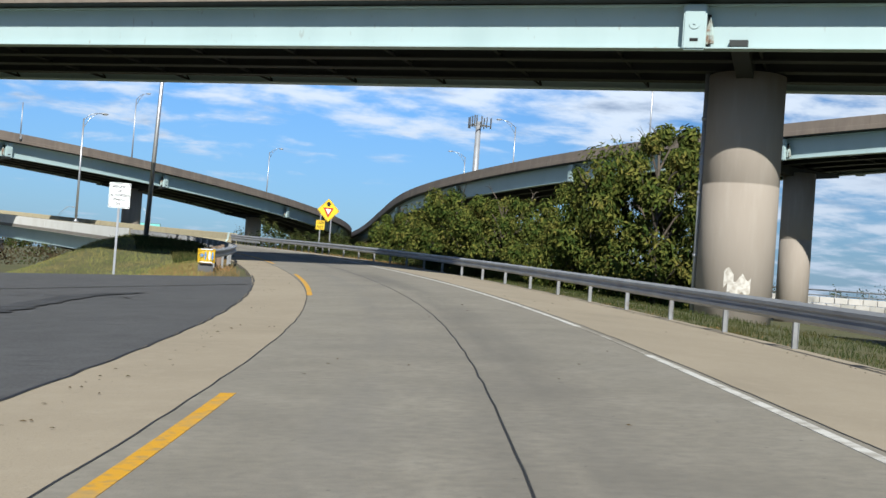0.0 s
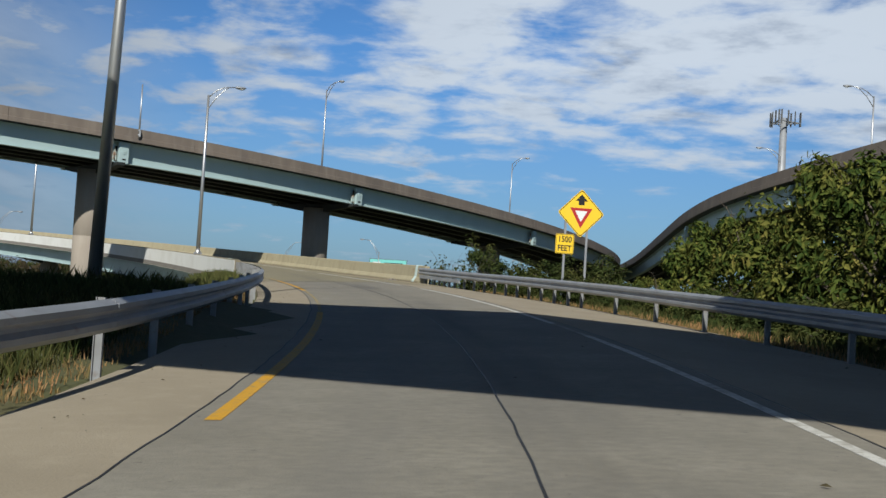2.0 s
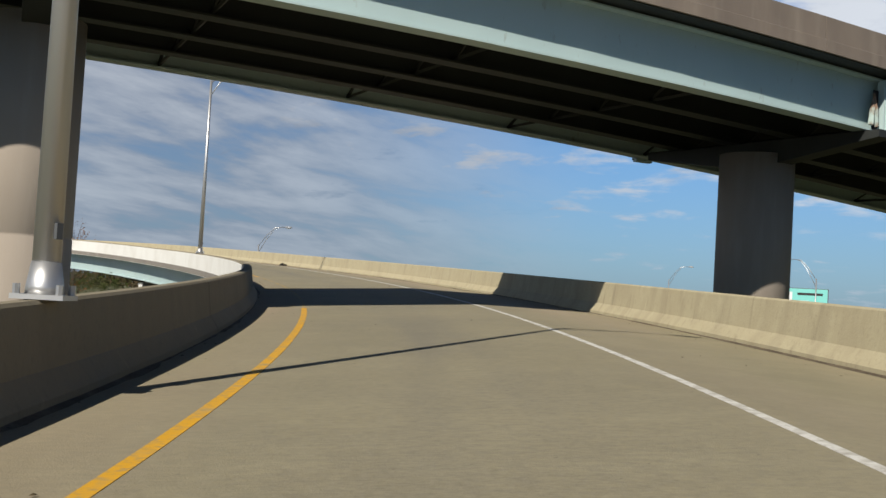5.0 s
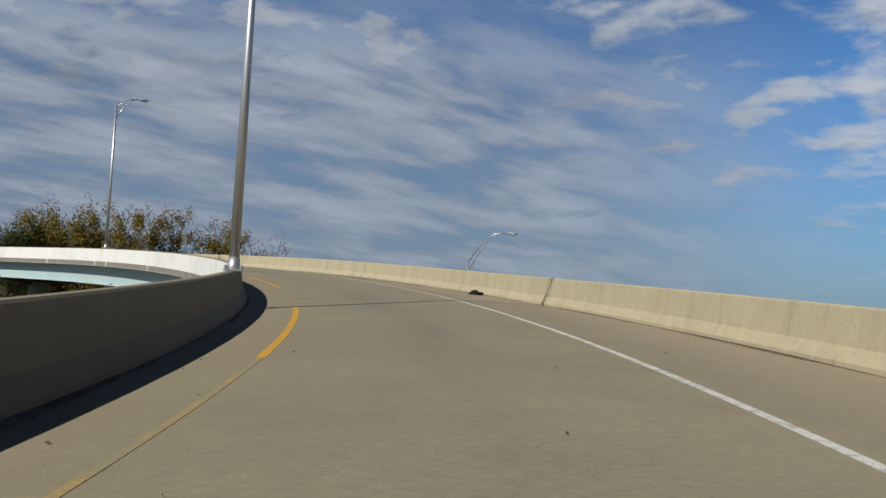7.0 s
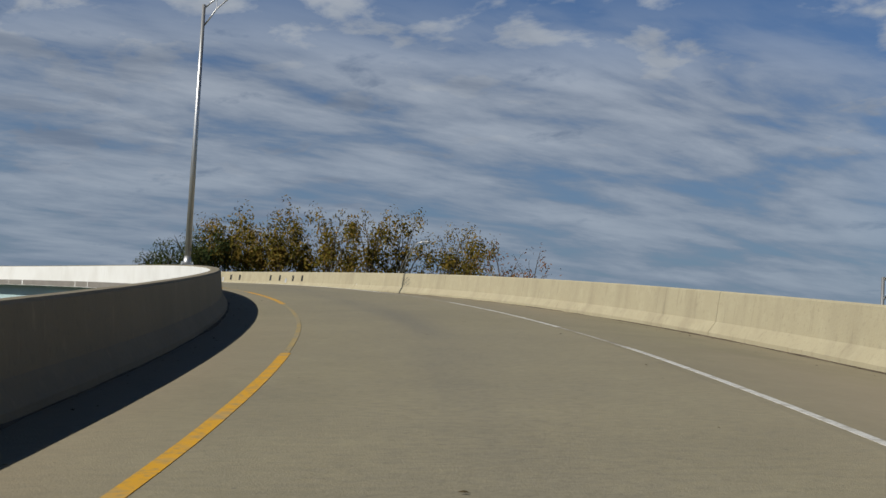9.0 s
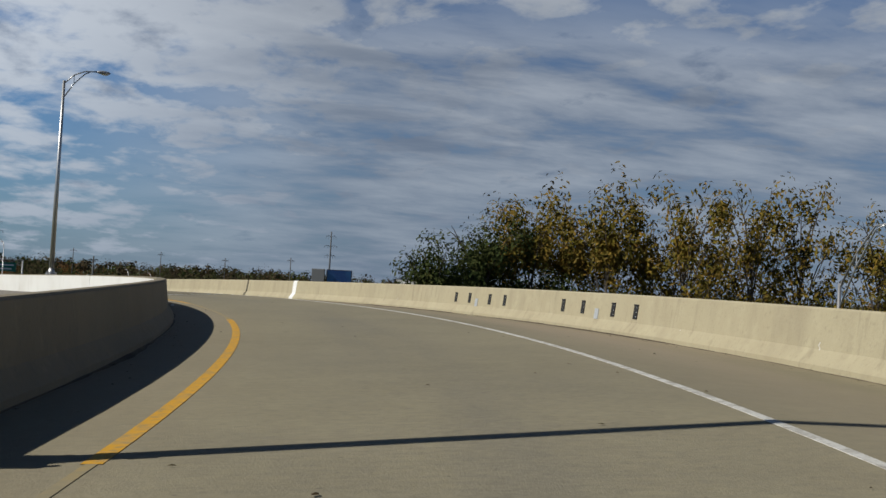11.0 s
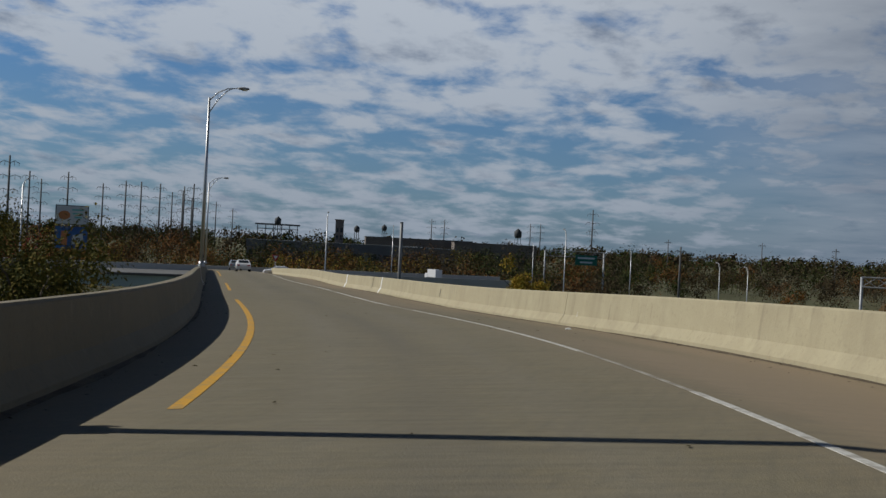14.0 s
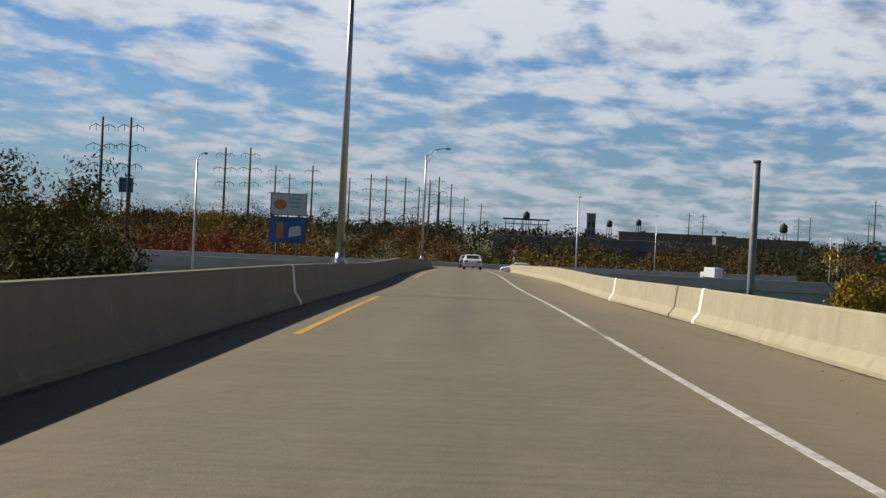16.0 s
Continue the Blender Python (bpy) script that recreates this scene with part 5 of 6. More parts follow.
for k, s in enumerate((117, 132, 151, 177, 196.5, 227, 229.6, 231.8, 252, 266.5, 275, 289, 297, 309)):
    scribble(s, 0.05 + 0.04 * (k % 3), 0.06 + 0.05 * (k % 2), 0.17 + 0.10 * (k % 3), 1, 40 + k, "spray_white", "pale scrape on the foot of the concrete barrier")
scribble(305.5, 0.1, 0.33, 0.62, 3, 60, "spray_dark", "small dark mark on the concrete barrier")

# rubbish on the shoulder


def lump(name, at, size, mat, seed, label, category):
    rnd = random.Random(seed)
    bm = bmesh.new()
    bmesh.ops.create_icosphere(bm, subdivisions=2, radius=1)
    for v in bm.verts:
        k = 1 + 0.45 * noise.noise(v.co * 1.7 + Vector((seed, 0, 0)))
        v.co = Vector((v.co.x * size[0] * k, v.co.y * size[1] * k, max(v.co.z, -0.25) * size[2] * k))
    ob = part(name, bm, mat)
    ob.location = Vector(at) + Vector((0, 0, size[2] * 0.25))
    ob.rotation_euler = (0, 0, rnd.uniform(0, 3))
    tagged(ob, label, category)


lump("rag", RAMP.at(96.6, -3.12), (0.17, 0.12, 0.085), "rubbish_dark", 1, "crumpled black rag lying by the barrier", "litter")
lump("rag", RAMP.at(90.95, -3.28), (0.19, 0.10, 0.045), "rubbish_dark", 2, "flat black rag on the shoulder", "litter")
lump("plastic_bag", RAMP.at(91.25, -3.08), (0.085, 0.06, 0.06), "rubbish_white", 3, "crumpled white plastic bag on the shoulder", "litter")
lump("plastic_bag", RAMP.at(96.8, -2.93), (0.11, 0.06, 0.06), "rubbish_white", 8, "crumpled white bag beside a black rag", "litter")
lump("tyre_scrap", RAMP.at(178.2, 4.85), (0.24, 0.12, 0.13), "rubbish_dark", 4, "torn piece of black tyre by the barrier", "litter")
lump("plastic_bag", RAMP.at(247.0, -2.9), (0.05, 0.045, 0.035), "rubbish_white", 5, "crumpled white plastic bag by the barrier", "litter")
lump("plastic_bag", RAMP.at(286.4, 4.45), (0.09, 0.06, 0.03), "rubbish_white", 6, "flat white litter on the shoulder", "litter")
lump("stone", RAMP.at(97.6, 4.75), (0.2, 0.1, 0.06), "slab", 7, "broken concrete lump on the shoulder", "litter")


M["gutter_dirt"] = material("gutter_dirt", (0.075, 0.055, 0.034), 0.95, spots=[(2.0, 6, 0.4, 0.65, (0.15, 0.115, 0.075), 0.9, ONE), (25, 5, 0.5, 0.7, (0.03, 0.025, 0.018), 0.8, ONE)], bump=0.5, bump_scale=40)


def gutter_dirt(side, s0, s1):
    """A low uneven wedge of dirt swept against the barrier's foot."""
    foot = LEFT if side < 0 else RIGHT
    bm, last = bmesh.new(), None
    for s in stations(s0, s1, 0.5):
        n = noise.noise((s * 0.21, side * 3.0, 0.5)) + 0.6 * noise.noise((s * 1.3, side * 3.0, 2.5))
        w = max(0.012, 0.05 + 0.10 * n + (0.10 * math.exp(-((s - 250) / 4.0) ** 2) if side > 0 else 0.0))
        row = [bm.verts.new(RAMP.at(s, foot + side * 0.004, 0.012 + 0.12 * w)), bm.verts.new(RAMP.at(s, foot - side * w, 0.003))]
        if last:
            bm.faces.new((last[0], last[1], row[1], row[0]))
        last = row
    tagged(part("dirt_strip", bm, "gutter_dirt"), "dark dirt and grit swept against the foot of the barrier", "dirt", kind="structure")


gutter_dirt(-1, 91, 360)
gutter_dirt(1, 95, 360)


def crumbs():
    """Grit, twigs and dry leaves along the feet of the barriers and on the deck."""
    rnd = random.Random(77)
    vs, fs = [], []
    for k in range(2600):
        s = rnd.uniform(0, 330)
        r = rnd.random()
        u = (RIGHT - abs(rnd.gauss(0, 0.35)) - 0.02) if r < 0.6 else (LEFT + abs(rnd.gauss(0, 0.3)) + 0.02) if r < 0.88 else rnd.uniform(-3, 4)
        sz = rnd.uniform(0.008, 0.03) if r < 0.9 else rnd.uniform(0.015, 0.04)
        p = RAMP.at(s, u, 0.012)
        a = rnd.uniform(0, 6.28)
        d = Vector((math.cos(a), math.sin(a), 0)) * sz
        e = Vector((-d.y, d.x, 0)) * rnd.uniform(0.2, 0.7)
        h = Vector((0, 0, sz * rnd.uniform(0.1, 0.5)))
        i = len(vs)
        vs += [p - d, p + e, p + d, p - e, p + h]
        fs += [(i, i + 1, i + 4), (i + 1, i + 2, i + 4), (i + 2, i + 3, i + 4), (i + 3, i, i + 4)]
    me = bpy.data.meshes.new("grit")
    me.from_pydata(vs, [], fs)
    me.materials.append(M["leaf_brown"])
    tagged(new("grit", me), "scattered grit and dry leaves on the road", "debris", kind="stuff")


crumbs()

# ---------------------------------------------------------------- signs at the start
M["sign_yellow"] = material("sign_yellow", (0.86, 0.56, 0.03), 0.45, spots=[(2, 4, 0.45, 0.8, (0.74, 0.50, 0.06), 0.5, ONE)])
M["sign_white"] = material("sign_white", (0.78, 0.79, 0.78), 0.45, spots=[(2, 4, 0.45, 0.8, (0.66, 0.67, 0.66), 0.5, ONE)])
M["sign_red"] = material("sign_red", (0.42, 0.03, 0.03), 0.45)
M["sign_black"] = material("sign_black", (0.015, 0.015, 0.015), 0.5)
M["sign_green"] = material("sign_green", (0.01, 0.16, 0.10), 0.45)
M["sign_back"] = material("sign_back", (0.35, 0.35, 0.36), 0.4, 0.6)


def plate_mesh(name, ring, y0, y1, mat, parent, label=""):
    """Flat plate in the x-z plane with some thickness, facing -y."""
    bm = bmesh.new()
    a = [bm.verts.new((x, y0, z)) for x, z in ring]
    b = [bm.verts.new((x, y1, z)) for x, z in ring]
    n = len(ring)
    bm.faces.new(a)
    bm.faces.new(b[::-1])
    for i in range(n):
        bm.faces.new((a[i], b[i], b[(i + 1) % n], a[(i + 1) % n]))
    bmesh.ops.recalc_face_normals(bm, faces=bm.faces[:])
    return part(name, bm, mat, parent, label)


def rounded(w, h, r, turn=0.0):
    pts = []
    for cx, cz, a0 in ((w / 2 - r, h / 2 - r, 0), (-w / 2 + r, h / 2 - r, 90), (-w / 2 + r, -h / 2 + r, 180), (w / 2 - r, -h / 2 + r, 270)):
        for k in range(4):
            a = radians(a0 + 30 * k)
            pts.append((cx + r * math.cos(a), cz + r * math.sin(a)))
    c, s = math.cos(radians(turn)), math.sin(radians(turn))
    return [(x * c - z * s, x * s + z * c) for x, z in pts]


def frame_ring(name, outer, inner, y, mat, parent):
    bm = bmesh.new()
    a = [bm.verts.new((x, y, z)) for x, z in outer]
    b = [bm.verts.new((x, y, z)) for x, z in inner]
    n = len(outer)
    for i in range(n):
        bm.faces.new((a[i], a[(i + 1) % n], b[(i + 1) % n], b[i]))
    return part(name, bm, mat, parent)


def words(name, text, size, at, mat, parent, spread=1.0):
    cu = bpy.data.curves.new(name, "FONT")
    cu.body, cu.size, cu.align_x, cu.align_y = text, size, "CENTER", "CENTER"
    cu.extrude = 0.001
    cu.offset = size * 0.02
    ob = bpy.data.objects.new(name, cu)
    scene.collection.objects.link(ob)
    me = bpy.data.meshes.new_from_object(ob.evaluated_get(bpy.context.evaluated_depsgraph_get()))
    bpy.data.objects.remove(ob)
    me.transform(Matrix.Translation(at) @ pose(0, 0, 0, 90) @ Matrix.Diagonal((spread, 1, 1, 1)))
    me.materials.clear()
    me.materials.append(M[mat])
    o = new(name, me)
    o.parent = parent
    return o


def yield_ahead_sign():
    x, y = -10.95, 77.6
    gz = ground_z(x, y)
    p = thing("road_sign", (x, y, gz), "yellow diamond yield-ahead sign with distance plate on two posts", "road sign")
    p.rotation_euler = (0, 0, radians(27))
    zc = 3.78 - gz
    dm = rounded(1.13, 1.13, 0.08, 45)
    body = plate_mesh("diamond_panel", [(a, b + zc) for a, b in dm], -0.03, -0.022, "sign_yellow", p)
    frame_ring("border", [(a * 0.965, b * 0.965 + zc) for a, b in dm], [(a * 0.93, b * 0.93 + zc) for a, b in dm], -0.033, "sign_black", body)
    plate_mesh("arrow", [(-0.10, zc + 0.27), (0.10, zc + 0.27), (0.10, zc + 0.40), (0.21, zc + 0.40), (0, zc + 0.62), (-0.21, zc + 0.40), (-0.10, zc + 0.40)], -0.034, -0.031, "sign_black", body)
    plate_mesh("yield_symbol", [(-0.38, zc + 0.17), (0.38, zc + 0.17), (0.0, zc - 0.49)], -0.034, -0.031, "sign_red", body, "red triangle symbol")
    plate_mesh("symbol_centre", [(-0.21, zc + 0.08), (0.21, zc + 0.08), (0.0, zc - 0.28)], -0.038, -0.035, "sign_white", body)
    rc = rounded(0.62, 0.64, 0.04)
    px, pz = -0.50, zc - 1.03
    q = plate_mesh("distance_plate", [(a + px, b + pz) for a, b in rc], -0.03, -0.022, "sign_yellow", p)
    frame_ring("border", [(a * 0.95 + px, b * 0.95 + pz) for a, b in rc], [(a * 0.91 + px, b * 0.91 + pz) for a, b in rc], -0.033, "sign_black", q)
    words("lettering", "1500", 0.27, (px, -0.034, pz + 0.14), "sign_black", q, 0.88)
    words("lettering", "FEET", 0.27, (px, -0.034, pz - 0.15), "sign_black", q, 0.85)
    for a in (-0.50, 0.24):
        bm = bmesh.new()
        for o in (-0.03, 0.03):
            box(bm, (a + o, 0, (zc + 0.1) / 2 - 0.2), (0.008, 0.04, zc + 0.3))
        box(bm, (a, -0.015, (zc + 0.1) / 2 - 0.2), (0.06, 0.006, zc + 0.3))
        part("post", bm, "galv", p)


yield_ahead_sign()


def white_sign():
    x, y = -11.65, 35.8
    gz = ground_z(x, y)
    p = thing("road_sign", (x, y, gz), "white rectangular notice sign with black lettering on a steel post", "road sign")
    p.rotation_euler = (0, 0, radians(9))
    zc = 1.74 - gz
    rc = rounded(0.66, 0.80, 0.04)
    b = plate_mesh("panel", [(a, c + zc) for a, c in rc], -0.03, -0.024, "sign_white", p)
    frame_ring("border", [(a * 0.95, c * 0.95 + zc) for a, c in rc], [(a * 0.915, c * 0.915 + zc) for a, c in rc], -0.033, "sign_black", b)
    for i, t in enumerate(("EMERGENCY", "OR", "AUTHORIZED", "VEHICLES", "ONLY")):
        words("lettering", t, 0.105, (0, -0.034, zc + 0.27 - 0.135 * i), "sign_black", b, 0.86)
    bm = bmesh.new()
    for o in (-0.03, 0.03):
        box(bm, (o, 0, (zc + 0.35) / 2 - 0.2), (0.008, 0.04, zc + 0.75))
    box(bm, (0, -0.015, (zc + 0.35) / 2 - 0.2), (0.06, 0.006, zc + 0.75))
    part("post", bm, "galv", p)


white_sign()


def rail_nose():
    """Crash cushion at the near end of the inner guardrail."""
    c = RAMP.at(40.0, -4.97)
    gz = ground_z(c.x, c.y)
    p = thing("guardrail_end", (c.x, c.y, gz), "yellow painted guardrail end with blue graffiti shapes", "guardrail end")
    p.rotation_euler = (0, 0, radians(RAMP.heading(40) - 90))
    bm = bmesh.new()
    n = 9
    for z0, z1 in ((0.34, 0.80),):
        lo, hi = [], []
        for k in range(n + 1):
            a = math.pi * k / n
            q = (0.29 * math.cos(a), -0.10 * math.sin(a) - 0.27)
            lo.append(bm.verts.new((q[0], q[1], z0)))
            hi.append(bm.verts.new((q[0], q[1], z1)))
        for k in range(n):
            bm.faces.new((lo[k], lo[k + 1], hi[k + 1], hi[k]))
    bmesh.ops.solidify(bm, geom=bm.faces[:], thickness=0.02)
    nose = part("nose_plate", bm, "sign_yellow", p)
    bm = bmesh.new()
    box(bm, (0, 0.25, 0.58), (0.50, 0.85, 0.42))
    part("cushion", bm, "galv", p)
    bm = bmesh.new()
    box(bm, (0, -0.1, 0.14), (0.5, 0.3, 0.32))
    part("foot", bm, "dark_pole", p)
    star = []
    for k in range(10):
        a, r = math.pi / 2 + k * math.pi / 5, (0.09 if k % 2 == 0 else 0.04)
        star.append((-0.15 + r * math.cos(a), 0.58 + r * math.sin(a)))
    plate_mesh("graffiti_star", star, -0.392, -0.36, "spray_strong", nose)
    for k, x in enumerate((-0.03, 0.10, 0.2)):
        ring = [(x + 0.032 * math.cos(q * 0.785), 0.57 + 0.15 * math.sin(q * 0.785)) for q in range(8)]
        plate_mesh("graffiti_shape", ring, -0.394, -0.36, "spray_strong" if k != 1 else "sign_white", nose)
    bm = bmesh.new()
    box(bm, (0, -0.385, 0.785), (0.40, 0.008, 0.03))
    box(bm, (0, -0.385, 0.355), (0.40, 0.008, 0.03))
    part("edge_band", bm, "sign_white", nose)


M["spray_strong"] = material("spray_paint_strong_blue", (0.10, 0.22, 0.40), 0.7, spots=[(9, 5, 0.5, 0.7, (0.5, 0.42, 0.12), 0.7, ONE)])
rail_nose()


def drain_pipe():
    x, y = 7.25, 40.6
    gz = ground_z(x, y)
    p = thing("drain_pipe", (x, y, gz), "grey steel drain pipe running down beside the pier", "pipe")
    bm = bmesh.new()
    tube(bm, [(0, 0, -0.2), (0, 0, 4.0), (0, 0, 8.1 - gz)], 0.09, 12)
    part("pipe", bm, "galv", p)
    for z in (2.0, 4.2, 5.6, 6.8):
        bm = bmesh.new()
        tube(bm, [(0, 0, z), (0, 0, z + 0.12)], 0.125, 12)
        tube(bm, [(0.08, 0, z + 0.06), (0.5, 0.1, z + 0.06)], 0.03, 6)
        part("clamp", bm, "galv", p)


drain_pipe()
# white patch painted low on the thick pier
PATCH_Z = 0.05
bm = bmesh.new()
for k in range(10):
    for z0, z1, a0, a1 in ((0.0, 0.55, -1.95, -1.45), (0.30, 0.80, -2.05, -1.80), (0.15, 0.62, -1.60, -1.36)):
        q0, q1 = a0 + (a1 - a0) * k / 10, a0 + (a1 - a0) * (k + 1) / 10
        r = 1.306 + (0.004 if z1 > 2.1 else 0)
        bm.faces.new([bm.verts.new((8.55 + r * math.cos(a), 40.2 + r * math.sin(a), PATCH_Z + z + 0.12 * math.sin(a * 19 + z))) for a, z in ((q0, z0), (q1, z0), (q1, z1), (q0, z1))])
tagged(part("graffiti", bm, "spray_white"), "white paint patch on the concrete pier", "graffiti", kind="structure")


def cell_tower():
    x, y, top = -3.2, 200.0, 27.0
    gz = ground_z(x, y)
    p = thing("cell_tower", (x, y, gz), "grey monopole mast with a ring of white antenna panels", "mast")
    bm = bmesh.new()
    tube(bm, [(0, 0, 0), (0, 0, top - gz)], [0.75, 0.45], 14)
    part("mast", bm, "galv", p)
    bm = bmesh.new()
    z = top - gz - 0.6
    ring = [Vector((2.3 * math.cos(k * math.tau / 3 + 0.3), 2.3 * math.sin(k * math.tau / 3 + 0.3), z)) for k in range(3)]
    for k in range(3):
        tube(bm, [ring[k], ring[(k + 1) % 3]], 0.09, 6)
        tube(bm, [Vector((0, 0, z)), (ring[k] + ring[(k + 1) % 3]) / 2], 0.08, 6)
        tube(bm, [Vector((0, 0, z - 1)), (ring[k] + ring[(k + 1) % 3]) / 2], 0.06, 6)
    part("platform", bm, "galv", p)
    for k in range(3):
        for j in range(4):
            bm = bmesh.new()
            c = ring[k].lerp(ring[(k + 1) % 3], 0.08 + 0.28 * j)
            o = Vector((c.x, c.y, 0)).normalized() * 0.2
            box(bm, c + o + Vector((0, 0, 0.5)), (0.12, 0.2, 1.9), math.degrees(math.atan2(o.y, o.x)))
            part("antenna_panel", bm, "dark_pole", p)


cell_tower()

# stone wall with a rail behind the piers


def far_wall():
    a, b = Vector((26, 106, 0)), Vector((70, 84, 0))
    p = thing("boundary_wall", (a + b) / 2 + Vector((0, 0, -2)), "pale block boundary wall with a grey rail on top", "wall")
    inv = Matrix.Translation(-p.location)
    d = (b - a).normalized()
    hd = math.degrees(math.atan2(d.y, d.x))
    rnd = random.Random(4)
    me = {}
    for row in range(5):
        for k in range(40):
            q = a + d * (k * 1.22 + (0.6 if row % 2 else 0))
            w = rnd.choice((1.1, 1.15, 1.2))
            if w not in me:
                bm = bmesh.new()
                box(bm, (0, 0, 0), (w, 0.4, 0.55))
                bmesh.ops.bevel(bm, geom=bm.edges[:], offset=0.03, segments=1, affect="EDGES")
                o = part("block", bm, "wall_block", p)
                me[w] = o.data
            else:
                o = new("block", me[w])
                o.parent = p
            o.location = Vector((q.x, q.y, -2.0 + 0.57 * row)) - p.location
            o.rotation_euler = (0, 0, radians(hd))
    bm = bmesh.new()
    tube(bm, [a + Vector((0, 0, 1.15)), b + Vector((0, 0, 1.15))], 0.07, 8)
    tube(bm, [a + Vector((0, 0, 0.7)), b + Vector((0, 0, 0.7))], 0.05, 8)
    for k in range(18):
        q = a + d * (k * 2.8)
        tube(bm, [q + Vector((0, 0, 0.4)), q + Vector((0, 0, 1.15))], 0.05, 6)
    bmesh.ops.transform(bm, matrix=inv, verts=bm.verts[:])
    part("rail", bm, "galv", p)


M["wall_block"] = material("pale_block", (0.48, 0.46, 0.43), 0.9, spots=[(1.5, 5, 0.4, 0.7, (0.38, 0.36, 0.33), 0.7, ONE)], vary=0.2)
far_wall()
# lamps of the lower road, seen over the outer barrier
for x, y, z, face in ((-108.4, 179.0, 8.3, 25), (-148.9, 182.0, 8.6, 5), (-62.0, 209.0, 8.1, 175), (-40.0, 232.0, 8.3, 175), (-92.0, 243.0, 8.4, 10), (-55.0, 290.0, 8.6, 175)):
    g = ground_z(x, y)
    lamp_post((x, y, g), face, z - g - 1.6, "street lamp of the lower road beyond the barrier", arm=2.6, r=0.1, rise=3.0, head_len=0.42)
# ---------------------------------------------------------------- distance
M["far_wall"] = material("factory_wall", (0.20, 0.17, 0.15), 0.9, spots=[(0.2, 4, 0.4, 0.7, (0.14, 0.12, 0.11), 0.7, ONE)], vary=0.15)
M["far_roof"] = material("factory_roof", (0.156, 0.168, 0.180), 0.8, spots=[(0.15, 4, 0.4, 0.7, (0.120, 0.126, 0.138), 0.7, ONE)], vary=0.15)
M["far_white"] = material("house_white", (0.62, 0.60, 0.57), 0.8, vary=0.2)
M["window_dark"] = material("far_window", (0.03, 0.035, 0.04), 0.2)
M["tank"] = material("tank_dark", (0.045, 0.05, 0.055), 0.7)
M["board_blue"] = material("billboard_blue", (0.035, 0.10, 0.30), 0.5, spots=[(0.4, 3, 0.45, 0.7, (0.06, 0.2, 0.42), 0.7, ONE)])
M["board_white"] = material("billboard_white", (0.62, 0.62, 0.62), 0.5)
M["board_teal"] = material("billboard_teal", (0.16, 0.50, 0.46), 0.5)
M["board_orange"] = material("billboard_orange", (0.55, 0.20, 0.06), 0.5)
M["hwy"] = material("highway_asphalt", (0.13, 0.13, 0.13), 0.9, spots=[(0.3, 4, 0.4, 0.7, (0.10, 0.10, 0.10), 0.7, ONE)])
M["hwy_wall"] = material("highway_parapet", (0.50, 0.48, 0.44), 0.9, spots=[(0.4, 4, 0.4, 0.7, (0.40, 0.38, 0.345), 0.7, ONE)])

HW = Line([(-312.6 - 0.485 * u + 0.875 * 2.2e-4 * u * u, 83.8 + 0.8745 * u + 0.485 * 2.2e-4 * u * u, 0.75 + 0.006 * u) for u in range(-240, 241, 40)], 40.0, -240.0, 0.0)


def build_highway():
    h = thing("highway_bridge", HW.at(0, 0, -1), "long low highway bridge with grey parapets and mint green girders", "bridge", kind="structure")
    inv = Matrix.Translation(-h.location)

    def add(nm, bm, mat):
        bmesh.ops.transform(bm, matrix=inv, verts=bm.verts[:])
        return part(nm, bm, mat, h)
    ss = stations(-230, 44, 10)
    bm = bmesh.new()
    sweep(bm, HW, ss, [(-9, 0), (9, 0), (9, -0.35), (-9, -0.35)], closed=True)
    add("deck", bm, "hwy")
    for side, a, b in ((-1, -230, 44), (1, -230, -14), (1, 7, 44)):
        # the ramp side of the highway lies to its right when u grows
        bm = bmesh.new()
        sweep(bm, HW, stations(a, b, 8), [(side * 8.6, 0.004), (side * 8.75, 0.85), (side * 9.02, 0.85), (side * 9.02, -0.36), (side * 8.6, -0.36)], closed=True)
        add("parapet", bm, "hwy_wall")
    for u in (-8.2, -3, 3, 8.2):
        bm = bmesh.new()
        sweep(bm, HW, ss, [(u - 0.2, -0.37), (u + 0.2, -0.37), (u + 0.2, -1.9), (u - 0.2, -1.9)], closed=True)
        add("girder", bm, "mint")
    bm = bmesh.new()
    sweep(bm, HW, [43.4, 45.2], [(-9.3, -0.4), (9.3, -0.4), (9.3, -8.0), (-9.3, -8.0)], closed=True)
    add("abutment", bm, "pier")
    for s in range(-220, 44, 24):
        for u in (-6, 6):
            bm = bmesh.new()
            c = HW.at(s, u)
            tube(bm, [Vector((c.x, c.y, -7)), Vector((c.x, c.y, c.z - 1.9))], 0.7, 14)
            add("column", bm, "pier")


build_highway()


def pylon(x, y, top, label, arms=3, w=0.32):
    gz = ground_z(x, y)
    h = top - gz
    p = thing("power_pole", (x, y, gz), label, "power pole", "power line poles")
    p.rotation_euler = (0, 0, radians(30))
    bm = bmesh.new()
    tube(bm, [(0, 0, 0), (0, 0, h)], [w * 1.5, w * 0.9], 8)
    part("pole", bm, "dark_pole", p)
    for k in range(arms):
        z = h * (0.93 - 0.13 * k)
        for sg in (-1, 1):
            bm = bmesh.new()
            L = h * (0.085 + 0.02 * (k % 2))
            tube(bm, [(0, 0, z), (0, sg * L * 0.55, z + h * 0.02), (0, sg * L, z)], 0.10, 5)
            for f in (0.5, 1.0):
                tube(bm, [(0, sg * L * f, z + (h * 0.018 if f < 1 else 0)), (0, sg * L * f, z - h * 0.025)], 0.07, 4)
            part("cross_arm", bm, "dark_pole", p)
    return p


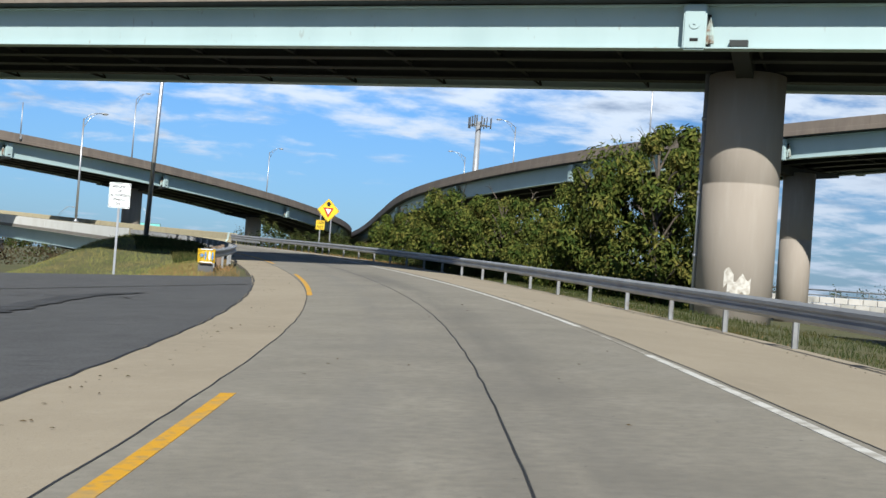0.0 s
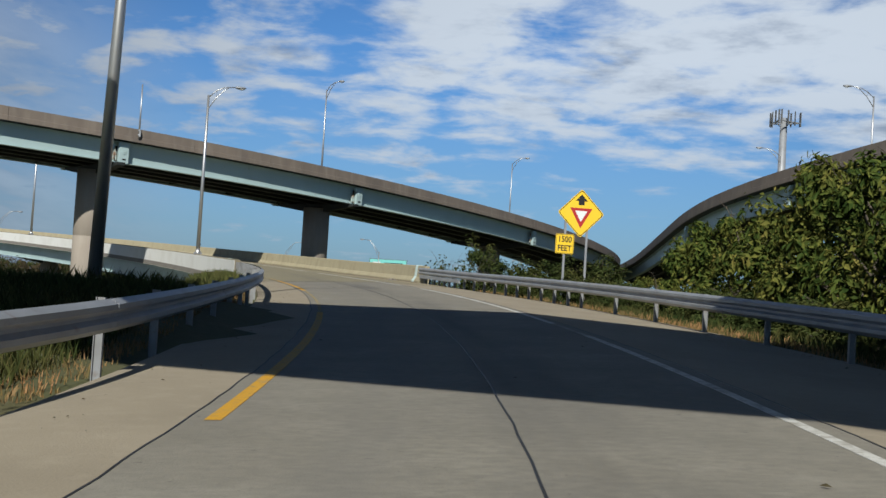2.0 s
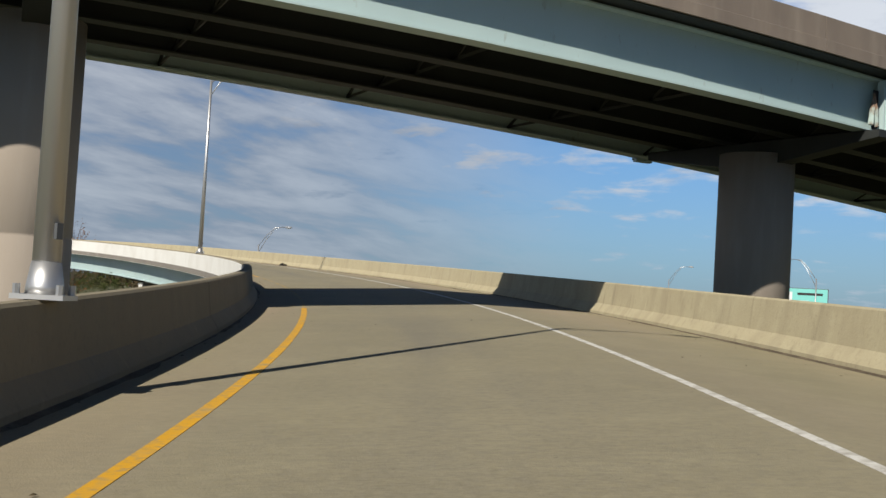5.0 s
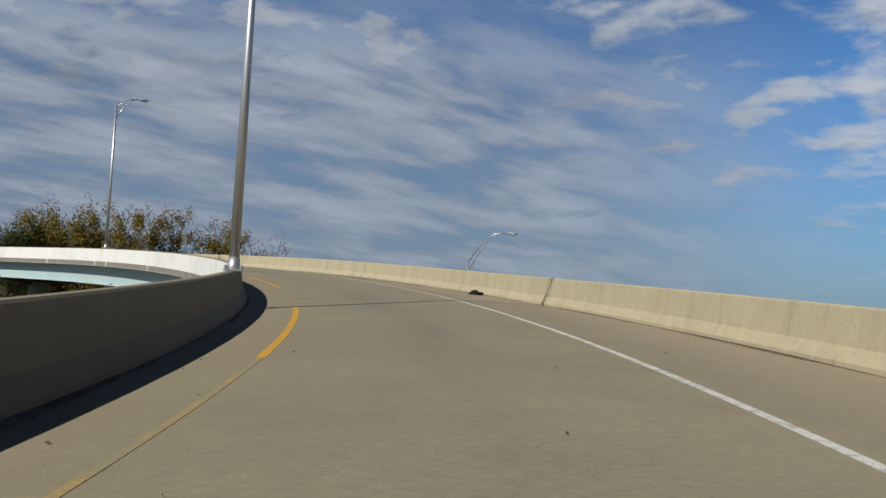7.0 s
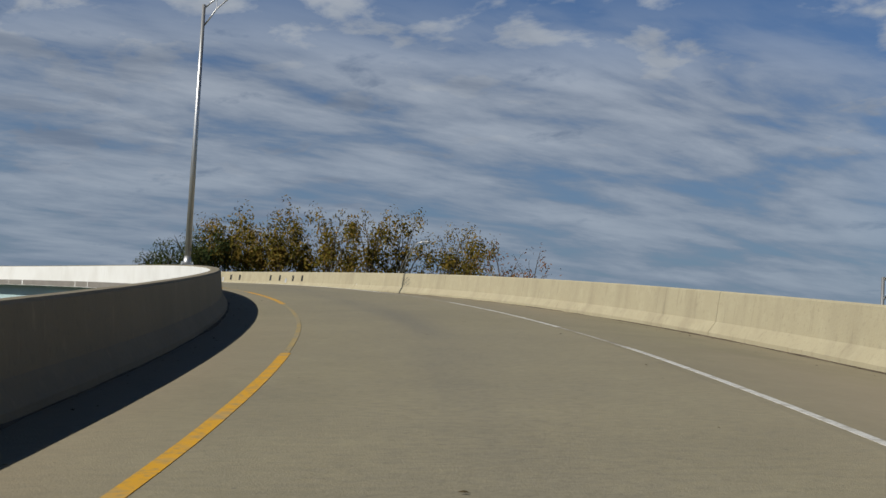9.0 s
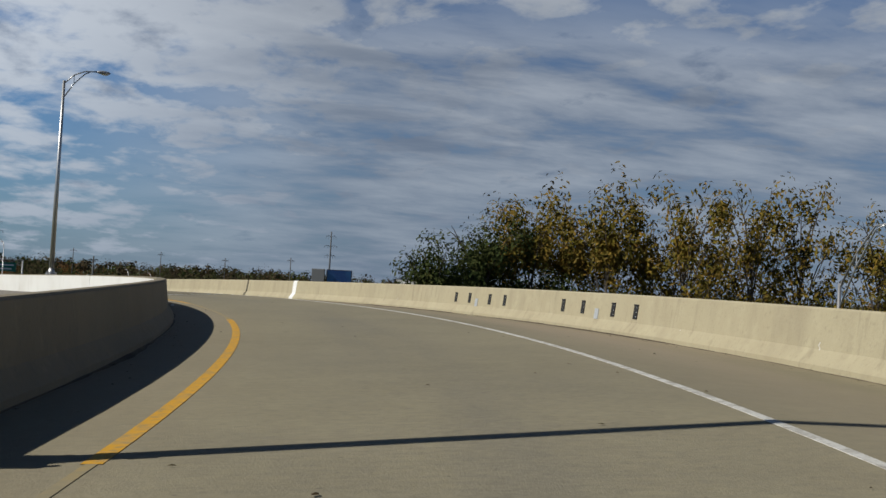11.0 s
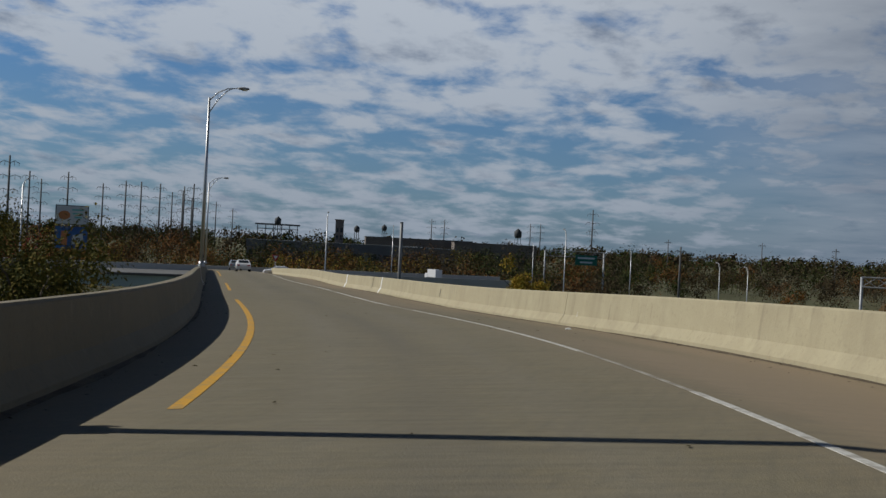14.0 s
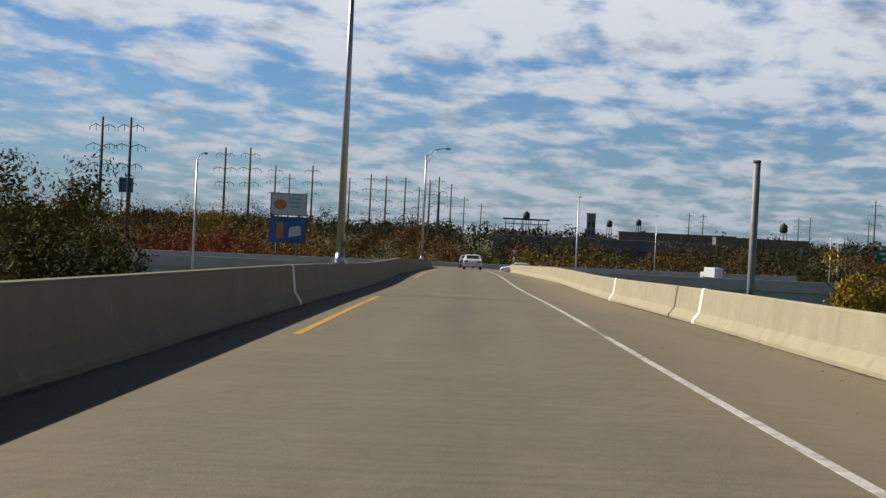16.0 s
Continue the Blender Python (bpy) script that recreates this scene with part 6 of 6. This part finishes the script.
for x, y in ((-388, -48.5), (-390, -41.7), (-473.5, -83.4), (-473.6, -73.8), (-623, -170), (-557, -110), (-644, -151), (-611, -118), (-617, -114), (-628, -111), (-724, -160),
             (-648, -110), (-617, -88), (-681, -117), (-960, -85), (-962, -76), (-977, -16), (-979, -9), (-985, 27), (-742, 67), (-646, 227), (-800, -190), (-860, -205), (-906, -216), (-560, -130), (-700, -140)):
    pylon(x, y, 27.8 if x > -900 else 25.0, "tall dark steel power line pole with cross arms")
for x, y, top in ((-690, 110, 14), (-655, 180, 13), (-600, 205, 14), (-720, 150, 15), (-560, 250, 13), (-410, 140, 8.5), (-468, -117, 17)):
    pylon(x, y, top, "dark wooden utility pole", arms=1, w=0.2)


def block(name, x, y, w, d, top, rz, wall, roof, label, category="building", windows=0, rows=1, pitched=False):
    gz = ground_z(x, y)
    h = top - gz
    p = thing(name, (x, y, gz), label, category)
    p.rotation_euler = (0, 0, radians(rz))
    bm = bmesh.new()
    box(bm, (0, 0, h / 2 - 0.5), (w, d, h + 1))
    part("wall", bm, wall, p)
    bm = bmesh.new()
    if pitched:
        ring = [(-w / 2 - 0.3, h), (w / 2 + 0.3, h), (w / 2 + 0.3, h + 0.15), (0, h + w * 0.16), (-w / 2 - 0.3, h + 0.15)]
        a = [bm.verts.new((u, -d / 2 - 0.3, z)) for u, z in ring]
        b = [bm.verts.new((u, d / 2 + 0.3, z)) for u, z in ring]
        bm.faces.new(a)
        bm.faces.new(b[::-1])
        for i in range(5):
            bm.faces.new((a[i], b[i], b[(i + 1) % 5], a[(i + 1) % 5]))
        bmesh.ops.recalc_face_normals(bm, faces=bm.faces[:])
    else:
        box(bm, (0, 0, h + 0.2), (w + 0.5, d + 0.5, 0.4))
    part("roof", bm, roof, p)
    for r in range(rows):
        for k in range(windows):
            bm = bmesh.new()
            u = -w / 2 + w * (k + 0.5) / windows
            box(bm, (u, d / 2 + 0.03, h * (0.45 + 0.5 * r / max(rows, 1))), (w / windows * 0.55, 0.12, h * 0.3 / rows))
            part("window", bm, "window_dark", p)
    return p


# building long sides face the ramp (their +y side after turning)
block("factory", -676, -44, 82, 30, 4.6, -68, "far_roof", "far_roof", "long low factory with a pale grey roof", windows=12)
block("brick_tower", -687, -47, 4.0, 4.0, 16.0, -68, "far_wall", "far_wall", "dark brick water tower of an old factory", windows=2, rows=3)
block("factory", -790, -40, 60, 24, 9.0, -68, "far_wall", "far_roof", "dark brick factory with rows of windows", windows=14)
block("factory", -775, 8, 44, 24, 8.2, -70, "far_wall", "far_wall", "long dark brick warehouse with flat roof", windows=12)
block("factory", -640, 12, 26, 18, 4.5, -72, "far_wall", "far_roof", "small brick workshop far off", windows=5)
block("office_block", -740, 286, 18, 14, 8.0, -110, "far_white", "far_roof", "pale concrete office block", windows=6, rows=2)
rnd = random.Random(9)
for k in range(16):
    a = radians(168 - k * 4.2 + rnd.uniform(-1, 1))
    dd = rnd.uniform(560, 900)
    x, y = -170 + math.cos(a) * dd, 160 + math.sin(a) * dd
    block("house", x, y, rnd.uniform(9, 16), rnd.uniform(8, 10), rnd.uniform(0.5, 3.5), math.degrees(a) + rnd.uniform(50, 130), "far_white" if k % 3 else "far_wall", "far_roof",
          "small house with a pitched roof far off", "house", windows=3, pitched=True)


def water_tank(x, y, top, r, label, legs=True):
    gz = ground_z(x, y)
    h = top - gz
    p = thing("water_tower", (x, y, gz), label, "water tower")
    bm = bmesh.new()
    tube(bm, [(0, 0, h - 2.6 * r), (0, 0, h - 2.2 * r), (0, 0, h - 0.8 * r), (0, 0, h)], [r * 0.5, r, r, 0.1], 16)
    part("tank", bm, "tank", p)
    for k in range(4):
        bm = bmesh.new()
        a = k * math.pi / 2 + 0.4
        tube(bm, [(r * 1.1 * math.cos(a), r * 1.1 * math.sin(a), 0), (r * 0.7 * math.cos(a), r * 0.7 * math.sin(a), h - 2.3 * r)], 0.18, 5)
        part("leg", bm, "tank", p)


water_tank(-755, -64, 15.0, 1.5, "dark water tower on legs beside the factory")
water_tank(-808, -67, 17.0, 1.5, "dark water tower on legs beside the factory")
water_tank(-1073, -47, 23, 3.0, "dark round water tower on legs")
water_tank(-757, -112, 18.0, 1.8, "dark water tower on legs above a substation")


def substation():
    p = thing("substation", (-757, -112, ground_z(-757, -112)), "dark steel substation frame", "substation")
    p.rotation_euler = (0, 0, radians(115))
    for k in range(6):
        bm = bmesh.new()
        box(bm, (-11 + 4.4 * k, 0, 9.5), (0.4, 0.4, 19))
        part("post", bm, "tank", p)
    bm = bmesh.new()
    box(bm, (0, 0, 19.3), (25, 0.7, 0.9))
    box(bm, (0, 0, 16.8), (23, 0.4, 0.4))
    part("beam", bm, "tank", p)


substation()


def billboard(x, y, z0, panels, facing, label, w=5.0):
    """Two-post billboard; panels: (bottom, height, material) from the ground."""
    gz = ground_z(x, y)
    p = thing("billboard", (x, y, gz), label, "billboard")
    p.rotation_euler = (0, 0, radians(facing))
    top = max(b + h for b, h, m in panels)
    for u in (-w * 0.3, w * 0.3):
        bm = bmesh.new()
        tube(bm, [(u, 0.25, -0.2), (u, 0.25, top - gz)], 0.16, 8)
        part("post", bm, "dark_pole", p)
    for b, h, m in panels:
        bm = bmesh.new()
        box(bm, (0, 0.08, b + h / 2 - gz), (w + 0.3, 0.22, h + 0.25))
        fr = part("panel_frame", bm, "dark_pole", p)
        bm = bmesh.new()
        box(bm, (0, -0.045, b + h / 2 - gz), (w, 0.03, h))
        part("panel", bm, m, fr)
    return p


bb = billboard(-331.5, 47.3, 0, [(6.75, 3.0, "board_white"), (2.7, 3.6, "board_blue")], 124, "two-panel roadside billboard, white above blue")
g0 = bb.location.z
plate_mesh("picture_shape", [(-1.2 + 0.95 * math.cos(k * 0.524), 8.2 - g0 + 0.75 * math.sin(k * 0.524)) for k in range(12)], -0.075, -0.062, "board_orange", bb)
for k, (u, wd) in enumerate(((0.9, 1.9), (0.9, 1.6), (1.0, 1.2))):
    plate_mesh("text_bar", [(u - wd / 2, 9.0 - g0 - 0.62 * k), (u + wd / 2, 9.0 - g0 - 0.62 * k), (u + wd / 2, 9.25 - g0 - 0.62 * k), (u - wd / 2, 9.25 - g0 - 0.62 * k)], -0.075, -0.062, "board_teal", bb)
plate_mesh("picture_shape", [(-1.6, 3.2 - g0), (-0.6, 3.2 - g0), (-0.6, 5.6 - g0), (-1.6, 5.6 - g0)], -0.075, -0.062, "board_orange", bb)
plate_mesh("picture_shape", [(0.1, 3.4 - g0), (2.0, 3.8 - g0), (1.8, 5.2 - g0), (0.3, 4.9 - g0)], -0.075, -0.062, "board_white", bb)
billboard(-303.2, 186.4, 0, [(2.0, 5.6, "board_blue")], 92, "large blue roadside billboard seen at an angle", w=3.9)
billboard(-303.8, 183.0, 0, [(2.0, 5.6, "tank")], 42, "dark back of a roadside billboard", w=2.4)
bt = billboard(-100, 330, 0, [(4.7, 3.9, "board_teal")], 8, "teal roadside billboard far beyond the barrier", w=9.8)
gt = bt.location.z
plate_mesh("text_bar", [(-1, 7.3 - gt), (4, 7.3 - gt), (4, 7.8 - gt), (-1, 7.8 - gt)], -0.08, -0.062, "sign_black", bt)
plate_mesh("text_bar", [(-4, 5.6 - gt), (-2, 5.6 - gt), (-2, 7.9 - gt), (-4, 7.9 - gt)], -0.08, -0.062, "board_white", bt)
plate_mesh("picture_shape", [(-1, 5.2 - gt), (1.6, 5.2 - gt), (1.2, 6.2 - gt), (-0.6, 6.2 - gt)], -0.08, -0.062, "board_white", bt)
bk = billboard(-173, 760, 0, [(9.6, 4.2, "sign_black")], 8, "dark roadside billboard far beyond the barrier", w=20)
gk = bk.location.z
plate_mesh("text_bar", [(-4, 11.2 - gk), (5, 11.2 - gk), (5, 12.4 - gk), (-4, 12.4 - gk)], -0.08, -0.062, "board_white", bk)
billboard(-466, -117, 0, [(12.8, 4.4, "board_blue")], 119, "small blue sign on a tall post", w=4.2)


def gantry(ax, ay, bx, by, top, signs, label):
    a, b = Vector((ax, ay, 0)), Vector((bx, by, 0))
    d = b - a
    L = d.length
    gz = min(ground_z(ax, ay), ground_z(bx, by))
    p = thing("sign_gantry", (ax, ay, gz), label, "sign gantry")
    p.rotation_euler = (0, 0, math.atan2(d.y, d.x))
    h = top - gz
    bm = bmesh.new()
    for z in (h, h - 1.3):
        for y in (-0.5, 0.5):
            tube(bm, [(0, y, z), (L, y, z)], 0.09, 6)
    n = int(L / 1.6)
    for k in range(n):
        x = L * k / n
        tube(bm, [(x, -0.5, h - 1.3), (x + L / n, -0.5, h)], 0.05, 4)
        tube(bm, [(x + L / n, 0.5, h - 1.3), (x, 0.5, h)], 0.05, 4)
    part("truss", bm, "galv", p)
    for x in (0, L):
        bm = bmesh.new()
        tube(bm, [(x, 0, -0.3), (x, 0, h)], 0.2, 8)
        part("post", bm, "galv", p)
    for u, w, hh, z in signs:
        bm = bmesh.new()
        box(bm, (u, -0.7, h + z), (w, 0.06, hh))
        s = part("sign_panel", bm, "sign_green", p, "green direction sign panel")
        for j in range(2):
            bm = bmesh.new()
            box(bm, (u, -0.74, h + z + hh * (0.2 - 0.42 * j)), (w * (0.78 - 0.2 * j), 0.02, hh * 0.17))
            part("text_bar", bm, "sign_white", s)
    return p


gantry(-424, 108.5, -427, 121.5, 6.5, [(9.3, 4.9, 2.3, -1.9)], "steel truss sign gantry with a green direction sign")
gantry(-329.5, 171, -329, 178.5, 4.9, [(5.2, 2.2, 1.2, -1.0)], "steel truss sign gantry with a small green sign")
# lamps and a small sign by the highway
for x, y, z, r in ((-324, 96, 10.4, 0.12), (-374.7, 88.8, 9.6, 0.1), (-269.8, 83.5, 11.2, 0.12), (-381.4, 114.9, 7.6, 0.1), (-369.4, 155, 5.2, 0.1), (-369.2, 150.3, 5.7, 0.1), (-397.5, 131.4, 7.4, 0.1), (-328, 131, 9.5, 0.1)):
    g = ground_z(x, y)
    lamp_post((x, y, g), 200, z - g - 0.6, "aluminium street lamp beside the highway", arm=1.6, r=r)


def small_yield():
    c = HW.at(8, 8.3)
    p = thing("road_sign", (c.x, c.y, c.z), "red and white yield sign on a thin post", "road sign")
    p.rotation_euler = (0, 0, radians(119))
    bm = bmesh.new()
    tube(bm, [(0, 0, 0), (0, 0, 2.6)], 0.05, 8)
    part("post", bm, "galv", p)
    a = plate_mesh("panel", [(-0.55, 3.1), (0.55, 3.1), (0, 2.15)], -0.07, -0.055, "sign_red", p)
    plate_mesh("panel_centre", [(-0.3, 2.97), (0.3, 2.97), (0, 2.45)], -0.08, -0.072, "sign_white", a)


small_yield()
# steel post behind the outer barrier
c = RAMP.at(318.2, RIGHT + 0.62, 0.0)
ps = thing("steel_post", (c.x, c.y, c.z - 0.3), "grey steel post fixed behind the outer barrier", "post")
ps.scale = (1, 1, 1.30)
bm = bmesh.new()
tube(bm, [(0, 0, -0.3), (0, 0, 2.98)], [0.08, 0.076], 14)
part("tube", bm, "post_steel", ps)
bm = bmesh.new()
tube(bm, [(0, 0, 2.95), (0, 0, 2.99)], [0.086, 0.080], 14)
part("cap", bm, "dark_pole", ps)
bm = bmesh.new()
box(bm, (-0.12, 0.0, 2.72), (0.14, 0.05, 0.03), 30)
part("bracket", bm, "galv", ps)


def car(at, heading, paint, label):
    p = thing("car", at, label, "car", "cars on the road")
    p.rotation_euler = (0, 0, radians(heading))
    prof = [(-2.2, 0.35), (-2.25, 0.75), (-2.1, 0.98), (-1.45, 1.05), (-0.85, 1.42), (0.45, 1.44), (1.15, 1.0), (2.1, 0.82), (2.25, 0.6), (2.2, 0.35)]
    bm = bmesh.new()
    rings = []
    for y, k in ((-0.88, 0.94), (-0.8, 1.0), (0.8, 1.0), (0.88, 0.94)):
        rings.append([bm.verts.new((x, y * (0.8 if z > 1.1 else 1.0), 0.35 + (z - 0.35) * k)) for x, z in prof])
    for a, b in zip(rings, rings[1:]):
        for i in range(len(prof)):
            j = (i + 1) % len(prof)
            bm.faces.new((a[i], a[j], b[j], b[i]))
    bm.faces.new(rings[0])
    bm.faces.new(rings[-1][::-1])
    bmesh.ops.recalc_face_normals(bm, faces=bm.faces[:])
    bmesh.ops.bevel(bm, geom=bm.edges[:], offset=0.035, segments=1, affect="EDGES")
    part("body", bm, paint, p)
    for x0, z0, x1, z1, nm in ((-1.42, 1.10, -0.90, 1.385, "rear_window"), (0.52, 1.385, 1.08, 1.07, "windscreen")):
        bm = bmesh.new()
        d = Vector((x1 - x0, 0, z1 - z0))
        n = Vector((-d.z, 0, d.x)).normalized() * 0.02
        bm.faces.new([bm.verts.new(Vector(q) + n) for q in ((x0, -0.6, z0), (x1, -0.56, z1), (x1, 0.56, z1), (x0, 0.6, z0))])
        part(nm, bm, "window_dark", p)
    for sg in (-1, 1):
        bm = bmesh.new()
        box(bm, (-2.26, sg * 0.62, 0.82), (0.05, 0.34, 0.14))
        part("tail_light", bm, "sign_red", p)
        for x in (-1.35, 1.4):
            bm = bmesh.new()
            tube(bm, [(x, sg * 0.68, 0.33), (x, sg * 0.90, 0.33)], 0.33, 18)
            w = part("wheel", bm, "rubbish_dark", p)
            bm = bmesh.new()
            tube(bm, [(x, sg * 0.895, 0.33), (x, sg * 0.91, 0.33)], 0.2, 14)
            part("rim", bm, "galv", w)
    bm = bmesh.new()
    box(bm, (-2.26, 0, 0.62), (0.03, 0.5, 0.13))
    part("plate_bar", bm, "sign_white", p)
    return p


M["car_white"] = material("car_white", (0.72, 0.72, 0.73), 0.25, spec=0.6)
M["car_silver"] = material("car_silver", (0.42, 0.46, 0.50), 0.25, 0.5)
car(RAMP.at(407, 1.0, 0.012), RAMP.heading(407), "car_white", "white sedan driving away down the ramp")
car(RAMP.at(431, 0.6, 0.02), RAMP.heading(430), "car_silver", "silver car at the end of the ramp")
c = HW.at(9.0, 3.0, 0.012)
car(c, HW.heading(9) + 180, "car_white", "white car on the highway bridge")


def van():
    c = HW.at(32.5, -4.2, 0.01)
    p = thing("box_truck", c, "white delivery truck on the highway bridge, sized to fit the camera's view", "truck")
    # scaled down and turned across the deck to fit the camera's view
    p.rotation_euler, p.scale = (0, 0, radians(HW.heading(29) + 115)), (0.62, 0.62, 0.62)
    bm = bmesh.new()
    box(bm, (-0.6, 0, 1.75), (3.4, 2.0, 1.9))
    bmesh.ops.bevel(bm, geom=bm.edges[:], offset=0.05, segments=1, affect="EDGES")
    part("cargo_box", bm, "car_white", p)
    bm = bmesh.new()
    box(bm, (1.75, 0, 1.1), (1.2, 1.9, 1.3))
    bmesh.ops.bevel(bm, geom=bm.edges[:], offset=0.12, segments=2, affect="EDGES")
    part("cab", bm, "car_white", p)
    bm = bmesh.new()
    box(bm, (0, 0, 0.6), (4.4, 1.6, 0.3))
    part("chassis", bm, "dark_pole", p)
    for x in (-1.4, 1.6):
        for sg in (-1, 1):
            bm = bmesh.new()
            tube(bm, [(x, sg * 0.72, 0.4), (x, sg * 0.96, 0.4)], 0.4, 16)
            part("wheel", bm, "rubbish_dark", p)


van()

# lower highway to the right of the end
LOW = Line([(-400, 60, -4.6), (-385, 110, -4.6), (-372, 160, -4.6), (-362, 210, -4.6), (-356, 260, -4.6), (-352, 310, -4.6), (-350, 360, -4.6)], 50.0, 0.0, 0.0)
bm = bmesh.new()
sweep(bm, LOW, stations(0, 300, 10), [(-12, -0.5), (-12, 0), (12, 0), (12, -0.5)])
tagged(part("road", bm, "hwy"), "grey asphalt lower highway", "road", kind="structure")
for u in (-11.5, 11.5):
    bm = bmesh.new()
    sweep(bm, LOW, stations(0, 300, 10), [(u - 0.2, 0), (u - 0.1, 0.85), (u + 0.1, 0.85), (u + 0.2, 0)], closed=True)
    tagged(part("median_barrier", bm, "barrier"), "pale concrete barrier beside the lower highway", "barrier", kind="structure")
for s, u, m in ((130, 3, "car_white"), (150, -4, "car_silver"), (168, 4, "car_white"), (205, -3, "car_silver")):
    car(LOW.at(s, u, 0.012), LOW.heading(s), m, "car on the lower highway")


# woods in the distance


def woods(name, mat, trees, seed, label, leaves=900, leaf=0.125, origin=(-195.0, 150.0), wide=1.3):
    """Many crowns of loose leaf tufts; trees: (count, angle from, to, distance from, to, height from, to)."""
    rnd = random.Random(seed)
    vs, fs = [], []
    for n, a0, a1, d0, d1, h0, h1 in trees:
        for _ in range(n):
            a, d = radians(rnd.uniform(a0, a1)), rnd.uniform(d0, d1)
            x, y = origin[0] - math.sin(a) * d, origin[1] + math.cos(a) * d
            gz, h = ground_z(x, y), rnd.uniform(h0, h1)
            w = min(h, 11.0) * rnd.uniform(0.38, 0.58) * wide
            lobes = [(Vector((x + rnd.gauss(0, w * 0.5), y + rnd.gauss(0, w * 0.5), gz + h * rnd.uniform(0.22, 0.78))), min(w * rnd.uniform(0.35, 0.7), h * 0.3)) for _ in range(9)]
            sc = leaf * (1 + d / 350.0)
            for _ in range(leaves):
                c, r = lobes[rnd.randrange(9)]
                dv = Vector((rnd.gauss(0, 1), rnd.gauss(0, 1), rnd.gauss(0, 1))).normalized()
                q = c + dv * r * rnd.random() ** 0.4
                q.z = max(q.z, gz + 0.2)
                t = (dv.orthogonal() + Vector((rnd.gauss(0, .4), rnd.gauss(0, .4), rnd.gauss(0, .4)))).normalized()
                b = dv.cross(t).normalized()
                s = sc * rnd.uniform(0.5, 1.2)
                i = len(vs)
                vs += [q - t * s, q + b * s * 0.7, q + t * s, q - b * s * 0.7]
                fs += [(i, i + 1, i + 2), (i, i + 2, i + 3)]
    me = bpy.data.meshes.new(name)
    me.from_pydata(vs, [], fs)
    me.materials.append(M[mat])
    tagged(new(name, me), label, "woods", kind="stuff")


# angles are turns to the left of +y, seen from the end of the ramp
woods("woods", "leaf_rust", [(32, 96, 120, 170, 330, 5, 13), (20, 72, 100, 240, 480, 6, 15), (29, 120, 140, 190, 300, 7, 17)], 1, "rust brown autumn woods")
woods("woods", "leaf_brown", [(58, 92, 120, 180, 420, 5, 14), (81, 50, 100, 260, 560, 7, 18), (44, 120, 145, 220, 420, 8, 19)], 2, "dull brown half-bare woods")
woods("woods", "leaf_dark", [(41, 95, 120, 190, 420, 4, 13), (110, 40, 104, 260, 620, 7, 18), (29, 118, 142, 280, 500, 8, 19)], 3, "dark green woods")
woods("woods", "leaf_autumn", [(23, 100, 122, 200, 380, 4, 12), (15, 60, 100, 280, 560, 6, 11), (29, 122, 144, 200, 340, 7, 17)], 4, "yellow green autumn woods")
woods("woods", "leaf_yellow", [(4, 113, 115, 195, 230, 8, 10), (4, 129, 131, 270, 300, 15, 18), (3, 125.5, 127, 230, 260, 12, 14)], 5, "bright yellow autumn trees")
woods("woods", "leaf_red", [(9, 128.5, 133, 190, 220, 9, 12)], 6, "red autumn trees")
woods("woods", "leaf_brown", [(330, 20, 150, 650, 1500, 15, 20)], 7, "brown woods along the horizon", leaves=260, leaf=0.31, wide=2.3)
woods("woods", "leaf_dark", [(360, -20, 150, 650, 1600, 15, 20)], 8, "dark woods along the horizon", leaves=260, leaf=0.31, wide=2.3)
woods("woods", "leaf_brown", [(60, 20, 120, 60, 160, 4, 7)], 9, "brown scrub under the flyovers", leaves=260, leaf=0.16, origin=(-25.0, 95.0))
woods("woods", "leaf_dark", [(50, 20, 140, 60, 170, 4, 7), (20, -40, 10, 150, 260, 5, 8)], 10, "dark scrub under the flyovers", leaves=260, leaf=0.16, origin=(-25.0, 95.0))
woods("woods", "leaf_rust", [(26, 84, 100, 38, 75, 5, 8.5)], 12, "rust brown scrub below the autumn trees", leaves=300, leaf=0.15, origin=(-130.0, 187.0))
woods("woods", "leaf_dark", [(50, 84, 108, 100, 160, 5, 8), (14, 100, 118, 70, 110, 6, 9)], 13, "dark scrub beside the lower highway", leaves=260, leaf=0.16, origin=(-195.0, 165.0))
